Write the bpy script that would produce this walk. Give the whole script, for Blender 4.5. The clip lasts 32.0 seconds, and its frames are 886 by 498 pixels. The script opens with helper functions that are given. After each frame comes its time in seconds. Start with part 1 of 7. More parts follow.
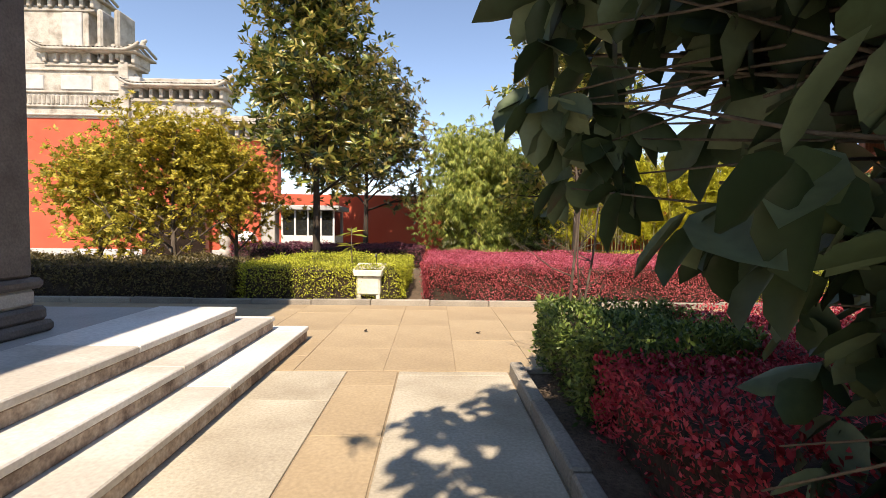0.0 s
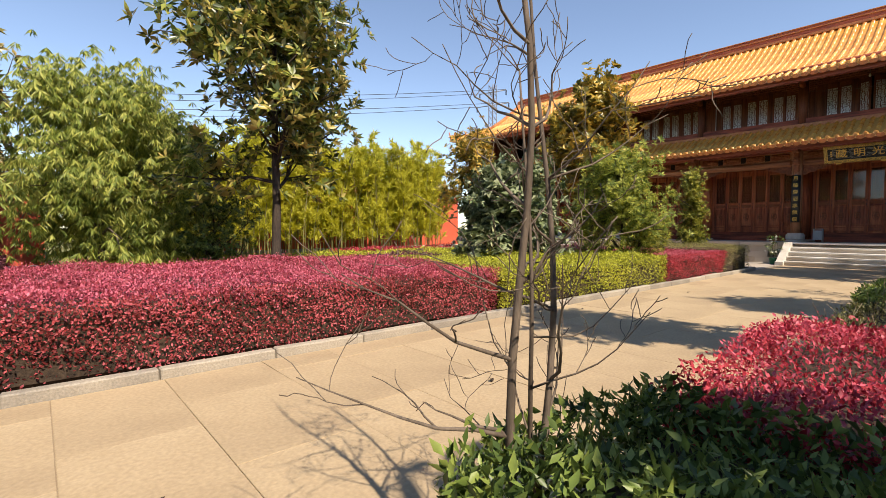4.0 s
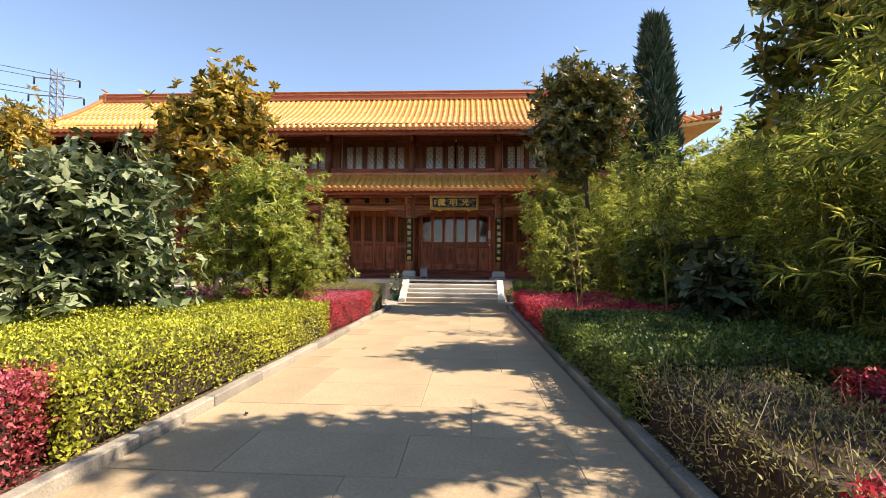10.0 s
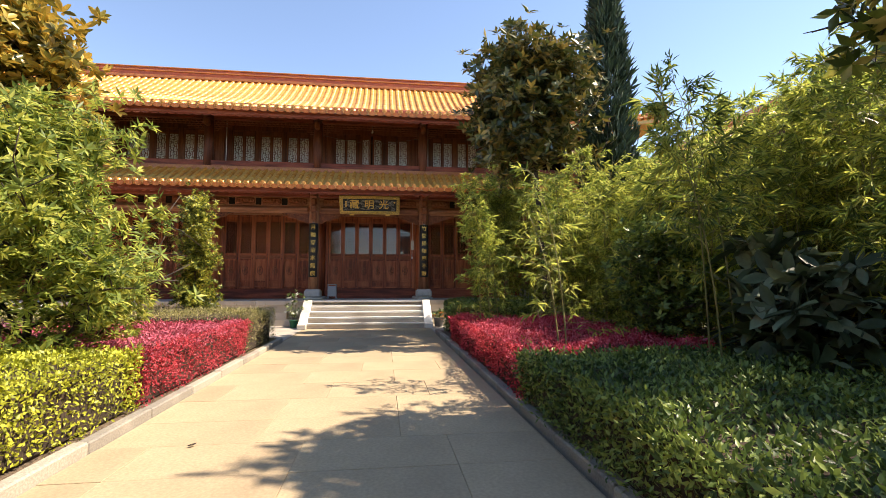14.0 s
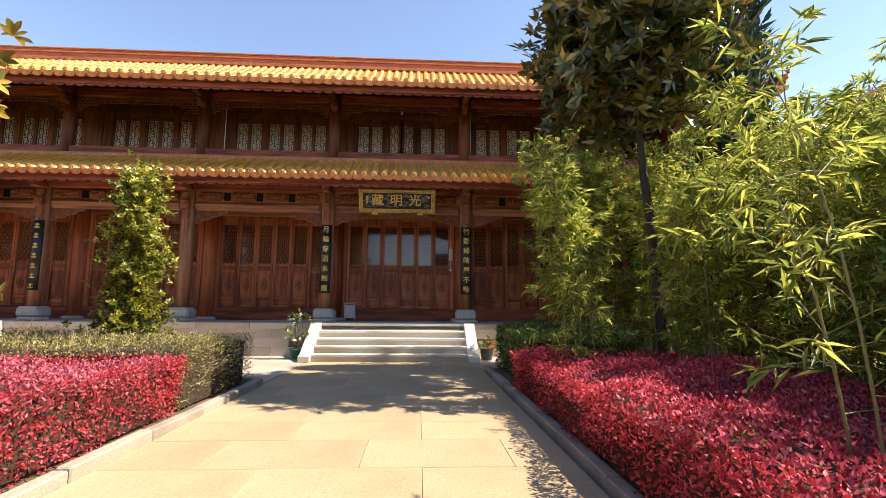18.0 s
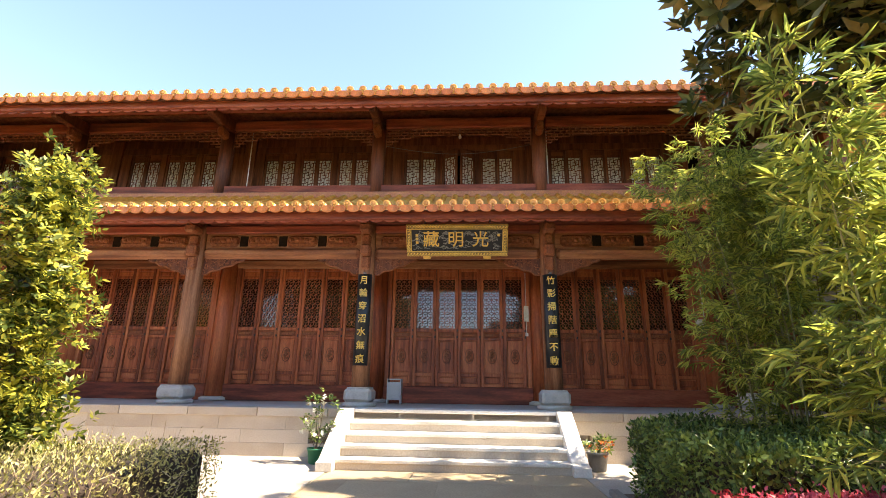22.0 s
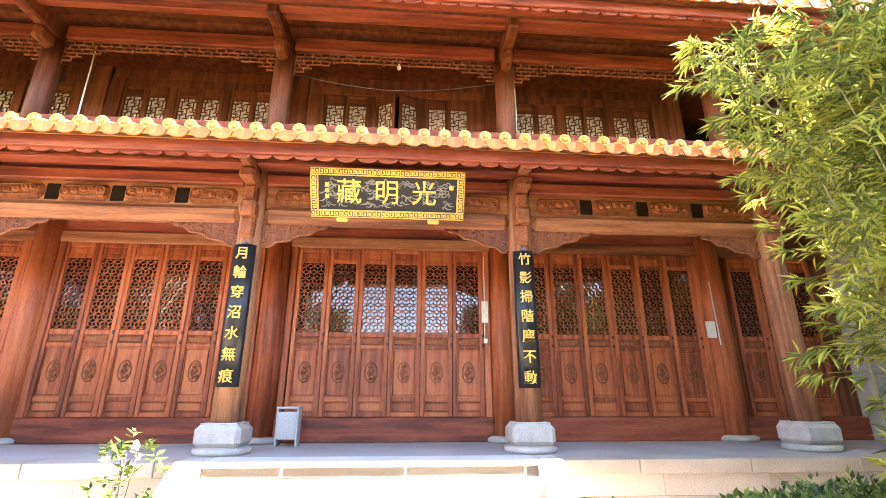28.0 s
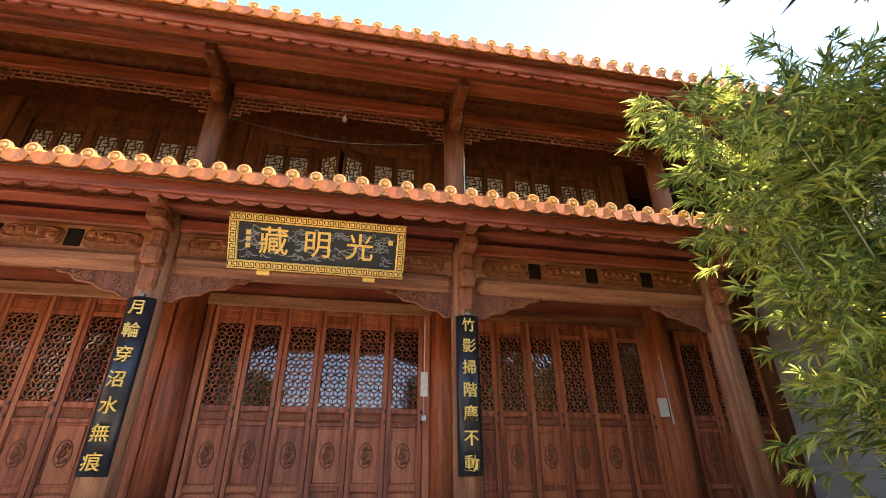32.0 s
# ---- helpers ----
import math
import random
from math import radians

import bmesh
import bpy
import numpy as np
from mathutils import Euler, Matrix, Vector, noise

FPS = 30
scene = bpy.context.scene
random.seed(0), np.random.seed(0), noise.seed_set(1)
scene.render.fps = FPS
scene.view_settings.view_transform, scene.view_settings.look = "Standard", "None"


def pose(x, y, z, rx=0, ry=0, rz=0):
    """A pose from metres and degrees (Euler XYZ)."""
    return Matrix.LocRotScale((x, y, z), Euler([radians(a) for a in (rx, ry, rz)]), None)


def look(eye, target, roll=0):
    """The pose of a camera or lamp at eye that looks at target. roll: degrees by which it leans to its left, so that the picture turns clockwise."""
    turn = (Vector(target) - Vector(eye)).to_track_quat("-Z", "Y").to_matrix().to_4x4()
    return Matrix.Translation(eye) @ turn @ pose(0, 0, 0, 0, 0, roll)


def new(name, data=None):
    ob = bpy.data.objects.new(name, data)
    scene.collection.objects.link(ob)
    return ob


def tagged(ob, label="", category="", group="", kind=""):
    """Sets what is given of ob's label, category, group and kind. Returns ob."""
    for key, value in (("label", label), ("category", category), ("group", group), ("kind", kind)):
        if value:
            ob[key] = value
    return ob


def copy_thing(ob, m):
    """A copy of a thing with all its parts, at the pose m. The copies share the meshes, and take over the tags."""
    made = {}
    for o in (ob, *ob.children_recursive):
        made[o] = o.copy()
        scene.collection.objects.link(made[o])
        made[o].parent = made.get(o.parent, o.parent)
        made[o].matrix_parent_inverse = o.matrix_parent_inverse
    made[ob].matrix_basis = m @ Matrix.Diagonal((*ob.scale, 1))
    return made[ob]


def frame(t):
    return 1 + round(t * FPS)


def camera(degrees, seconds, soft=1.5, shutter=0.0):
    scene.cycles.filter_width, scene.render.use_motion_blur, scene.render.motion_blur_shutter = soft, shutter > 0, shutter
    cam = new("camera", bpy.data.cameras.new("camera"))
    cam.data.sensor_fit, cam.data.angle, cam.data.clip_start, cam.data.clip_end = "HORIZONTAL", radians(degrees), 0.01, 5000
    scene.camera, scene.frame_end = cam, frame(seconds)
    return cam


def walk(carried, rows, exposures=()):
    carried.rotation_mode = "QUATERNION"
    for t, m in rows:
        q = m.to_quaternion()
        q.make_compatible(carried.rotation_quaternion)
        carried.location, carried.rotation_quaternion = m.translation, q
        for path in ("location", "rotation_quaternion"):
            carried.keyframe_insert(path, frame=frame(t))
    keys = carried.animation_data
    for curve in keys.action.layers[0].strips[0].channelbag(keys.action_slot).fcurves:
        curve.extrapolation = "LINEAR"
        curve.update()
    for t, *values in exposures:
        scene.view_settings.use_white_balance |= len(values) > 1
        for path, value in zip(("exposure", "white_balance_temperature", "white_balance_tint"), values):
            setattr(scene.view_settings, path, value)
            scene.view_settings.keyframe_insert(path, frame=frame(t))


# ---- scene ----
import collections
import functools

# the walk: seconds, eye, then yaw (to the left from +y), pitch and lean in degrees
LENS = 86.89
ROWS = [
    (0, 0.729, 1.008, 1.271, -1.04, -2.54, 0.72),
    (0.5, 0.692, 1.425, 1.276, -1.73, -1.74, 0.94),
    (1, 0.668, 1.834, 1.279, -1.93, -1.84, 0.96),
    (1.5, 0.650, 2.269, 1.298, -4.94, -1.71, 0.88),
    (2, 0.710, 2.690, 1.300, -9.10, -1.57, 0.55),
    (2.5, 0.737, 3.071, 1.286, -15.99, -1.71, 0.49),
    (3, 0.779, 3.470, 1.257, -25.38, -1.58, 0.33),
    (3.5, 0.856, 3.858, 1.245, -34.10, -1.99, -0.05),
    (5.5, 0.938, 5.133, 1.295, -62.23, -5.23, 1.31),
    (6, 1.076, 5.384, 1.262, -72.65, -6.28, 1.04),
    (6.5, 1.320, 5.578, 1.280, -80.90, -4.95, 0.60),
    (7, 1.606, 5.799, 1.276, -87.60, -1.98, 0.44),
    (7.5, 1.911, 5.939, 1.272, -89.54, 0.32, 0.47),
    (8, 2.210, 6.044, 1.286, -88.51, 0.85, 0.49),
    (8.5, 2.503, 6.167, 1.295, -88.21, 1.84, 0.38),
    (9, 2.746, 6.235, 1.293, -86.80, 2.49, 0.53),
    (9.5, 2.991, 6.264, 1.316, -84.33, 2.59, 0.57),
    (10, 3.244, 6.310, 1.293, -86.86, 2.05, 0.54),
    (10.5, 3.537, 6.402, 1.306, -88.39, 2.50, 0.59),
    (11, 3.946, 6.410, 1.314, -89.60, 2.93, 0.60),
    (11.5, 4.341, 6.443, 1.268, -91.88, 3.19, 0.25),
    (12, 4.739, 6.514, 1.274, -94.15, 3.86, 0.32),
    (12.5, 5.149, 6.536, 1.289, -94.00, 4.74, 0.49),
    (13, 5.563, 6.535, 1.272, -96.28, 4.44, 0.24),
    (13.5, 5.986, 6.498, 1.261, -98.02, 4.21, 0.21),
    (14, 6.439, 6.428, 1.268, -97.20, 4.21, -0.06),
    (14.5, 6.944, 6.347, 1.262, -96.54, 4.17, 0.19),
    (15, 7.357, 6.280, 1.256, -95.45, 4.10, 0.05),
    (15.5, 7.800, 6.273, 1.170, -94.17, 3.73, 0.01),
    (17.5, 9.450, 6.348, 1.158, -93.50, 7.05, 0.23),
    (18, 9.860, 6.318, 1.178, -92.89, 6.94, 0.48),
    (18.5, 10.274, 6.409, 1.196, -94.81, 6.61, 0.51),
    (19, 10.653, 6.430, 1.191, -95.91, 6.63, 0.70),
    (19.5, 11.073, 6.463, 1.182, -94.96, 7.12, 0.61),
    (20, 11.483, 6.540, 1.205, -96.60, 7.48, 0.65),
    (20.5, 11.883, 6.580, 1.204, -96.01, 8.25, 0.68),
    (21, 12.257, 6.633, 1.212, -95.16, 8.97, 0.68),
    (21.5, 12.614, 6.693, 1.252, -94.34, 11.50, 0.65),
    (22, 12.877, 6.674, 1.263, -86.81, 15.47, 0.78),
    (22.5, 12.964, 6.679, 1.268, -77.12, 16.25, 1.18),
    (23, 12.992, 6.696, 1.257, -66.84, 16.93, 1.56),
    (23.5, 13.010, 6.662, 1.235, -61.57, 18.04, 1.45),
    (24, 13.113, 6.691, 1.259, -65.63, 17.32, 1.39),
    (24.5, 13.381, 6.763, 1.294, -73.61, 17.80, 1.04),
    (25, 13.787, 6.712, 1.355, -80.94, 16.40, 0.92),
    (25.5, 14.145, 6.698, 1.378, -87.41, 15.99, 0.72),
    (27.5, 15.541, 6.671, 1.325, -97.07, 17.66, -0.01),
    (28, 15.874, 6.599, 1.347, -94.19, 17.76, 0.08),
    (28.5, 16.112, 6.523, 1.364, -99.82, 16.41, -0.26),
    (29, 16.297, 6.473, 1.394, -110.14, 20.40, -0.76),
    (29.5, 16.395, 6.403, 1.431, -118.37, 22.43, -1.05),
    (30, 16.390, 6.322, 1.417, -122.27, 27.87, -1.27),
    (30.5, 16.397, 6.314, 1.452, -118.10, 30.60, -0.91),
    (31, 16.425, 6.370, 1.405, -110.00, 29.70, -0.44),
    (31.5, 16.416, 6.386, 1.444, -105.88, 28.06, -0.34),
    (32, 16.410, 6.406, 1.454, -100.72, 26.11, -0.13),
]
cam = camera(LENS, 32.0, soft=0.8)


def eye_pose(x, y, z, yaw, pitch, lean):
    a, b = radians(yaw), radians(pitch)
    ahead = Vector((-math.sin(a) * math.cos(b), math.cos(a) * math.cos(b), math.sin(b)))
    return look((x, y, z), Vector((x, y, z)) + ahead, lean)


walk(cam, [(t, eye_pose(*row)) for t, *row in ROWS],
     [(t, e, k, g) for t, e, k, g in ((0.0, 1.2, 7200, 14), (1.5, 1.15, 7200, 13), (3.0, 1.05, 7100, 13), (5.5, 1.3, 7200, 14), (6.0, 1.35, 7200, 14), (9.0, 1.5, 7200, 13), (12.0, 1.65, 7200, 13),
      (18.0, 1.75, 7200, 14), (19.5, 1.85, 7250, 14), (21.0, 2.55, 7300, 14), (22.0, 2.6, 7400, 12), (23.0, 2.15, 7250, 7), (24.0, 2.0, 7150, 6), (25.5, 2.1, 7400, 8), (27.5, 4.25, 7500, 18), (29.0, 4.5, 7450, 17), (30.0, 4.55, 7400, 18), (31.0, 3.7, 7250, 17), (32.0, 3.15, 7000, 14))])

# ---- daylight ----
SUN_TO = Vector((-0.10, -0.85, 1.0)).normalized()
world = bpy.data.worlds.new("sky")
scene.world = world
world.use_nodes = True
wn = world.node_tree
sky = wn.nodes.new("ShaderNodeTexSky")
sky.sky_type, sky.sun_disc = "NISHITA", False
sky.sun_elevation = math.asin(SUN_TO.z)
sky.sun_rotation = math.atan2(SUN_TO.x, SUN_TO.y)
sky.altitude, sky.air_density, sky.dust_density, sky.ozone_density = 1900, 1.0, 0.0, 1.0
wn.nodes["Background"].inputs["Strength"].default_value = 0.108
wn.links.new(sky.outputs[0], wn.nodes["Background"].inputs["Color"])
sun = new("sun", bpy.data.lights.new("sun", "SUN"))
sun.data.energy, sun.data.angle, sun.data.color = 3.4, radians(0.6), (1.0, 0.91, 0.78)
sun.matrix_world = look(SUN_TO * 60, (0, 0, 0))


# ---- materials ----
def mat(name, colors, rough=0.7, scale=4.0, detail=6.0, fine=60.0, fine_amount=0.25, bump=0.15, bump_scale=None, metal=0.0,
        island=0.0, obj=0.0, stretch=(1, 1, 1), spec=0.4, through_light=0.0, coat=0.0, fine_dist=0.01):
    """A surface: a large-scale mix of colours, a fine grain, a relief, and a change from piece to piece."""
    m = bpy.data.materials.new(name)
    m.use_nodes = True
    n, ln = m.node_tree.nodes, m.node_tree.links
    p = n["Principled BSDF"]
    tc = n.new("ShaderNodeTexCoord")
    mp = n.new("ShaderNodeMapping")
    mp.inputs["Scale"].default_value = stretch
    ln.new(tc.outputs["Object"], mp.inputs["Vector"])
    big = n.new("ShaderNodeTexNoise")
    big.inputs["Scale"].default_value, big.inputs["Detail"].default_value = scale, detail
    ln.new(mp.outputs[0], big.inputs["Vector"])
    ramp = n.new("ShaderNodeValToRGB")
    el = ramp.color_ramp.elements
    for i, c in enumerate(colors):
        pos = 0.3 + 0.4 * i / max(1, len(colors) - 1)
        e = el[i] if i < 2 and len(colors) > 1 else (el[0] if len(colors) == 1 else el.new(pos))
        e.position, e.color = pos, (*c, 1)
    if len(colors) == 1:
        el[1].color = (*colors[0], 1)
    fac = big.outputs["Fac"]
    if island or obj:
        src = n.new("ShaderNodeNewGeometry").outputs["Random Per Island"] if island else n.new("ShaderNodeObjectInfo").outputs["Random"]
        mr = n.new("ShaderNodeMapRange")
        w = (island or obj) * 0.5
        mr.inputs["To Min"].default_value, mr.inputs["To Max"].default_value = -w, w
        ln.new(src, mr.inputs["Value"])
        add = n.new("ShaderNodeMath")
        ln.new(fac, add.inputs[0])
        ln.new(mr.outputs[0], add.inputs[1])
        fac = add.outputs[0]
    ln.new(fac, ramp.inputs["Fac"])
    col = ramp.outputs["Color"]
    fn = None
    if fine_amount or bump:
        fn = n.new("ShaderNodeTexNoise")
        fn.inputs["Scale"].default_value, fn.inputs["Detail"].default_value = fine, 4
        ln.new(mp.outputs[0], fn.inputs["Vector"])
    if fine_amount:
        hs = n.new("ShaderNodeHueSaturation")
        mr2 = n.new("ShaderNodeMapRange")
        mr2.inputs["From Min"].default_value, mr2.inputs["From Max"].default_value = 0.3, 0.7
        mr2.inputs["To Min"].default_value, mr2.inputs["To Max"].default_value = 1 - fine_amount, 1 + fine_amount
        ln.new(fn.outputs["Fac"], mr2.inputs["Value"])
        ln.new(mr2.outputs[0], hs.inputs["Value"])
        ln.new(col, hs.inputs["Color"])
        col = hs.outputs["Color"]
    ln.new(col, p.inputs["Base Color"])
    p.inputs["Roughness"].default_value, p.inputs["Metallic"].default_value = rough, metal
    p.inputs["Specular IOR Level"].default_value, p.inputs["Coat Weight"].default_value = spec, coat
    if bump:
        bp = n.new("ShaderNodeBump")
        bp.inputs["Strength"].default_value, bp.inputs["Distance"].default_value = bump, fine_dist
        ln.new(fn.outputs["Fac"], bp.inputs["Height"])
        ln.new(bp.outputs[0], p.inputs["Normal"])
    if through_light:
        tr = n.new("ShaderNodeBsdfTranslucent")
        mx = n.new("ShaderNodeMixShader")
        mx.inputs[0].default_value = through_light
        ln.new(col, tr.inputs["Color"])
        ln.new(p.outputs[0], mx.inputs[1])
        ln.new(tr.outputs[0], mx.inputs[2])
        ln.new(mx.outputs[0], n["Material Output"].inputs["Surface"])
    return m


def leaf_mat(name, colors, rough=0.45, light=0.25, spread=0.75, spec=0.35, gain=1.4):
    colors = [tuple(min(0.8, c * gain) for c in col) for col in colors]
    return mat(name, colors, rough=rough, scale=1.6, detail=3, fine=30, fine_amount=0.12, bump=0, island=spread, through_light=light, spec=spec)


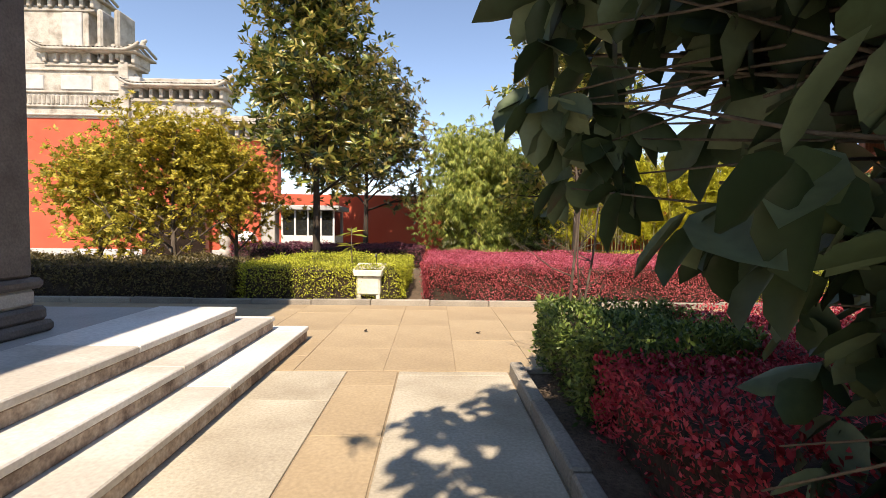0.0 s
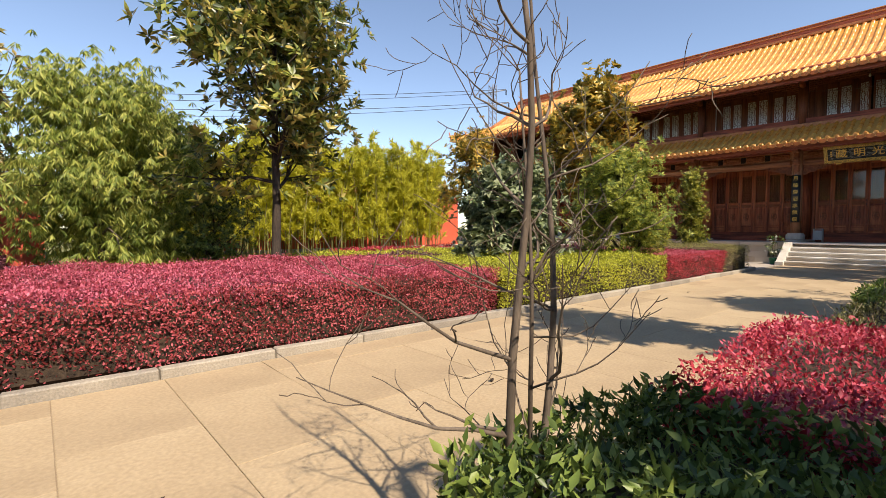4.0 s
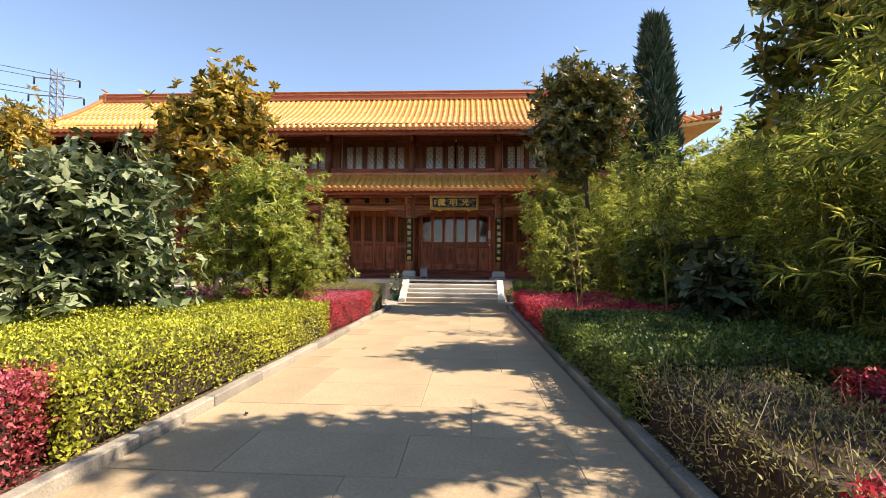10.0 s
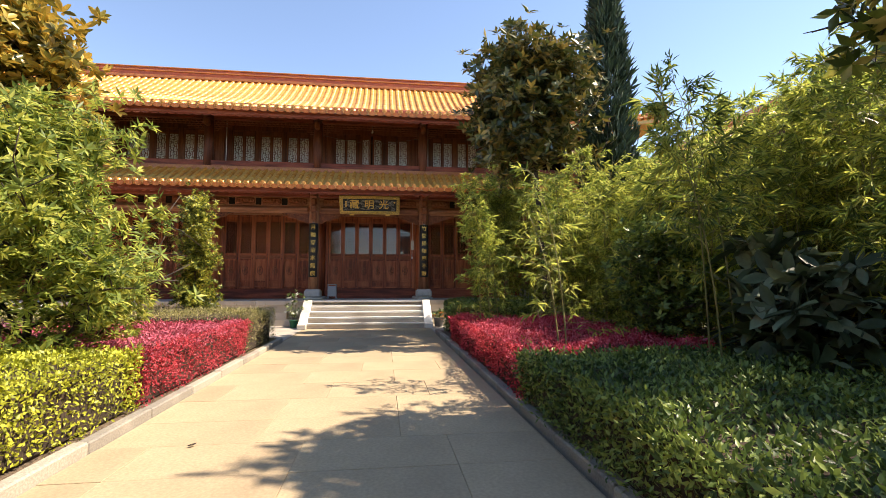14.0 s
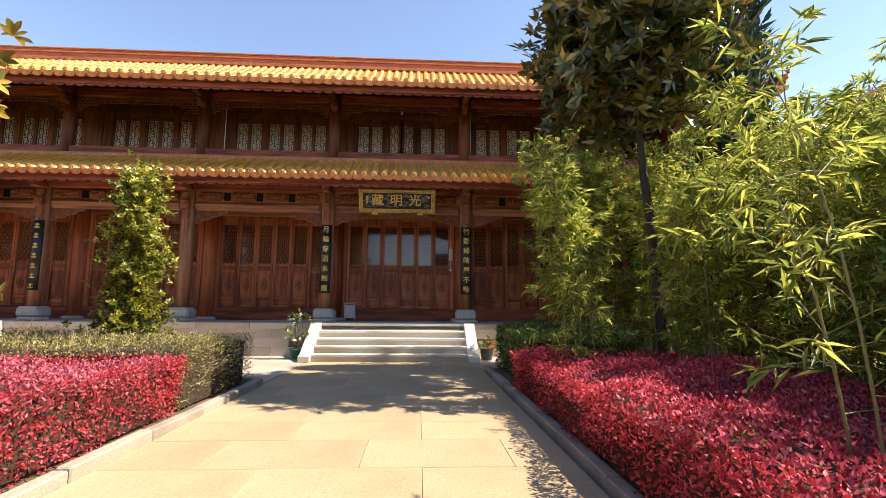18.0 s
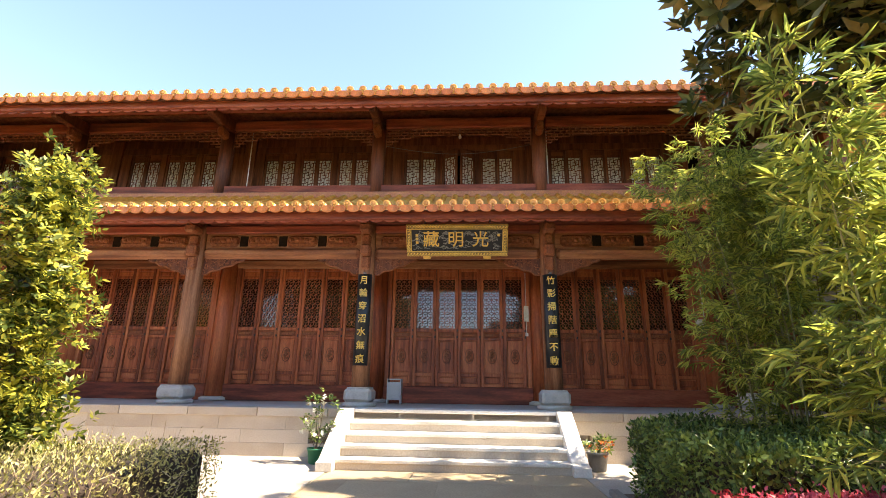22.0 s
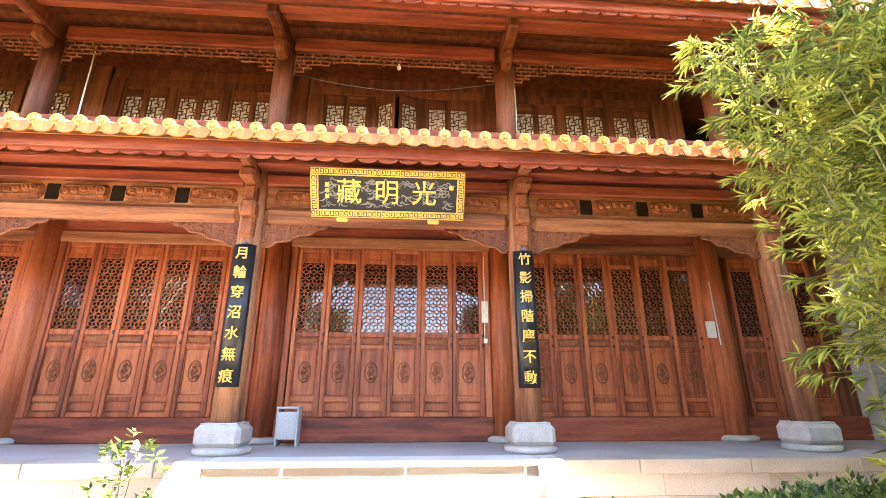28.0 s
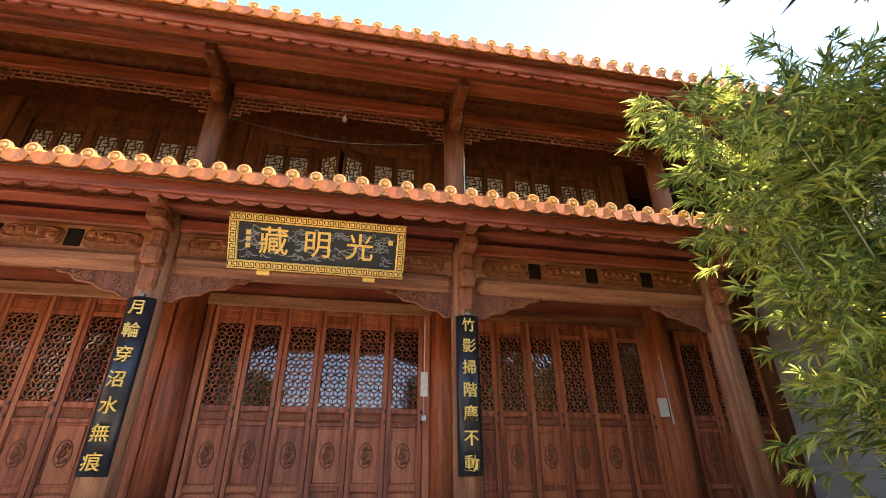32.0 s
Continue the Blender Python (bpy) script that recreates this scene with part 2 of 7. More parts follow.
M = dict(
    flag=mat("flagstone", [(0.32, 0.24, 0.15), (0.40, 0.305, 0.19), (0.46, 0.36, 0.23)], 0.85, 0.9, 9, 38, 0.12, 0.3, obj=0.07),
    joint=mat("joint_mortar", [(0.27, 0.205, 0.13), (0.33, 0.255, 0.165)], 0.95, 6, 5, 80, 0.2, 0.3),
    concrete=mat("pale_concrete", [(0.30, 0.25, 0.18), (0.44, 0.39, 0.30), (0.56, 0.51, 0.41)], 0.9, 1.1, 9, 50, 0.15, 0.3),
    kerb=mat("kerb_stone", [(0.24, 0.215, 0.18), (0.36, 0.32, 0.26)], 0.9, 3, 6, 60, 0.2, 0.35, obj=0.5),
    marble=mat("step_marble", [(0.50, 0.46, 0.40), (0.66, 0.63, 0.58), (0.72, 0.70, 0.66)], 0.6, 1.5, 8, 40, 0.12, 0.12, obj=0.35),
    riser=mat("stained_riser", [(0.16, 0.11, 0.08), (0.42, 0.33, 0.25), (0.5, 0.45, 0.38)], 0.8, 5, 8, 40, 0.25, 0.3, obj=0.2),
    sand=mat("sandstone_block", [(0.40, 0.33, 0.26), (0.50, 0.43, 0.35)], 0.85, 2, 6, 50, 0.12, 0.25, obj=0.5),
    platform=mat("porch_paving", [(0.36, 0.34, 0.31), (0.45, 0.43, 0.40)], 0.75, 1.5, 6, 60, 0.1, 0.12),
    carved=mat("pale_carved_stone", [(0.40, 0.375, 0.33), (0.53, 0.505, 0.455)], 0.8, 6, 6, 70, 0.15, 0.4),
    grey=mat("dark_grey_stone", [(0.10, 0.085, 0.075), (0.16, 0.14, 0.125)], 0.85, 4, 6, 60, 0.2, 0.3),
    soil=mat("garden_soil", [(0.10, 0.07, 0.045), (0.17, 0.12, 0.08)], 0.95, 3, 8, 40, 0.35, 0.8, fine_dist=0.03),
    grass=mat("rough_grass", [(0.10, 0.11, 0.03), (0.17, 0.16, 0.045), (0.22, 0.19, 0.06)], 0.9, 1.2, 8, 60, 0.35, 0.6, fine_dist=0.03),
    yard=mat("yard_paving", [(0.34, 0.29, 0.24), (0.44, 0.39, 0.33)], 0.9, 1, 6, 40, 0.12, 0.2),
    wood=mat("red_brown_timber", [(0.17, 0.037, 0.014), (0.37, 0.09, 0.033), (0.48, 0.145, 0.056)], 0.5, 2.5, 8, 24, 0.28, 0.15, obj=0.35, stretch=(6, 6, 0.5)),
    beam=mat("reddish_beam", [(0.12, 0.026, 0.013), (0.28, 0.062, 0.03), (0.36, 0.10, 0.05)], 0.6, 2.0, 8, 24, 0.25, 0.15, obj=0.25, stretch=(5, 0.5, 5)),
    log=mat("pale_log_timber", [(0.15, 0.048, 0.02), (0.32, 0.125, 0.055), (0.43, 0.2, 0.10)], 0.6, 1.6, 8, 26, 0.3, 0.25, obj=0.3, stretch=(7, 0.4, 7)),
    post=mat("weathered_post_timber", [(0.085, 0.034, 0.018), (0.22, 0.085, 0.038), (0.35, 0.165, 0.085)], 0.65, 2.2, 8, 30, 0.35, 0.35, obj=0.4, stretch=(7, 7, 0.35)),
    fret=mat("reddish_fretwork", [(0.26, 0.085, 0.045), (0.38, 0.15, 0.09)], 0.6, 5, 5, 40, 0.2, 0.2),
    cloud=mat("dull_silver_relief", [(0.16, 0.155, 0.145), (0.30, 0.29, 0.27)], 0.5, 12, 4, 60, 0.2, 0.2),
    gate=mat("weathered_white_stone", [(0.27, 0.235, 0.19), (0.44, 0.40, 0.34), (0.53, 0.49, 0.43)], 0.85, 1.6, 9, 14, 0.22, 0.5, fine_dist=0.05),
    # weathered timber, coloured darker still for the shade under eaves and upstairs
    wood_dark=mat("weathered_shaded_timber", [(0.075, 0.02, 0.009), (0.16, 0.046, 0.019), (0.24, 0.082, 0.036)], 0.6, 2.0, 8, 22, 0.3, 0.2, obj=0.3, stretch=(6, 6, 0.4)),
    carve=mat("carved_timber", [(0.18, 0.052, 0.02), (0.34, 0.115, 0.045)], 0.6, 14, 8, 50, 0.3, 0.7, stretch=(1, 1, 1), fine_dist=0.02),
    tile=mat("glazed_yellow_tile", [(0.52, 0.19, 0.028), (0.66, 0.29, 0.05), (0.73, 0.40, 0.10)], 0.32, 3, 6, 30, 0.15, 0.1, island=0.5, spec=0.6),
    ridge=mat("glazed_orange_ridge", [(0.38, 0.12, 0.035), (0.52, 0.20, 0.06)], 0.35, 3, 6, 30, 0.2, 0.15, spec=0.5),
    drip=mat("glazed_orange_drip", [(0.48, 0.115, 0.022), (0.62, 0.19, 0.04)], 0.4, 3, 6, 30, 0.2, 0.15, obj=0.4),
    ridge_red=mat("ridge_red_band", [(0.36, 0.075, 0.03), (0.45, 0.11, 0.045)], 0.5, 4, 6, 30, 0.2, 0.3),
    red_wall=mat("red_plaster", [(0.50, 0.085, 0.045), (0.57, 0.115, 0.06)], 0.85, 0.9, 8, 40, 0.08, 0.2),
    white=mat("white_paint", [(0.66, 0.65, 0.62), (0.74, 0.73, 0.70)], 0.7, 3, 5, 40, 0.08, 0.1),
    pier=mat("grey_render", [(0.40, 0.40, 0.39), (0.54, 0.53, 0.51)], 0.9, 2, 7, 50, 0.12, 0.2),
    black=mat("black_lacquer", [(0.012, 0.013, 0.015), (0.022, 0.023, 0.026)], 0.35, 8, 4, 60, 0.2, 0.1),
    gold=mat("gilding", [(0.72, 0.46, 0.10), (0.85, 0.58, 0.17)], 0.38, 10, 4, 60, 0.12, 0.2, metal=0.55),
    # near-black colour that stands in for the shade of rooms and gaps
    dark=mat("interior_shade", [(0.018, 0.013, 0.010), (0.03, 0.02, 0.015)], 0.95, 3, 3, 20, 0.2, 0.0, spec=0.02),
    bark=mat("grey_bark", [(0.085, 0.065, 0.05), (0.16, 0.125, 0.095)], 0.9, 8, 6, 50, 0.3, 0.6, stretch=(1, 1, 0.3), fine_dist=0.02),
    bark_dark=mat("dark_bark", [(0.035, 0.026, 0.02), (0.075, 0.055, 0.04)], 0.9, 8, 6, 50, 0.3, 0.6, stretch=(1, 1, 0.3), fine_dist=0.02),
    bark_pale=mat("pale_bare_bark", [(0.075, 0.055, 0.04), (0.19, 0.15, 0.115)], 0.85, 6, 6, 50, 0.25, 0.5, stretch=(1, 1, 0.3)),
    culm=mat("bamboo_culm", [(0.16, 0.15, 0.05), (0.26, 0.24, 0.09)], 0.5, 5, 4, 30, 0.15, 0.1, obj=0.5),
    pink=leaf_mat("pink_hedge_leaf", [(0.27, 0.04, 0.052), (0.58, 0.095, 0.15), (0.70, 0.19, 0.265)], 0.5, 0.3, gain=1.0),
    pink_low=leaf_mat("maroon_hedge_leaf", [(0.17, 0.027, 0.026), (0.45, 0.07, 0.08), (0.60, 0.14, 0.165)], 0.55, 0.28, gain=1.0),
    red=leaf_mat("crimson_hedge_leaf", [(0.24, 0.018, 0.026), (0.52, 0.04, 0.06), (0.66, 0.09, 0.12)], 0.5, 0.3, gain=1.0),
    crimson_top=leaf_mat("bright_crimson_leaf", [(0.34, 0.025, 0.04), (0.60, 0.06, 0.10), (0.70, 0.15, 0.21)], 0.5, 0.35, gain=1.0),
    lime=leaf_mat("lime_hedge_leaf", [(0.15, 0.165, 0.018), (0.31, 0.325, 0.03), (0.45, 0.45, 0.055)], 0.45, 0.3),
    green=leaf_mat("green_hedge_leaf", [(0.05, 0.085, 0.022), (0.13, 0.19, 0.042), (0.22, 0.28, 0.065)], 0.4, 0.25, gain=1.1),
    olive=leaf_mat("brown_green_leaf", [(0.05, 0.042, 0.018), (0.10, 0.085, 0.03), (0.17, 0.13, 0.05)], 0.5, 0.2, gain=1.0),
    purple=leaf_mat("purple_hedge_leaf", [(0.06, 0.018, 0.03), (0.16, 0.045, 0.07), (0.25, 0.085, 0.115)], 0.5, 0.2, gain=1.0),
    dry=leaf_mat("dry_hedge_twig", [(0.11, 0.075, 0.045), (0.22, 0.165, 0.10), (0.34, 0.28, 0.18)], 0.8, 0.1),
    dry_green=leaf_mat("faded_olive_leaf", [(0.08, 0.075, 0.025), (0.20, 0.19, 0.06), (0.34, 0.31, 0.12)], 0.6, 0.25),
    # near-black brown: shade among a hedge's inner twigs is put into this colour
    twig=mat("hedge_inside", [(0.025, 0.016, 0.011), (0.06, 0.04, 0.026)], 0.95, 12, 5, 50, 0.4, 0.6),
    magnolia=leaf_mat("magnolia_leaf", [(0.04, 0.058, 0.013), (0.115, 0.14, 0.026), (0.205, 0.22, 0.04), (0.31, 0.25, 0.07)], 0.3, 0.22, spread=0.8, spec=0.55),
    magnolia_dark=leaf_mat("magnolia_dark_leaf", [(0.035, 0.048, 0.014), (0.09, 0.095, 0.024), (0.20, 0.15, 0.04)], 0.32, 0.15, spec=0.5),
    magnolia_gold=leaf_mat("magnolia_golden_leaf", [(0.11, 0.10, 0.02), (0.28, 0.21, 0.035), (0.44, 0.29, 0.055)], 0.32, 0.28, spec=0.5),
    osman=leaf_mat("olive_yellow_leaf", [(0.16, 0.145, 0.02), (0.33, 0.28, 0.035), (0.46, 0.38, 0.06)], 0.45, 0.4),
    broad=leaf_mat("broad_green_leaf", [(0.035, 0.055, 0.025), (0.08, 0.115, 0.055), (0.15, 0.19, 0.11)], 0.5, 0.12, spec=0.3, gain=1.0),
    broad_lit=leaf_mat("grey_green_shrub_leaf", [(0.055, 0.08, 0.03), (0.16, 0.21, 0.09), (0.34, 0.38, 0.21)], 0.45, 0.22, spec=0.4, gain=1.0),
    fern=leaf_mat("feathery_green_leaf", [(0.10, 0.135, 0.028), (0.20, 0.25, 0.05), (0.36, 0.36, 0.07)], 0.45, 0.45),
    willow=leaf_mat("hanging_green_leaf", [(0.12, 0.16, 0.03), (0.23, 0.275, 0.06), (0.36, 0.37, 0.09)], 0.45, 0.4),
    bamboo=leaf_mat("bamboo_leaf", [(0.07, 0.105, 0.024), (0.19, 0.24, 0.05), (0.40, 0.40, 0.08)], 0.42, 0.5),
    # lighter copy of the bamboo leaf, with sunlight put into its colours
    bamboo_lit=leaf_mat("sunlit_bamboo_leaf", [(0.12, 0.16, 0.035), (0.28, 0.33, 0.065), (0.46, 0.46, 0.10)], 0.42, 0.5),
    bamboo_far=leaf_mat("yellow_bamboo_leaf", [(0.36, 0.35, 0.04), (0.54, 0.51, 0.06), (0.57, 0.55, 0.09)], 0.5, 0.62),
    bush=leaf_mat("yellow_green_bush_leaf", [(0.05, 0.07, 0.014), (0.17, 0.19, 0.032), (0.40, 0.37, 0.06)], 0.42, 0.4),
    cypress=leaf_mat("cypress_leaf", [(0.02, 0.035, 0.022), (0.045, 0.07, 0.04)], 0.6, 0.1),
    plastic=mat("dirty_white_plastic", [(0.62, 0.58, 0.48), (0.72, 0.69, 0.60)], 0.5, 4, 5, 30, 0.1, 0.05),
    steel=mat("galvanised_steel", [(0.16, 0.16, 0.165), (0.25, 0.25, 0.255)], 0.5, 6, 4, 40, 0.15, 0.1, metal=0.6),
    cable=mat("black_cable", [(0.03, 0.03, 0.035)], 0.6, 3, 2, 20, 0.1, 0),
    pot_green=mat("green_plastic_pot", [(0.02, 0.12, 0.06), (0.03, 0.16, 0.09)], 0.4, 5, 3, 30, 0.1, 0),
    pot_grey=mat("grey_plastic_pot", [(0.10, 0.10, 0.10), (0.16, 0.16, 0.16)], 0.5, 5, 3, 30, 0.1, 0),
    petal_white=leaf_mat("white_petal", [(0.62, 0.60, 0.52), (0.75, 0.74, 0.68)], 0.6, 0.2, gain=1.0),
    petal_orange=leaf_mat("orange_petal", [(0.55, 0.10, 0.02), (0.75, 0.28, 0.03)], 0.6, 0.2, gain=1.0),
)
glass = bpy.data.materials.new("window_glass")
glass.use_nodes = True
gp = glass.node_tree.nodes["Principled BSDF"]
gp.inputs["Base Color"].default_value = (0.02, 0.022, 0.022, 1)
gp.inputs["Roughness"].default_value, gp.inputs["Specular IOR Level"].default_value = 0.04, 0.9
gp.inputs["IOR"].default_value = 1.55
M["glass"] = glass
# copy of the glass with a pale base colour, for the upper windows
pale = glass.copy()
pale.name = "pale_backed_glass"
pale.node_tree.nodes["Principled BSDF"].inputs["Base Color"].default_value = (0.80, 0.81, 0.80, 1)
pale.node_tree.nodes["Principled BSDF"].inputs["Roughness"].default_value = 0.12
M["pale_glass"] = pale


# ---- mesh helpers ----
def part(name, bm, material, parent=None, label="", smooth=False):
    """Links a bmesh (or a mesh) as one object."""
    if isinstance(bm, bpy.types.Mesh):
        me = bm
    else:
        me = bpy.data.meshes.new(name)
        bm.to_mesh(me)
        bm.free()
    if material and not me.materials:
        me.materials.append(M[material] if isinstance(material, str) else material)
    if smooth:
        me.polygons.foreach_set("use_smooth", np.ones(len(me.polygons), bool))
    ob = new(name, me)
    if parent:
        ob.parent = parent
    if label:
        ob["label"] = label
    return ob


def empty(name, x=0, y=0, z=0, rz=0):
    ob = new(name)
    ob.matrix_world = pose(x, y, z, 0, 0, rz)
    return ob


def box_into(bm, x0, y0, z0, x1, y1, z1, bevel=0.0, m=None):
    r = bmesh.ops.create_cube(bm, size=1.0)
    vs = r["verts"]
    for v in vs:
        v.co = Vector(((x0 + x1) / 2 + v.co.x * (x1 - x0), (y0 + y1) / 2 + v.co.y * (y1 - y0), (z0 + z1) / 2 + v.co.z * (z1 - z0)))
    if bevel:
        es = {e for v in vs for e in v.link_edges}
        r2 = bmesh.ops.bevel(bm, geom=list(es), offset=bevel, segments=1, affect="EDGES")
        vs = [v for v in r2["verts"]]
    if m is not None:
        for v in vs:
            v.co = m @ v.co
    return vs


def box(x0, y0, z0, x1, y1, z1, bevel=0.0):
    bm = bmesh.new()
    box_into(bm, x0, y0, z0, x1, y1, z1, bevel)
    return bm


def np_mesh(name, verts, faces_flat, counts):
    me = bpy.data.meshes.new(name)
    nv, nf = len(verts), len(counts)
    me.vertices.add(nv)
    me.vertices.foreach_set("co", np.asarray(verts, np.float32).ravel())
    me.loops.add(len(faces_flat))
    me.loops.foreach_set("vertex_index", np.asarray(faces_flat, np.int32))
    me.polygons.add(nf)
    counts = np.asarray(counts, np.int32)
    me.polygons.foreach_set("loop_start", np.concatenate([[0], np.cumsum(counts)[:-1]]).astype(np.int32))
    me.polygons.foreach_set("loop_total", counts)
    me.update(calc_edges=True)
    me.validate()
    return me


def tube_mesh(name, lines, sides=6):
    """One mesh of tapered tubes; lines: lists of (point, radius)."""
    V, F, C, base = [], [], [], 0
    for line in lines:
        pts = np.array([p for p, _ in line], float)
        rad = np.array([r for _, r in line], float)
        k = len(pts)
        if k < 2:
            continue
        tan = np.gradient(pts, axis=0)
        tan /= np.linalg.norm(tan, axis=1, keepdims=True) + 1e-9
        ref = np.array([0, 0, 1.0]) if abs(tan[0, 2]) < 0.9 else np.array([1.0, 0, 0])
        u = np.cross(tan, ref)
        u /= np.linalg.norm(u, axis=1, keepdims=True) + 1e-9
        w = np.cross(tan, u)
        ang = np.linspace(0, 2 * np.pi, sides, endpoint=False)
        ring = pts[:, None] + rad[:, None, None] * (np.cos(ang)[None, :, None] * u[:, None] + np.sin(ang)[None, :, None] * w[:, None])
        V.append(ring.reshape(-1, 3))
        i, j = np.meshgrid(np.arange(k - 1), np.arange(sides), indexing="ij")
        j2 = (j + 1) % sides
        q = np.stack([i * sides + j, i * sides + j2, (i + 1) * sides + j2, (i + 1) * sides + j], -1).reshape(-1, 4) + base
        F.append(q.ravel())
        C.append(np.full(len(q), 4))
        cap = np.arange(sides)[::-1] + base + (k - 1) * sides
        F.append(cap[::-1])
        C.append([sides])
        base += k * sides
    me = np_mesh(name, np.concatenate(V), np.concatenate(F), np.concatenate(C))
    me.polygons.foreach_set("use_smooth", np.ones(len(me.polygons), bool))
    return me


def unit(a):
    return a / (np.linalg.norm(a, axis=-1, keepdims=True) + 1e-9)


def leaf_mesh(name, at, along, up, length, width, fold=0.25, droop=0.15, plain=False, oval=False):
    """One mesh of many folded leaves: base at, direction along, facing up."""
    n = len(at)
    along, up = unit(along), unit(up)
    side = unit(np.cross(along, up))
    up = np.cross(side, along)
    L = np.broadcast_to(np.asarray(length, float), (n,))[:, None]
    W = np.broadcast_to(np.asarray(width, float), (n,))[:, None]
    if oval:
        # a rounded blade: three pairs of edge points beside a curved midrib
        cols = [at]
        for s, w in ((0.18, 0.30), (0.48, 0.5), (0.80, 0.34)):
            rib = at + along * L * s - up * (L * droop * s * s + W * fold * 0.5)
            cols += [rib + side * W * w + up * W * fold, rib, rib - side * W * w + up * W * fold]
        cols.append(at + along * L - up * L * droop * 1.2)
        V = np.stack(cols, 1).reshape(-1, 3)
        k = np.arange(n)[:, None] * 11
        tris = [[0, 2, 1], [0, 3, 2]]
        for i in (1, 4):
            tris += [[i, i + 1, i + 4], [i, i + 4, i + 3], [i + 1, i + 2, i + 5], [i + 1, i + 5, i + 4]]
        tris += [[7, 8, 10], [8, 9, 10]]
        me = np_mesh(name, V, np.concatenate([k + t for t in tris], 1).reshape(-1), np.full(len(tris) * n, 3))
        me.polygons.foreach_set("use_smooth", np.ones(len(me.polygons), bool))
        return me
    mid = at + along * L * 0.5 - up * W * fold
    tip = at + along * L - up * L * droop
    a = at + along * L * 0.45 + side * W * 0.5
    b = at + along * L * 0.45 - side * W * 0.5
    if plain:
        V = np.stack([at, a, tip, b], 1).reshape(-1, 3)
        k = np.arange(n)[:, None] * 4
        return np_mesh(name, V, np.concatenate([k + [0, 2, 1], k + [0, 3, 2]], 1).reshape(-1), np.full(2 * n, 3))
    V = np.stack([at, a, tip, b, mid], 1).reshape(-1, 3)
    k = np.arange(n)[:, None] * 5
    F = np.concatenate([k + [0, 4, 1], k + [4, 2, 1], k + [0, 3, 4], k + [4, 3, 2]], 1).reshape(-1)
    return np_mesh(name, V, F, np.full(4 * n, 3))


def rnd_dirs(rng, n):
    return unit(rng.normal(size=(n, 3)))


# ---- ground, paths, kerbs ----
COLS = [1.64, 5.14, 8.65, 12.11, 15.58, 19.05, 22.5]   # column lines of the hall, along y
FX, DX, UX, WX = 21.72, 23.05, 22.2, 23.3           # front columns, door wall, upper columns, upper window wall
PZ, PX = 0.76, 20.95                                # porch floor, its front edge


ground = tagged(part("ground", box(-400, -400, -0.6, 400, 400, -0.06), "grass"), kind="structure")
path = tagged(part("path", box(-12, 5.1, -0.06, PX + 0.1, 8.65, -0.006), "joint"), kind="structure")
forecourt = tagged(part("forecourt", box(-0.72, -8, -0.06, 1.4, 5.1, -0.010), "joint"), kind="structure")
apron = tagged(part("pavement", box(17.15, 8.65, -0.06, PX + 0.1, 27, 0.002), "yard"), kind="structure")
apron_s = tagged(part("pavement_south", box(18.8, -3, -0.06, PX + 0.1, 5.1, 0.002), "yard"), kind="structure")
yard = tagged(part("yard", box(-60, 14.6, -0.06, 0.6, 40, -0.02), "yard"), kind="structure")
yard_2 = tagged(part("yard_west", box(-60, 8.7, -0.06, -9.1, 14.6, -0.02), "yard"), kind="structure")


def slab_mesh(w, d, name="slab"):
    bm = bmesh.new()
    box_into(bm, 0, 0, -0.05, w, d, 0.0, 0.003)
    me = bpy.data.meshes.new(name)
    bm.to_mesh(me)
    bm.free()
    return me


def kerb_run(name, pts, width=0.11, h=0.11, piece=0.95, label="weathered grey stone kerb edging the planting bed", mat_name="kerb"):
    run = tagged(empty(name, *pts[0], 0), label, "kerb", kind="structure")
    rng = random.Random(7)
    for (ax, ay), (bx, by) in zip(pts, pts[1:]):
        L = math.hypot(bx - ax, by - ay)
        k = max(1, round(L / piece))
        ang = math.atan2(by - ay, bx - ax)
        bm = bmesh.new()
        box_into(bm, 0, 0, -0.1, L / k - 0.008, width, h, 0.012)
        me = bpy.data.meshes.new("kerb_stone")
        bm.to_mesh(me)
        bm.free()
        me.materials.append(M[mat_name])
        for i in range(k):
            ob = new("kerb_stone", me)
            ob.parent = run
            s = i * L / k
            ob.matrix_world = pose(ax + math.cos(ang) * s, ay + math.sin(ang) * s, rng.uniform(-0.008, 0.008), rng.uniform(-1, 1), rng.uniform(-.4, .4), math.degrees(ang) + rng.uniform(-.4, .4))
    return run


kerb_run("kerb_left", [(-9.0, 8.6), (17.1, 8.6)], h=0.09)
kerb_run("kerb_left_end", [(17.1, 8.62), (17.1, 13.6)])
kerb_run("kerb_right", [(18.9, 5.06), (1.4, 5.06)], h=0.065)
kerb_run("kerb_forecourt", [(1.4, 5.06), (1.4, -7)])
soil_left = tagged(part("planting_bed", box(-9.0, 8.7, -0.3, 17.0, 15.0, 0.035), "soil"), kind="structure")
soil_right = tagged(part("planting_bed_south", box(1.5, -9, -0.3, 18.8, 4.96, 0.035), "soil"), kind="structure")


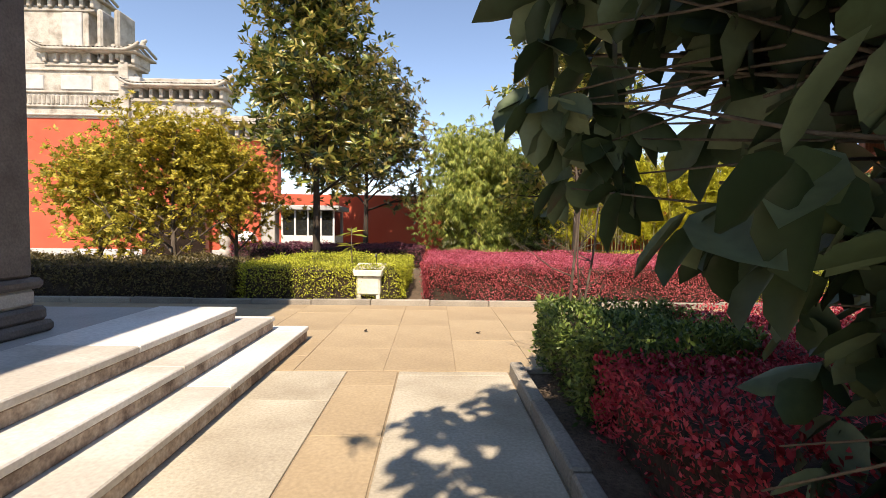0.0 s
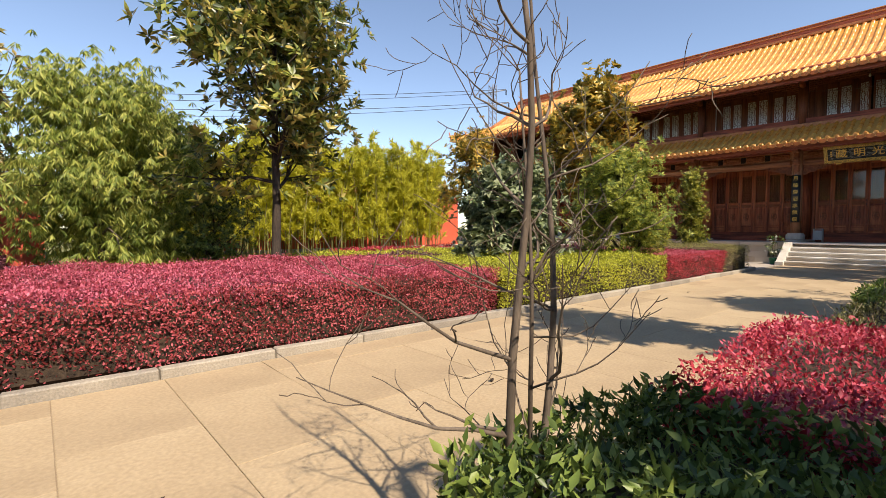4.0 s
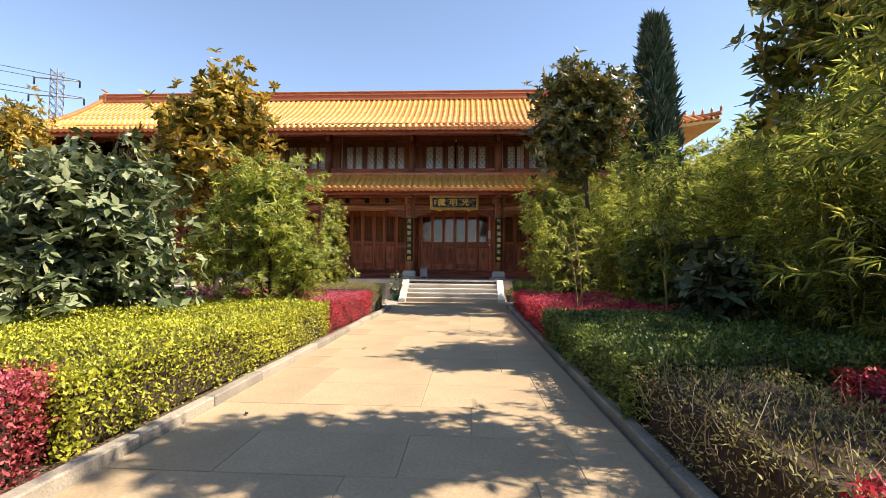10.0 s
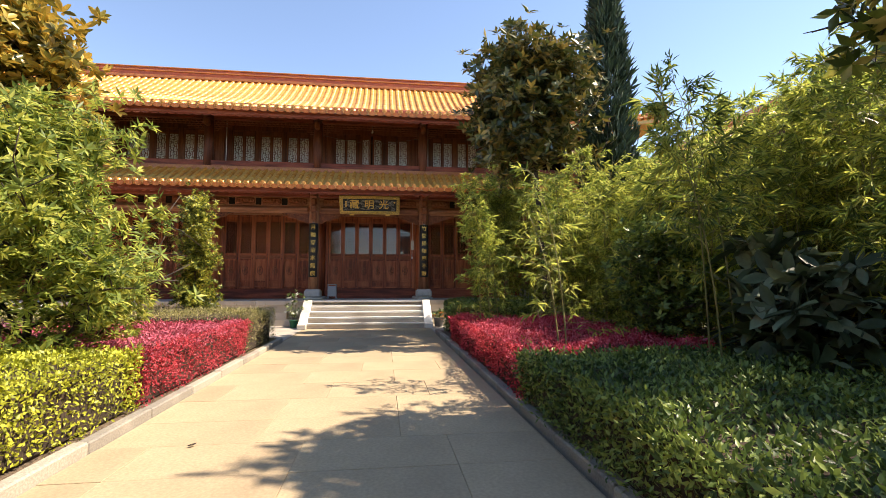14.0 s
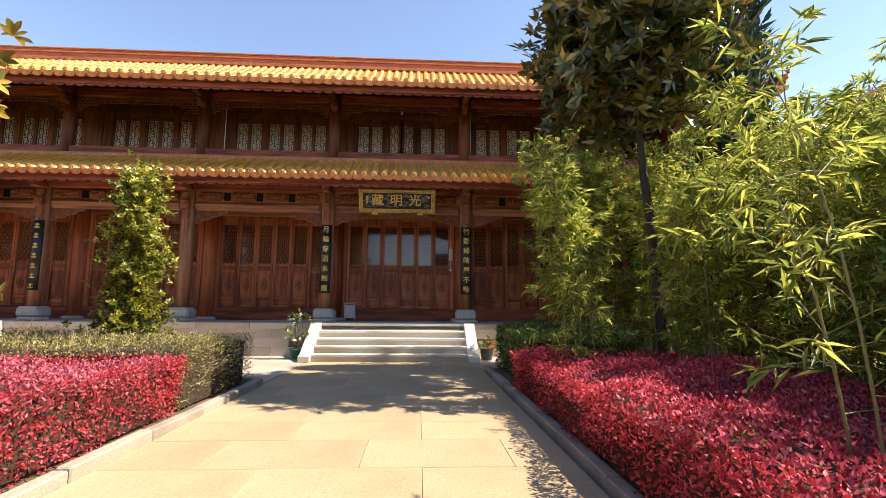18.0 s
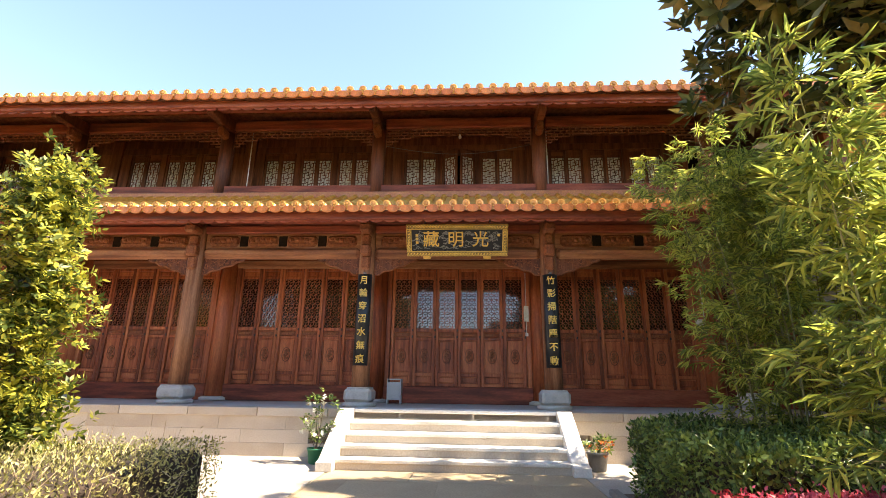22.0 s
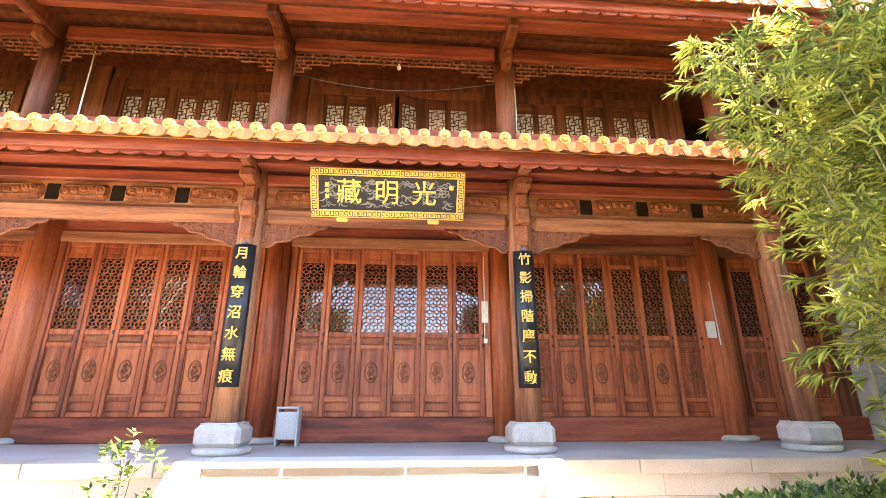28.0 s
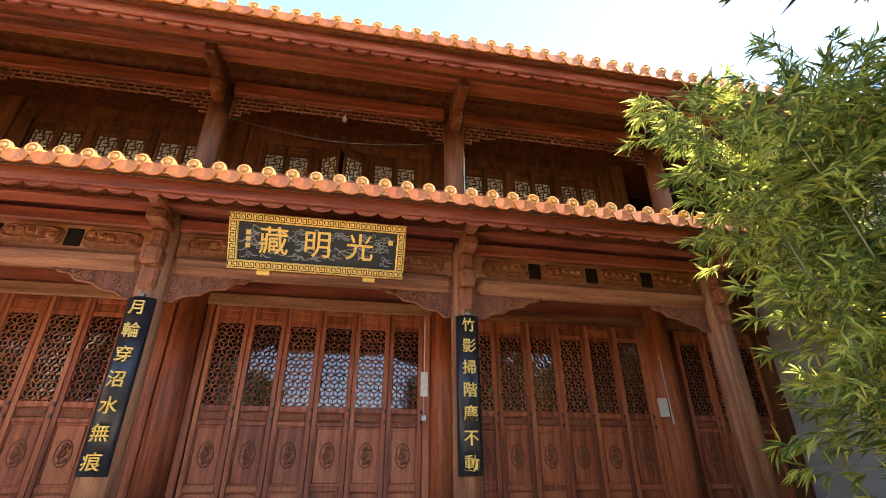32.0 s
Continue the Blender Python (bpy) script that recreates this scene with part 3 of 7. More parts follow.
def pave_rows(parent, x0, x1, y0, y1, depth, width, material, seed, name="flagstone"):
    """Slabs in rows across the path, each row broken at other places."""
    rg, cache, x = random.Random(seed), {}, x0
    while x < x1 - 0.02:
        d = min(depth * rg.choice((0.9, 1.0, 1.1)), x1 - x)
        y = y0 - rg.choice((0.0, 0.33, 0.6)) * width
        while y < y1 - 0.02:
            a, b = max(y, y0), min(y + width, y1)
            if b - a > 0.06:
                key = (round(d, 2), round(b - a, 2))
                if key not in cache:
                    cache[key] = slab_mesh(d - 0.0035, b - a - 0.0035, name)
                    cache[key].materials.append(M[material])
                ob = new(name, cache[key])
                ob.parent = parent
                ob.location = (x, a, rg.uniform(-0.002, 0.003))
            y += width
        x += d


pave_rows(path, -9.0, PX, 5.12, 8.6, 0.72, 1.16, "flag", 3)
pave_rows(forecourt, -0.02, 0.42, -6, 5.1, 0.44, 0.92, "flag", 5)
pave_rows(forecourt, -0.71, -0.03, -6, 5.1, 0.68, 2.6, "concrete", 6, "concrete_panel")
pave_rows(forecourt, 0.43, 1.39, -6, 5.1, 0.96, 2.2, "concrete", 7, "concrete_panel")


# ---- hedges ----
def hedge(name, x0, y0, x1, y1, h, mats, label, seed, density=900, leaf=(0.035, 0.018), top_mat=None, rough=0.05, ragged=0.04, base=0.03, category="hedge", upright=0.5):
    """A clipped hedge: a twiggy core painted shade-dark, and leaves over top and sides."""
    rng = np.random.default_rng(seed)
    cx, cy = (x0 + x1) / 2, (y0 + y1) / 2
    ob = tagged(empty(name, cx, cy, 0.02), label, category, "clipped hedges")
    w, d = x1 - x0, y1 - y0
    bm = bmesh.new()
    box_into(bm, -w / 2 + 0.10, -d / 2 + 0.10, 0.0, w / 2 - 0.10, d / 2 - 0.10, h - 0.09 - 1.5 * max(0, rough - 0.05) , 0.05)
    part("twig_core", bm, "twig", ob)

    def wave(x, y):
        return rough * (np.sin(x * 2.1 + seed) * np.cos(y * 1.7 + seed * 2) + 0.6 * np.sin(x * 5.3 + y * 4.1 + seed))

    P, N = [], []
    density *= 1.3
    n = int(w * d * density)
    x, y = rng.uniform(-w / 2, w / 2, n), rng.uniform(-d / 2, d / 2, n)
    z = h + wave(x, y) - np.abs(rng.normal(0, ragged * 1.2, n)) + np.where(rng.uniform(0, 1, n) < 0.10, rng.uniform(0, 0.075, n), 0)
    z -= 0.10 * np.clip(1 - (w / 2 - np.abs(x)) / 0.12, 0, 1) ** 2 + 0.10 * np.clip(1 - (d / 2 - np.abs(y)) / 0.12, 0, 1) ** 2
    P.append(np.stack([x, y, z], 1))
    N.append(np.tile([0, 0, 1.0], (n, 1)))
    for axis, sgn, span, half in ((0, 1, d, w / 2), (0, -1, d, w / 2), (1, 1, w, d / 2), (1, -1, w, d / 2)):
        n = int(span * h * density * 1.1)
        s = rng.uniform(-span / 2, span / 2, n)
        zz = base + (h - base) * rng.uniform(0, 1, n) ** 0.85
        off = half + wave(s, zz * 3) * 0.7 - np.abs(rng.normal(0, ragged * 1.6, n)) - 0.05 * (1 - zz / h) + np.where(rng.uniform(0, 1, n) < 0.12, rng.uniform(0, 0.055, n), 0)
        q = np.zeros((n, 3))
        q[:, axis], q[:, 1 - axis], q[:, 2] = sgn * off, s, zz
        nn = np.zeros((n, 3))
        nn[:, axis] = sgn
        P.append(q)
        N.append(nn)
    top, side = P[0], np.concatenate(P[1:])
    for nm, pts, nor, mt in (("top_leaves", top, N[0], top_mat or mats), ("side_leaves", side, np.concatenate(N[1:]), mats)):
        k = len(pts)
        along = unit(nor * upright + rnd_dirs(rng, k) * 0.8 + np.array([0, 0, 0.35]))
        up = unit(nor + rnd_dirs(rng, k) * 0.7)
        size = rng.uniform(0.7, 1.3, k)
        part(nm, leaf_mesh(nm, pts, along, up, leaf[0] * size, leaf[1] * size, plain=True), mt, ob)
    return ob


def sprig_hedge(name, x0, y0, x1, y1, h, label, seed, density=420):
    """A dry hedge, mostly thin bare twigs with few leaves."""
    ob = hedge(name, x0, y0, x1, y1, h, "dry_green", label, seed, density=density, leaf=(0.03, 0.011), ragged=0.07, upright=0.8)
    rng = np.random.default_rng(seed + 50)
    w, d = x1 - x0, y1 - y0
    lines = []
    for _ in range(int((w * d + (w + d) * h) * 170)):
        p = np.array([rng.uniform(-w / 2, w / 2), rng.uniform(-d / 2, d / 2), rng.uniform(0.2, h - 0.1)])
        q = p + rng.normal(0, 0.08, 3) + [0, 0, 0.12]
        m = (p + q) / 2 + rng.normal(0, 0.02, 3)
        lines.append([(p, 0.0035), (m, 0.0028), (q, 0.0014)])
    part("twig_mass", tube_mesh("twig_mass", lines, 3), "dry", ob)["kind"] = "stuff"
    return ob


hedge("dark_hedge", -9.0, 8.74, -2.6, 10.6, 0.62, "olive", "brownish green clipped hedge behind the stone kerb", 1, leaf=(0.045, 0.024), density=1100)
hedge("lime_hedge", -2.55, 8.78, 0.25, 12.0, 0.62, "lime", "yellow-green clipped hedge beside the white plastic basin", 2, density=1500)
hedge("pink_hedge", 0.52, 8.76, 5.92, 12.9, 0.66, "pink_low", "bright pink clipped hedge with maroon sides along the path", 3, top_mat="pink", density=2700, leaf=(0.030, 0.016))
hedge("lime_hedge", 5.96, 8.74, 11.4, 11.9, 0.63, "lime", "yellow-green clipped hedge along the flagstone path", 4, density=1900)
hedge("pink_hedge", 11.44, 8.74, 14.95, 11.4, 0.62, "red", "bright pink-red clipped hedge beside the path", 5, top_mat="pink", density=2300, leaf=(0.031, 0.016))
sprig_hedge("dry_hedge", 15.0, 8.74, 17.05, 13.4, 0.74, "dry brown twiggy clipped hedge before the hall", 6, density=1500)
hedge("purple_hedge", -5.6, 15.6, 0.4, 17.6, 0.66, "purple", "dark purple clipped hedge before the red wall", 7, density=500, leaf=(0.06, 0.032))
hedge("lime_hedge", 2.0, 15.2, 13.6, 16.6, 0.52, "lime", "low yellow-green hedge strip in the lawn", 15, density=420, leaf=(0.06, 0.032))
hedge("pink_hedge", 8.4, 17.6, 13.5, 18.8, 0.5, "red", "far low pink hedge before the bamboo", 16, density=350, leaf=(0.06, 0.032))
hedge("maroon_hedge", 6.2, 12.3, 8.0, 13.4, 0.6, "purple", "dark maroon hedge behind the lime hedge", 17, density=600, leaf=(0.05, 0.026))
hedge("maroon_hedge", 11.7, 11.7, 14.6, 13.2, 0.65, "purple", "dark maroon hedge under the magnolia", 18, density=600, leaf=(0.05, 0.026))
# south bed
hedge("green_hedge", 1.62, 3.75, 2.72, 5.08, 0.64, "green", "dark green shrub hedge at the corner of the bed", 8, leaf=(0.05, 0.020), rough=0.09, density=2200)
hedge("crimson_hedge", 1.66, 0.2, 3.0, 3.7, 0.54, "red", "crimson hedge in the shade beside the forecourt", 9, density=1500)
hedge("crimson_hedge", 4.85, 2.9, 6.6, 3.85, 0.6, "red", "crimson clipped hedge behind the dry hedge", 20, top_mat="pink", density=1700)
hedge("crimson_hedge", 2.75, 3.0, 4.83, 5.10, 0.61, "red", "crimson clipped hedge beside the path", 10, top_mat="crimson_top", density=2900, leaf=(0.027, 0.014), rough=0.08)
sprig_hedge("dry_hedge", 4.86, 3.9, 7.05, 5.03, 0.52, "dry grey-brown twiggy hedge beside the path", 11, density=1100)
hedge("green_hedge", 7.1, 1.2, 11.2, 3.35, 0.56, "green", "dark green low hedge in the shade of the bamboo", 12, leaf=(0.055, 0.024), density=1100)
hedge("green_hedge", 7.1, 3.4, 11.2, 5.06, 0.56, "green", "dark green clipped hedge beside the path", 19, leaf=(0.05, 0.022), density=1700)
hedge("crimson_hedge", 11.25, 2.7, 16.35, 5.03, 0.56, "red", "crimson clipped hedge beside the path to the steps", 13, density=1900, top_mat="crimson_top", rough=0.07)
hedge("green_hedge", 16.4, 3.1, 18.7, 4.85, 0.80, "green", "dense dark green hedge beside the steps", 14, leaf=(0.055, 0.026), density=1600, rough=0.08)


# ---- trees ----
def limbs(rng, height, spread, trunk_r, fork=0.35, n_limbs=8, lean=(0, 0), twigs=4, rise=0.6, start=0.35, droop=0.0):
    """Lines of a trunk with limbs, and the tips where leaves sit."""
    lines, tips = [], []
    k = 9
    top = np.array([lean[0], lean[1], height])
    tr = []
    for i in range(k):
        s = i / (k - 1)
        p = top * s + np.array([rng.normal(0, 0.03), rng.normal(0, 0.03), 0]) * height * 0.15 * s
        tr.append((p, trunk_r * (1 - 0.85 * s) * (1.25 if i == 0 else 1)))
    lines.append(tr)
    tips.append((tr[-1][0], np.array([0, 0, 1.0])))
    for j in range(n_limbs):
        s = start + (0.97 - start) * (j + rng.uniform(0, 0.8)) / n_limbs
        f = s * (k - 1)
        i = min(int(f), k - 2)
        p0 = tr[i][0] * (1 - f + i) + tr[i + 1][0] * (f - i)
        a = j * 2.4 + rng.uniform(-0.5, 0.5)
        ln = spread * (1.05 - 0.6 * ((s - start) / (1 - start)) ** 1.5) * rng.uniform(0.75, 1.15)
        d = np.array([math.cos(a), math.sin(a), rise])
        d /= np.linalg.norm(d)
        r0 = trunk_r * 0.42 * (1.1 - s)
        limb, p = [(p0, r0)], p0
        for q in range(4):
            d = unit(d + rng.normal(0, 0.16, 3) + [0, 0, 0.06 - droop * q])
            p = p + d * ln / 4
            limb.append((p, r0 * (1 - 0.2 * (q + 1)) + 0.004))
        lines.append(limb)
        tips.append((p, d))
        for q in range(twigs):
            i2 = rng.integers(1, 5)
            b = limb[i2][0]
            d2 = unit(d + rng.normal(0, 0.65, 3) + [0, 0, 0.25 - droop])
            l2 = ln * rng.uniform(0.25, 0.5)
            e = b + d2 * l2
            m = b + d2 * l2 * 0.5 + rng.normal(0, 0.03, 3)
            lines.append([(b, r0 * 0.35 + 0.003), (m, r0 * 0.25 + 0.003), (e, 0.004)])
            tips += [(e, d2), (m, d2)]
    return lines, tips


def rosettes(rng, tips, n_per, leaf_len, leaf_w, jitter, clusters, tilt=0.5, hang=0.0, oval=False):
    """Leaves in whorls round shoots near the tips."""
    c = np.repeat(np.array([t[0] for t in tips]), clusters, 0)
    ax = np.repeat(np.array([t[1] for t in tips]), clusters, 0)
    k = len(c)
    c = c + rng.normal(0, jitter, (k, 3))
    ax = unit(ax * 0.6 + rng.normal(0, 0.5, (k, 3)) + [0, 0, 0.5])
    ref = unit(np.cross(ax, [0.3, 0.9, 0.2]))
    ref2 = np.cross(ax, ref)
    a0 = rng.uniform(0, 6, k)
    i = np.tile(np.arange(n_per), k)
    j = np.repeat(np.arange(k), n_per)
    keep = rng.uniform(0, 1, len(i)) < 0.9
    i, j = i[keep], j[keep]
    n = len(i)
    ang = (i * 2.4 + a0[j])[:, None]
    out = np.cos(ang) * ref[j] + np.sin(ang) * ref2[j]
    dirs = unit(out + ax[j] * (tilt + rng.normal(0, 0.25, n)[:, None]) - np.array([0, 0, hang]))
    at = c[j] - ax[j] * (0.06 * i / n_per)[:, None]
    S = rng.uniform(0.7, 1.25, n)
    return leaf_mesh("crown", at, dirs, unit(ax[j] + out * 0.1 + rng.normal(0, 0.2, (n, 3))), leaf_len * S, leaf_w * S, 0.2, 0.12, plain=leaf_w < 0.05, oval=oval or leaf_w > 0.09)


def tree(name, x, y, label, seed, height, spread, trunk_r, leaf, leaf_len=0.15, leaf_w=0.06, n_per=7, clusters=4, jitter=0.22, bark="bark_dark",
         n_limbs=12, twigs=5, rise=0.6, start=0.3, tilt=0.5, hang=0.0, lean=(0, 0), droop=0.0, category="tree", oval=False):
    rng = np.random.default_rng(seed)
    ob = tagged(empty(name, x, y, 0.0), label, category)
    lines, tips = limbs(rng, height, spread, trunk_r, n_limbs=n_limbs, twigs=twigs, rise=rise, start=start, lean=lean, droop=droop)
    tips = [t for t in tips if math.hypot(t[0][0] - lean[0] * t[0][2] / height, t[0][1] - lean[1] * t[0][2] / height) < spread * 1.02 * (1.25 - 0.55 * max(0, t[0][2] / height))]
    lines[0].insert(0, (np.array([0, 0, -0.15]), trunk_r * 1.35))
    part("trunk", tube_mesh("trunk", lines, 7), bark, ob)
    part("crown", rosettes(rng, tips, n_per, leaf_len, leaf_w, jitter, clusters, tilt, hang, oval), leaf, ob)
    return ob


MAG = "evergreen magnolia with glossy olive leaves"
tree("magnolia_tree", -2.0, 11.9, MAG + " near the hedge", 21, 7.0, 1.7, 0.10, "magnolia", 0.19, 0.072, 9, 7, 0.25, n_limbs=26, start=0.26, twigs=6)
tree("magnolia_tree", -1.75, 17.9, MAG + " by the red wall", 31, 6.2, 2.5, 0.11, "magnolia_dark", 0.2, 0.078, 9, 8, 0.3, n_limbs=26, start=0.30, twigs=6)
tree("magnolia_tree", 4.45, 13.3, MAG + " behind the pink hedge", 22, 7.0, 2.15, 0.10, "magnolia", 0.19, 0.072, 9, 8, 0.26, n_limbs=26, start=0.27, twigs=6)
tree("magnolia_tree", 14.6, 12.6, "golden-green magnolia tree before the hall", 23, 5.7, 1.6, 0.08, "magnolia_gold", 0.20, 0.082, 9, 5, 0.2, n_limbs=19, start=0.36, twigs=6, oval=True)
tree("magnolia_tree", 13.1, 16.8, "young golden magnolia tree near the hall corner", 33, 4.5, 1.1, 0.06, "magnolia_gold", 0.18, 0.066, 8, 6, 0.22, n_limbs=14, start=0.35, twigs=5)
tree("magnolia_tree", 16.4, 2.8, "tall dark magnolia tree beside the hall", 26, 6.3, 1.6, 0.10, "magnolia_dark", 0.2, 0.078, 9, 7, 0.24, n_limbs=25, start=0.57, twigs=6, lean=(0.1, 0.4))
tree("magnolia_tree", 6.35, 3.1, "magnolia tree leaning over the path edge", 27, 5.7, 1.0, 0.11, "magnolia_dark", 0.2, 0.078, 8, 4, 0.2, n_limbs=13, start=0.6, twigs=5, lean=(-0.4, -0.1))
tree("magnolia_tree", 9.5, 1.5, "dark magnolia tree over the green hedge", 29, 5.8, 1.0, 0.09, "magnolia", 0.2, 0.078, 9, 5, 0.2, n_limbs=13, start=0.6, twigs=6, lean=(0.1, 0.1))
tree("broadleaf_shrub", 9.3, 11.5, "large broad-leaved grey-green shrub behind the hedge", 24, 2.4, 1.0, 0.06, "broad_lit", 0.17, 0.085, 7, 8, 0.22, n_limbs=24, start=0.06, hang=0.55, category="shrub", rise=0.3, twigs=5)
tree("feathery_tree", 11.55, 9.9, "small feathery light green tree beside the path", 25, 2.55, 1.25, 0.05, "fern", 0.11, 0.03, 12, 11, 0.20, n_limbs=20, start=0.1, hang=0.25, twigs=6, rise=0.35)
OSM = "rounded olive-yellow osmanthus tree with several stems"
tree("osmanthus_tree", -4.9, 11.2, OSM, 41, 2.9, 1.7, 0.07, "osman", 0.09, 0.042, 9, 14, 0.24, bark="bark", n_limbs=22, start=0.16, twigs=6, rise=0.85)
tree("osmanthus_tree", -4.4, 13.2, OSM, 42, 2.8, 1.4, 0.06, "osman", 0.09, 0.042, 9, 12, 0.24, bark="bark", n_limbs=16, start=0.18, twigs=6, rise=0.9)
tree("osmanthus_tree", -6.6, 11.4, OSM, 43, 2.6, 1.3, 0.06, "osman", 0.09, 0.042, 9, 12, 0.24, bark="bark", n_limbs=14, start=0.2, twigs=6, rise=0.85)
tree("weeping_tree", 1.9, 16.2, "weeping green tree with hanging narrow leaves", 44, 4.4, 1.6, 0.07, "willow", 0.17, 0.028, 11, 13, 0.28, bark="bark", n_limbs=22, start=0.12, hang=1.4, twigs=7, droop=0.25)
tree("weeping_tree", 3.2, 17.6, "weeping green tree with hanging narrow leaves", 45, 4.0, 1.5, 0.07, "willow", 0.17, 0.028, 11, 11, 0.28, bark="bark", n_limbs=18, start=0.12, hang=1.3, twigs=6, droop=0.25)
tree("round_shrub", 4.0, 15.9, "dark round shrub under the trees", 46, 1.9, 1.0, 0.05, "green", 0.08, 0.03, 9, 9, 0.2, n_limbs=16, start=0.05, category="shrub", twigs=4)
tree("yellow_bush", 16.4, 10.2, "upright yellow-green bush beside the dry hedge", 47, 2.85, 0.42, 0.035, "bush", 0.065, 0.030, 9, 10, 0.13, bark="bark_pale", n_limbs=22, start=0.1, twigs=4, rise=1.8, category="shrub")
tree("yellow_bush", 16.7, 14.1, "upright yellow-green bush near the porch", 48, 2.7, 0.45, 0.035, "bush", 0.065, 0.030, 9, 9, 0.14, bark="bark_pale", n_limbs=18, start=0.15, twigs=4, rise=1.6, category="shrub")
tree("red_flowered_shrub", 12.4, 2.7, "dark green shrub with a few red blossoms", 49, 1.9, 0.6, 0.03, "green", 0.085, 0.042, 8, 7, 0.16, bark="bark", n_limbs=14, start=0.2, twigs=4, category="shrub")
tree("broadleaf_shrub", 10.3, 2.6, "low dark broad-leaved shrub under the bamboo", 50, 1.25, 0.65, 0.03, "broad", 0.24, 0.11, 6, 3, 0.16, bark="bark", n_limbs=12, start=0.1, hang=0.4, twigs=3, category="shrub")


def near_branch():
    """A broad-leaved tree over the forecourt, whose low boughs hang beside the path."""
    rng = np.random.default_rng(61)
    bx, by = 2.6, 0.4
    ob = tagged(empty("broadleaf_tree", bx, by, 0.0), "broad-leaved tree with large dark leaves over the forecourt", "tree")
    o = np.array([bx, by, 0])
    lines = [[((0, 0, -0.1), 0.10), ((0.05, 0.1, 1.0), 0.085), ((-0.1, 0.2, 2.2), 0.065), ((0.1, 0.1, 3.6), 0.04), ((0.0, 0.0, 4.3), 0.02)]]
    tips = []

    def bough(p0, p1, r, k):
        p0, p1 = np.array(p0) - o, np.array(p1) - o
        m = (p0 + p1) / 2 + [0, 0, 0.06] + rng.normal(0, 0.13, 3)
        lines.append([(p0, r), ((p0 + m) / 2 + rng.normal(0, 0.02, 3), r * 0.85), (m, r * 0.65), ((m + p1) / 2 + rng.normal(0, 0.02, 3), r * 0.5), (p1, r * 0.3)])
        d = unit(p1 - p0)
        tips.extend([(m + (p1 - m) * q, d) for q in np.linspace(1, 0.2, k)])

    # low boughs beside the forecourt
    for j in range(38):
        e = (rng.uniform(1.32, 2.3), rng.uniform(1.55, 2.35), rng.uniform(1.0, 2.55))
        bough((2.55, 0.6, e[2] * 0.75 + 0.4 + rng.uniform(-0.2, 0.2)), e, 0.014, 3)
    bough((2.5, 0.7, 1.35), (1.22, 2.72, 1.9), 0.018, 1)
    bough((2.2, 1.1, 1.2), (1.2, 1.66, 1.8), 0.022, 1)
    for j in range(26):
        e = (rng.uniform(1.6, 3.6), rng.uniform(-1.0, 1.5), rng.uniform(1.2, 2.6))
        bough((bx, by + 0.1, e[2] * 0.7 + 0.3), e, 0.018, 3)
    for j in range(34):
        e = (rng.uniform(1.9, 3.0), rng.uniform(1.0, 2.9), rng.uniform(2.6, 4.2))
        bough((bx, by + 0.1, e[2] * 0.7 + 0.3), e, 0.018, 4)
    # the shading crown
    for j in range(110):
        e = (rng.uniform(0.05, 4.0), rng.uniform(-2.2, 1.2), rng.uniform(2.6, 4.7))
        bough((bx, by + 0.1, e[2] * 0.7 + 0.3), e, 0.022, 4)
    part("trunk", tube_mesh("trunk", lines, 7), "bark", ob)
    part("crown", rosettes(rng, tips, 6, 0.21, 0.115, 0.13, 3, 0.3, 0.7), "broad", ob)
    # the lowest sprays, out over the forecourt's edge
    tips, lines = [], []
    for j in range(34):
        e = (rng.uniform(1.5, 2.4), rng.uniform(1.7, 2.4), rng.uniform(0.62, 1.25))
        bough((2.5, 0.9, 1.0 + 0.3 * rng.uniform()), e, 0.009, 2)
    for j in range(24):
        e = (rng.uniform(1.02, 1.5), rng.uniform(2.38, 2.56), rng.uniform(1.35, 2.05))
        bough((2.3, 1.5, 1.3 + 0.3 * rng.uniform()), e, 0.008, 1)
    part("low_bough", tube_mesh("low_bough", lines, 6), "bark", ob)
    part("low_leaves", rosettes(rng, tips, 6, 0.16, 0.09, 0.035, 1, 0.2, 1.1, True), "broad", ob)
    return ob


near_branch()


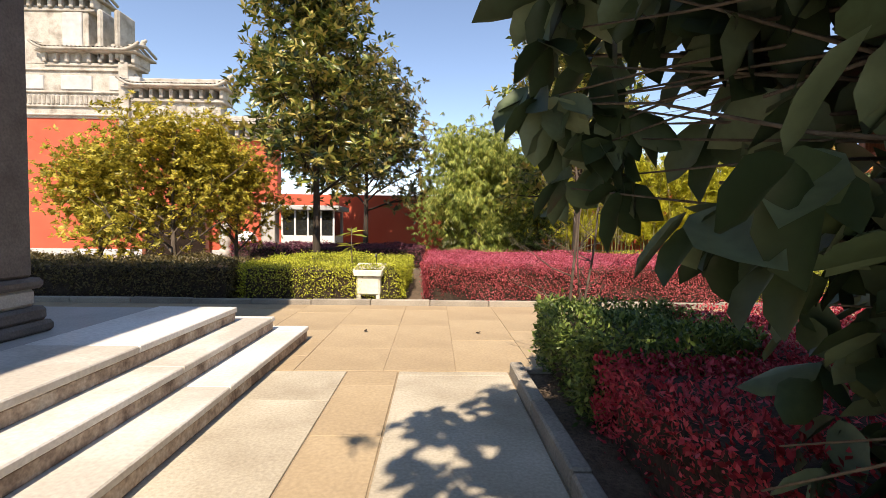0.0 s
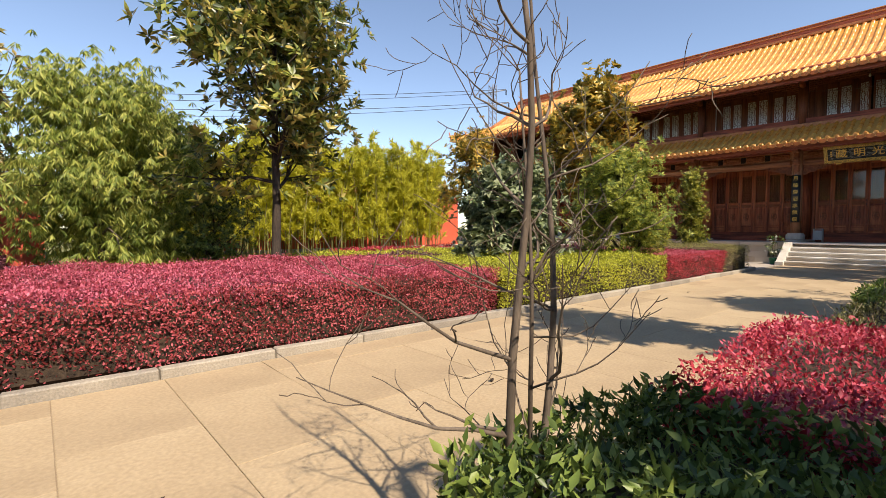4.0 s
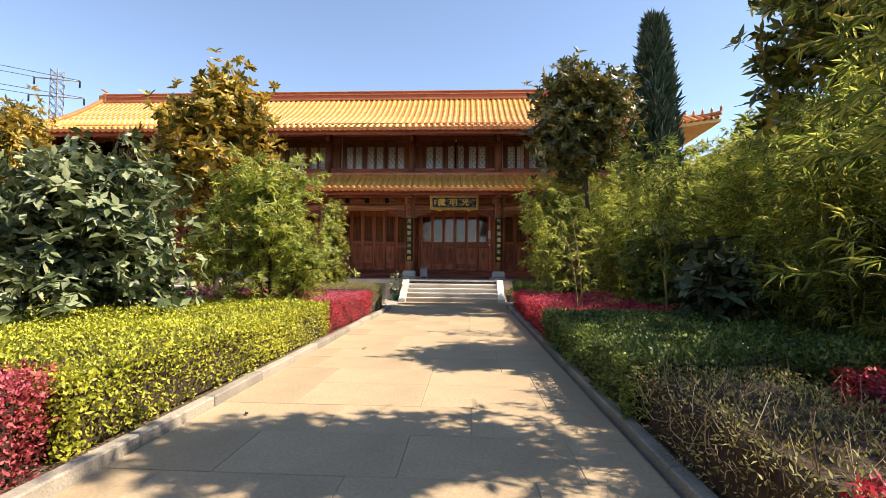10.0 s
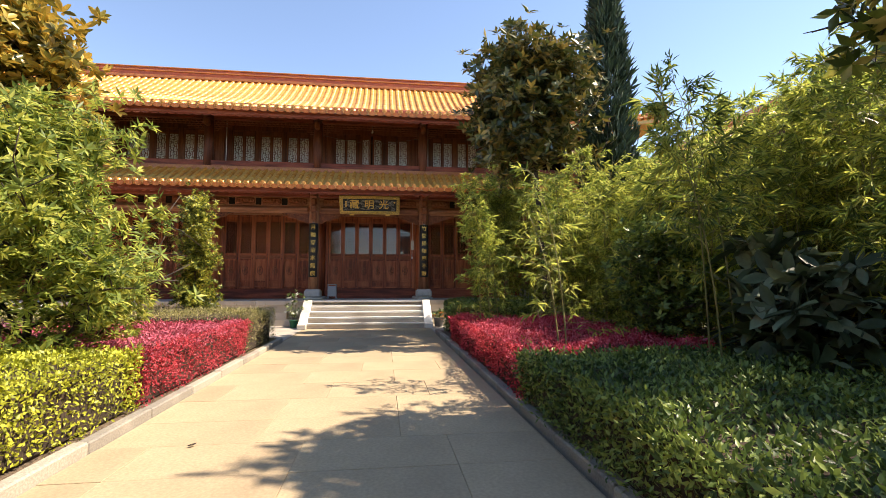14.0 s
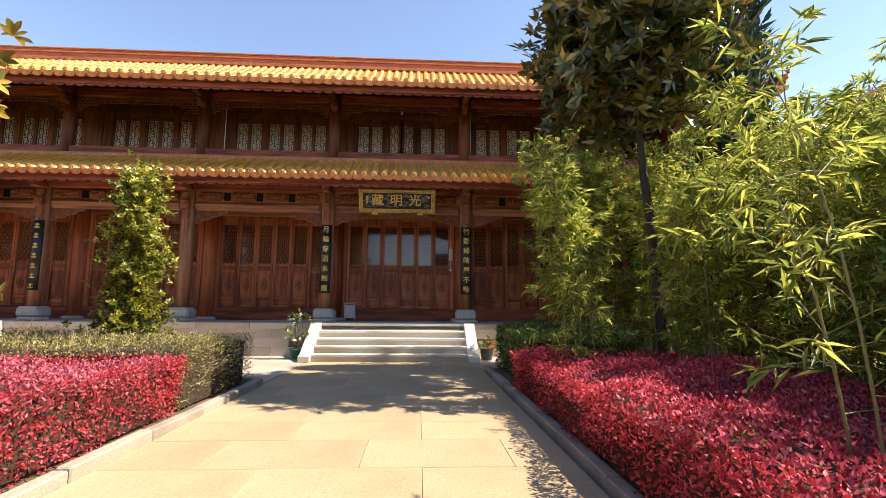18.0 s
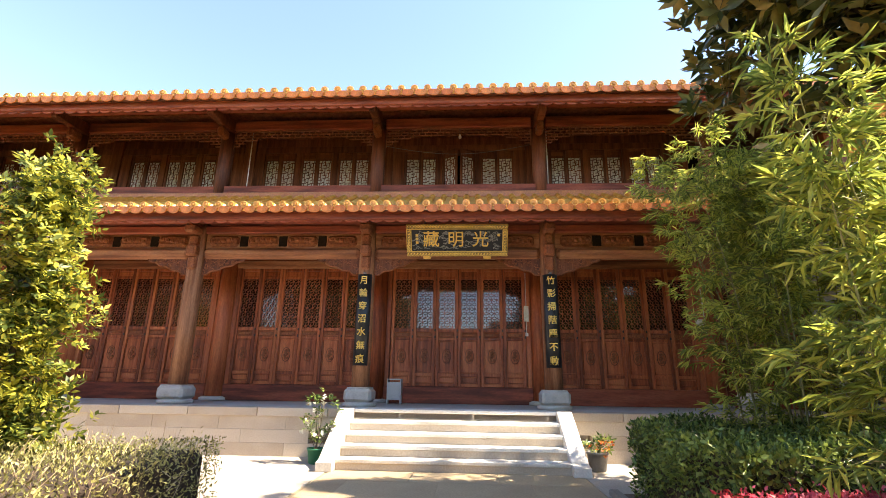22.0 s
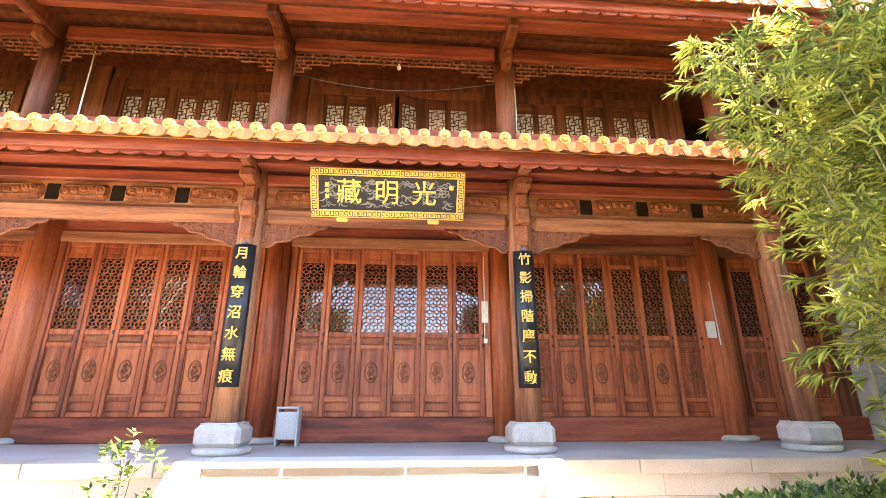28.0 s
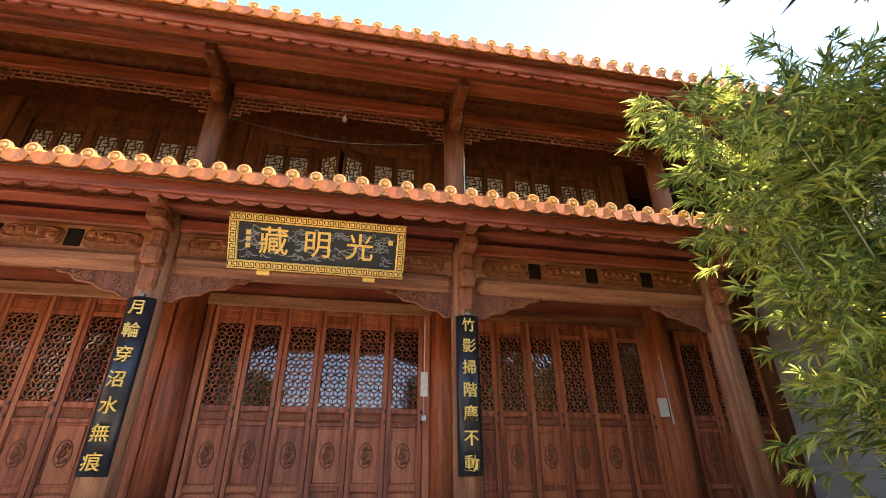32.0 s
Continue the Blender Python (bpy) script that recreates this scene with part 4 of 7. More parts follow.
def bare_tree(x, y):
    """A small leafless tree of three crooked stems with pale side twigs."""
    rng = np.random.default_rng(72)
    ob = tagged(empty("bare_tree", x, y, 0.0), "small bare tree of crooked pale stems at the hedge corner", "tree")
    twigs = []

    def grow(p, d, L, r, depth):
        line = [(p, r)]
        for i in range(6):
            d = unit(d + rng.normal(0, 0.20, 3) + [0, 0, 0.07])
            p = p + d * L / 6
            rr = max(r * (1 - 0.14 * (i + 1)), 0.0014)
            line.append((p, rr))
            if depth < 2 and i in (1, 3, 4) and rng.uniform() < 0.75:
                grow(p, unit(d * 0.7 + unit(rng.normal(0, 1, 3) * [1, 1, 0.4]) * 0.7), L * rng.uniform(0.35, 0.6), rr * 0.65, depth + 1)
        twigs.append(line)

    for dx, dy, h, r in ((0.18, 0.22, 2.3, 0.0125), (-0.10, 0.14, 2.5, 0.015), (0.04, 0.16, 1.8, 0.009)):
        line = []
        for i in range(12):
            s = i / 11
            p = np.array([dx * s ** 0.6 + 0.05 * math.sin(6 * s + dx * 20), dy * s ** 0.6 + 0.05 * math.cos(7 * s + dy * 30), h * s - 0.05])
            line.append((p, r * (1.15 - 0.8 * s)))
            if i >= 3:
                for _ in range(2 if i % 2 else 1):
                    a = rng.uniform(0, 6.28)
                    grow(p, unit(np.array([math.cos(a), math.sin(a), rng.uniform(0.1, 0.8)])), rng.uniform(0.25, 0.65) * (1.2 - 0.5 * s), r * (0.62 - 0.35 * s), 0)
        part("stem", tube_mesh("stem", [line], 8), "bark_pale", ob)
    part("twig_crown", tube_mesh("twig_crown", twigs, 5), "bark_pale", ob)
    return ob


bare_tree(2.0, 5.0)


# ---- bamboo ----
def bamboo(name, x, y, label, seed, culms, height, spread, leaf="bamboo", leaf_len=0.13, leaf_w=0.017, sprays=26, per=6, lean=(0, 0), r=0.013, lo=0.2, rise=0.0, reach=1.0):
    rng = np.random.default_rng(seed)
    ob = tagged(empty(name, x, y, 0.0), label, "bamboo", "bamboo clumps")
    lines, A, D = [], [], []
    for c in range(culms):
        h = height * rng.uniform(0.7, 1.08)
        b = np.array([rng.normal(0, spread * 0.38), rng.normal(0, spread * 0.38), -0.05])
        a = rng.uniform(0, 6.28)
        arch = np.array([math.cos(a), math.sin(a), 0]) * spread * rng.uniform(0.2, 0.8) + [lean[0], lean[1], 0]
        pts = []
        for i in range(9):
            s = i / 8
            pts.append((b + np.array([0, 0, h * (s - 0.12 * s ** 3)]) + arch * s ** 2.2, r * (1.05 - 0.85 * s)))
        lines.append(pts)
        for k in range(sprays):
            s = lo + (1 - lo) * rng.uniform(0, 1) ** 0.8
            f = s * 8
            i = min(int(f), 7)
            p = pts[i][0] * (1 - f + i) + pts[i + 1][0] * (f - i)
            a = rng.uniform(0, 6.28)
            d = unit(np.array([math.cos(a), math.sin(a), rng.uniform(0.0, 0.7) + rise]))
            L = reach * rng.uniform(0.25, 0.7) * (1.15 - 0.5 * s)
            e = p + d * L + [0, 0, -0.08 * L]
            lines.append([(p, 0.0035), ((p + e) / 2 + [0, 0, 0.03], 0.0025), (e, 0.0012)])
            for q in (0.45, 0.7, 0.88, 1.0):
                c0 = p + (e - p) * q
                m = per if q > 0.8 else per - 2
                A.append(np.tile(c0, (m, 1)) + rng.normal(0, 0.012, (m, 3)))
                D.append(unit(d * 0.9 + rng.normal(0, 0.55, (m, 3)) - [0, 0, 0.35 - 0.6 * rise]))
    A, D = np.concatenate(A), np.concatenate(D)
    n = len(A)
    sz = rng.uniform(0.65, 1.3, n)
    part("culm_frame", tube_mesh("culm_frame", lines, 4), "culm", ob)
    part("leaves", leaf_mesh("leaves", A, D, unit(np.array([0, 0, 1.0]) + rng.normal(0, 0.5, (n, 3))), leaf_len * sz, leaf_w * sz, 0.2, 0.25, True), leaf, ob)
    return ob


BAM = "dense leafy green bamboo clump beside the path"
rg = random.Random(5)
for i, (x, y, h, n, sp) in enumerate([
        (4.4, 0.4, 4.5, 13, 1.1), (5.8, 0.7, 4.9, 13, 1.1), (7.9, 1.2, 4.2, 13, 1.1), (9.2, 1.7, 3.4, 13, 1.1), (10.6, 1.3, 4.5, 14, 1.1), (11.8, 1.5, 4.2, 14, 1.1),
        (13.0, 1.4, 4.0, 15, 1.1), (14.2, 1.9, 3.7, 13, 1.0), (15.3, 1.5, 4.3, 12, 1.1), (17.2, 2.2, 4.3, 9, 1.0), (18.4, 2.2, 4.6, 9, 1.0), (18.9, 1.2, 4.7, 9, 0.9),
        (3.4, -0.6, 4.4, 10, 1.3), (6.0, -0.6, 5.2, 13, 1.5), (9.0, -0.6, 5.6, 14, 1.5), (11.5, -0.6, 5.4, 15, 1.5), (14.0, -0.8, 5.5, 15, 1.5), (16.6, -0.8, 5.2, 11, 1.5), (19.0, -0.6, 5.2, 9, 1.3)]):
    near = y > 1
    # near clumps past x = 10 take the leaf copy coloured as sunlit
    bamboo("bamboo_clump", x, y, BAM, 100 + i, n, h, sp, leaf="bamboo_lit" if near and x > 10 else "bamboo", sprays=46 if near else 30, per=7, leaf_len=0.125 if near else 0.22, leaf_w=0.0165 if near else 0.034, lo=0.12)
# sprigs wear the sunlit-coloured leaf copy as well
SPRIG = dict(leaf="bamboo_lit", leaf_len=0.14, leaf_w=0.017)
bamboo("bamboo_sprig", 15.45, 4.35, "slender yellow-green bamboo rising from the crimson hedge", 132, 3, 3.9, 0.25, sprays=46, lean=(-0.1, 0.45), lo=0.1, reach=0.75, **SPRIG)
bamboo("bamboo_sprig", 12.0, 4.35, "arching young bamboo with long pale leaves beside the path", 138, 2, 3.4, 0.25, sprays=22, per=4, lean=(0.15, 0.35), lo=0.1, **SPRIG)
bamboo("bamboo_sprig", 5.2, 1.9, "dark leafy bamboo shading the hedges", 141, 9, 4.5, 0.9, sprays=40, lo=0.3, leaf_len=0.15, leaf_w=0.02)
bamboo("bamboo_sprig", 7.4, 2.0, "dark leafy bamboo shading the hedges", 142, 9, 4.4, 0.9, sprays=40, lo=0.3, leaf_len=0.15, leaf_w=0.02)
bamboo("bamboo_sprig", 10.7, 3.1, "tall slender bamboo leaning towards the path", 136, 3, 4.6, 0.4, sprays=30, lean=(0.1, 0.4), lo=0.35, leaf_len=0.14, leaf_w=0.018)
bamboo("bamboo_sprig", 6.3, 3.6, "tall slender yellow-green bamboo leaning over the hedge", 133, 4, 4.9, 0.45, sprays=34, lean=(0.0, 0.25), lo=0.28, **SPRIG)
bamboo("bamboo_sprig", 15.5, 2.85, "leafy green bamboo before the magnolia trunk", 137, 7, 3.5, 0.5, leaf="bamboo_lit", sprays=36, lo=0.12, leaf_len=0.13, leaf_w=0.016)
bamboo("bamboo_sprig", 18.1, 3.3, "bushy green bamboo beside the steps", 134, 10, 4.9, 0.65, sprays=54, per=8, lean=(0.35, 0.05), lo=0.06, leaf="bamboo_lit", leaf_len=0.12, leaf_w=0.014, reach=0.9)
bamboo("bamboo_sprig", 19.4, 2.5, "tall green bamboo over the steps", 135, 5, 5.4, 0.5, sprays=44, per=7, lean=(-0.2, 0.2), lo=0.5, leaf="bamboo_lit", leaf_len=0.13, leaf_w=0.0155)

# added rows behind the clumps, to block southern light and close the view
for i, x in enumerate((12.8, 14.6, 16.4, 18.2, 20.0, 3.6, 5.4, 7.2, 9.0, 10.8)):
    bamboo("bamboo_thicket", x, -2.7, "dense bamboo row added at the back of the bed to block light and view", 140 + i, 16, 5.6 if i < 5 else 6.2, 1.6, sprays=30, per=7, leaf_len=0.26, leaf_w=0.05, lo=0.02)

# far row of yellow bamboo beyond the lawn
for i in range(11):
    x = 2.5 + i * 1.3
    bamboo("bamboo_row", x, 22.0 + rg.uniform(-0.5, 0.5), "tall yellow-green bamboo in a dense row behind the lawn", 150 + i, 22, rg.uniform(4.2, 5.0) + (0.5 if i > 3 else 0), 1.3, "bamboo_far",
           sprays=26, per=7, leaf_len=0.24, leaf_w=0.034, r=0.02, lo=0.12, rise=1.2)


# ---- the hall ----
Y0, Y1 = -1.2, 24.5          # ends of the hall
tagged(part("porch", box(PX + 0.32, Y0 - 0.6, -0.2, 31, Y1 + 0.6, PZ - 0.004), "platform"), kind="structure")
# back wall, its colour carrying the darkness of the unlit rooms
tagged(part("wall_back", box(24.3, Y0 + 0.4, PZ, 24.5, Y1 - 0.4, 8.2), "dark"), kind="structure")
tagged(part("ceiling_porch", box(21.9, Y0 + 0.3, 4.42, 24.3, Y1 - 0.3, 4.5), "beam"), kind="structure")
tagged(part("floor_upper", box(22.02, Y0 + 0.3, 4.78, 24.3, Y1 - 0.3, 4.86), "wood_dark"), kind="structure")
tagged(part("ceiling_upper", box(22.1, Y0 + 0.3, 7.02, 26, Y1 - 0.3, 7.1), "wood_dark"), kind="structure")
tagged(part("wall_east", box(30.0, Y0, 0, 30.3, Y1, 6.5), "pier"), kind="structure")


def gable_wall(name, y, out):
    """End wall with a projecting stone pier and a small tiled cap."""
    w = tagged(part(name, box(21.0, y - 0.28, PZ - 0.3, 30.0, y + 0.28, 4.4, 0.01), "pier"), kind="structure")
    tagged(part(name + "_upper", box(21.9, y - 0.2, 4.4, 30.0, y + 0.2, 6.95, 0.01), "wood_dark"), kind="structure")
    pier = tagged(empty("gable_pier", 20.75, y, 0.0), "grey rendered end pier with a small yellow tile cap", "pier")
    bm = bmesh.new()
    box_into(bm, -0.35, -0.36, 0.0, 0.24, 0.36, 1.15, 0.02)
    part("stone_base", bm, "carved", pier)
    bm = bmesh.new()
    box_into(bm, -0.30, -0.31, 1.15, 0.24, 0.31, 4.3, 0.012)
    part("shaft", bm, "pier", pier)
    for k in range(3):
        bm = bmesh.new()
        box_into(bm, -0.36 - 0.09 * k, -0.34, 4.3 + 0.14 * k, 0.24, 0.34, 4.43 + 0.14 * k, 0.01)
        part("corbel", bm, "white", pier)
    bm = bmesh.new()
    box_into(bm, -0.5, -0.33, 4.72, 0.3, 0.33, 5.3, 0.01)
    part("cap_wall", bm, "white", pier)
    lines = []
    for i in range(4):
        yy = -0.42 + 0.28 * i
        lines.append([((-0.75, yy, 5.28), 0.07), ((0.3, yy, 5.5), 0.07)])
    bm = bmesh.new()
    box_into(bm, -0.72, -0.5, 5.22, 0.3, 0.5, 5.3, 0.01)
    part("cap_slab", bm, "ridge", pier)
    part("cap_tiles", tube_mesh("cap_tiles", lines, 8), "tile", pier)
    return w


gable_wall("wall_north", 24.1, 1)
gable_wall("wall_south", -0.8, -1)

tagged(part("wall_panel_south", box(DX + 0.066, -0.51, PZ, DX + 0.16, COLS[0] - 0.2, 4.42, 0.005), "wood_dark"), kind="structure")
tagged(part("wall_panel_north", box(DX + 0.066, COLS[-1] + 0.2, PZ, DX + 0.16, 23.8, 4.42, 0.005), "wood_dark"), kind="structure")
# porch front: sandstone blocks and coping stones
porch_front = tagged(empty("porch_front", PX, Y0, 0), kind="structure")
rng = random.Random(11)
bm = bmesh.new()
box_into(bm, 0, 0, 0.001, 0.3, 1.147, (PZ - 0.14) / 3 - 0.001, 0.003)
block_mesh = bpy.data.meshes.new("sandstone_block")
bm.to_mesh(block_mesh)
bm.free()
block_mesh.materials.append(M["sand"])
for row in range(3):
    y = Y0 - 0.6 - 0.4 * (row % 2)
    while y < Y1 + 0.5:
        if not 4.95 < y + 0.575 < 8.85:
            ob = new("sandstone_block", block_mesh)
            ob.location = (PX + 0.03 + rng.uniform(-0.003, 0.003), y, row * (PZ - 0.14) / 3)
            ob.parent = porch_front
        y += 1.15
cop = bpy.data.meshes.new("coping_stone")
bm = bmesh.new()
box_into(bm, 0, 0, 0, 0.36, 1.19, 0.14, 0.008)
bm.to_mesh(cop)
bm.free()
cop.materials.append(M["sand"])
y = Y0 - 0.6
while y < Y1 + 0.4:
    ob = new("coping_stone", cop)
    ob.location = (PX, y, PZ - 0.14 + rng.uniform(-0.002, 0.002))
    ob.parent = porch_front
    y += 1.2
porch_front.matrix_world = pose(0, 0, 0)
for ch in porch_front.children:
    ch.matrix_parent_inverse = Matrix.Identity(4)


def steps(y0, y1, label):
    """Stone steps with sloping cheeks."""
    st = tagged(empty("stone_steps", 19.95, (y0 + y1) / 2, 0), label, "steps")
    half, n, rise = (y1 - y0) / 2, 5, PZ / 5
    run = (PX - 19.95) / 4
    for i in range(n):
        x = run * i
        bm = bmesh.new()
        e = run * 0.0
        box_into(bm, x, -half + 0.22, rise * i, x + (run + 0.12 if i < n - 1 else 0.36), half - 0.22, rise * (i + 1) - 0.05, 0.006)
        part("riser", bm, "sand", st, "tan sandstone riser")
        bm = bmesh.new()
        box_into(bm, x - 0.025, -half + 0.22, rise * (i + 1) - 0.05, x + (run + 0.12 if i < n - 1 else 0.37), half - 0.22, rise * (i + 1) + (0.006 if i == n - 1 else 0), 0.008)
        part("tread", bm, "marble", st, "pale stone tread")
    for s in (-1, 1):
        bm = bmesh.new()
        x1 = PX - 19.95 + 0.3
        prof = [(-0.16, 0), (-0.16, 0.13), (-0.02, 0.15), (PX - 19.95 - 0.06, PZ + 0.012), (x1, PZ + 0.012), (x1, 0)]
        ya, yb = s * half, s * (half - 0.24)
        va = [bm.verts.new((px, ya, pz)) for px, pz in prof]
        vb = [bm.verts.new((px, yb, pz)) for px, pz in prof]
        bm.faces.new(va), bm.faces.new(vb[::-1])
        for i in range(len(prof)):
            j = (i + 1) % len(prof)
            bm.faces.new((va[j], va[i], vb[i], vb[j]))
        bmesh.ops.recalc_face_normals(bm, faces=bm.faces)
        bmesh.ops.bevel(bm, geom=bm.edges, offset=0.01, segments=1, affect="EDGES")
        part("cheek", bm, "marble", st, "white sloping stone cheek")
    return st


steps(5.02, 8.79, "broad pale stone steps up to the porch with white cheeks")
steps(15.6, 19.0, "pale stone steps further along the porch with white cheeks")


# columns
def lathe(name, prof, sides=20):
    V = np.array([[r * math.cos(a), r * math.sin(a), z] for r, z in prof for a in np.linspace(0, 2 * np.pi, sides, endpoint=False)])
    F, C, k = [], [], len(prof)
    for i in range(k - 1):
        for j in range(sides):
            F += [i * sides + j, i * sides + (j + 1) % sides, (i + 1) * sides + (j + 1) % sides, (i + 1) * sides + j]
            C.append(4)
    F += list(range((k - 1) * sides, k * sides)) + list(range(sides))[::-1]
    C += [sides, sides]
    return np_mesh(name, V, F, C)


def column(y):
    c = tagged(empty("timber_column", FX, y, PZ), "weathered round timber porch column on a carved stone base", "column", "porch columns")
    part("plinth", lathe("plinth", [(0.30, 0), (0.31, 0.02), (0.31, 0.055), (0.27, 0.075)], 24), "carved", c)
    bm = bmesh.new()
    box_into(bm, -0.25, -0.25, 0.075, 0.25, 0.25, 0.31, 0.05)
    box_into(bm, -0.205, -0.205, 0.305, 0.205, 0.205, 0.33, 0.01)
    part("stone_base", bm, "carved", c, "pale carved block base")
    part("shaft", lathe("shaft", [(0.165, 0.32), (0.165, 1.5), (0.155, 3.1), (0.15, 3.62)], 20), "post", c, smooth=True)
    # carved stack on the column's head, reaching out under the eave
    for k, (x0, x1, w, z0, z1) in enumerate([(-0.20, 0.15, 0.09, 2.50, 2.78), (-0.30, 0.15, 0.10, 2.76, 2.98), (-0.25, 0.15, 0.085, 2.98, 3.2), (-0.45, 0.15, 0.10, 3.2, 3.36), (-0.62, 0.15, 0.075, 3.36, 3.5)]):
        bm = bmesh.new()
        box_into(bm, x0, -w, z0, x1, w, z1, 0.035)
        part("carved_bracket", bm, "carve", c)
    return c


col0 = column(COLS[0])
for y in COLS[1:]:
    copy_thing(col0, pose(FX, y, PZ))


def inner_column(y):
    c = tagged(empty("door_column", DX + 0.05, y, PZ), "tall round timber column beside the lattice doors", "column", "door columns")
    part("stone_base", lathe("stone_base", [(0.30, 0), (0.30, 0.05), (0.24, 0.08)], 24), "carved", c)
    part("shaft", lathe("shaft", [(0.20, 0.08), (0.20, 1.5), (0.19, 3.65)], 20), "wood", c, smooth=True)
    return c


in0 = inner_column(COLS[0])
for y in COLS[1:]:
    copy_thing(in0, pose(DX + 0.05, y, PZ))


# lattice fretwork
def clip_seg(p, q, w, h):
    (x0, y0), (x1, y1) = p, q
    dx, dy, a, b = x1 - x0, y1 - y0, 0.0, 1.0
    for pp, qq in ((-dx, x0), (dx, w - x0), (-dy, y0), (dy, h - y0)):
        if abs(pp) < 1e-9:
            if qq < 0:
                return None
            continue
        r = qq / pp
        if pp < 0:
            a = max(a, r)
        else:
            b = min(b, r)
    return None if b - a < 1e-3 else ((x0 + a * dx, y0 + a * dy), (x0 + b * dx, y0 + b * dy))


def bars_mesh(name, segs, width, depth):
    """Flat bars in the y-z plane, y to the left of the picture."""
    V, F, C = [], [], []
    for (a, b), (c, d) in segs:
        L = math.hypot(c - a, d - b)
        if L < 1e-4:
            continue
        ux, uy = (c - a) / L * width / 2, (d - b) / L * width / 2
        k = len(V)
        for x in (0, depth):
            V += [(x, a - uy, b + ux), (x, a + uy, b - ux), (x, c + uy, d - ux), (x, c - uy, d + ux)]
        for f in ((0, 3, 2, 1), (4, 5, 6, 7), (0, 1, 5, 4), (2, 3, 7, 6), (1, 2, 6, 5), (0, 4, 7, 3)):
            F += [k + i for i in f]
            C.append(4)
    return np_mesh(name, np.array(V), F, C)


def star_lattice(w, h, cell=0.115):
    """A net of six-petal flowers: short bars from hexagon centres and along their sides."""
    segs, r = [], cell * 0.5
    dy, dz = cell, cell * math.sqrt(3) / 2
    for i in range(-1, int(h / dz) + 2):
        for j in range(-1, int(w / dy) + 2):
            cx, cz = j * dy + (dy / 2 if i % 2 else 0), i * dz
            for k in range(3):
                a = 2 * math.pi / 3 * k + math.pi / 6
                R = cell / math.sqrt(3)
                for s in (1,):
                    seg = clip_seg((cx, cz), (cx + s * R * math.cos(a) * 0.999, cz + s * R * math.sin(a) * 0.999), w, h)
                    if seg and (s == 1 or k != 9):
                        segs.append(seg)
            for k in range(3):
                a0, a1 = math.pi / 3 * k + math.pi / 6, math.pi / 3 * (k + 1) + math.pi / 6
                R = cell / math.sqrt(3)
                seg = clip_seg((cx + R * math.cos(a0), cz + R * math.sin(a0)), (cx + R * math.cos(a1), cz + R * math.sin(a1)), w, h)
                if seg:
                    segs.append(seg)
    return segs


def step_lattice(w, h, nx=3, nz=5):
    """Interlocking short bars in a square fret."""
    segs, cw, ch = [], w / nx, h / nz
    for i in range(nz):
        for j in range(nx):
            x, z = j * cw, i * ch
            if (i + j) % 2:
                segs += [((x, z + ch * 0.5), (x + cw, z + ch * 0.5)), ((x + cw * 0.5, z), (x + cw * 0.5, z + ch * 0.5)), ((x + cw * 0.25, z + ch * 0.5), (x + cw * 0.25, z + ch))]
            else:
                segs += [((x + cw * 0.5, z), (x + cw * 0.5, z + ch)), ((x, z + ch * 0.33), (x + cw * 0.5, z + ch * 0.33)), ((x + cw * 0.5, z + ch * 0.67), (x + cw, z + ch * 0.67)), ((x, z), (x + cw, z))]
    return segs


LW = 0.483


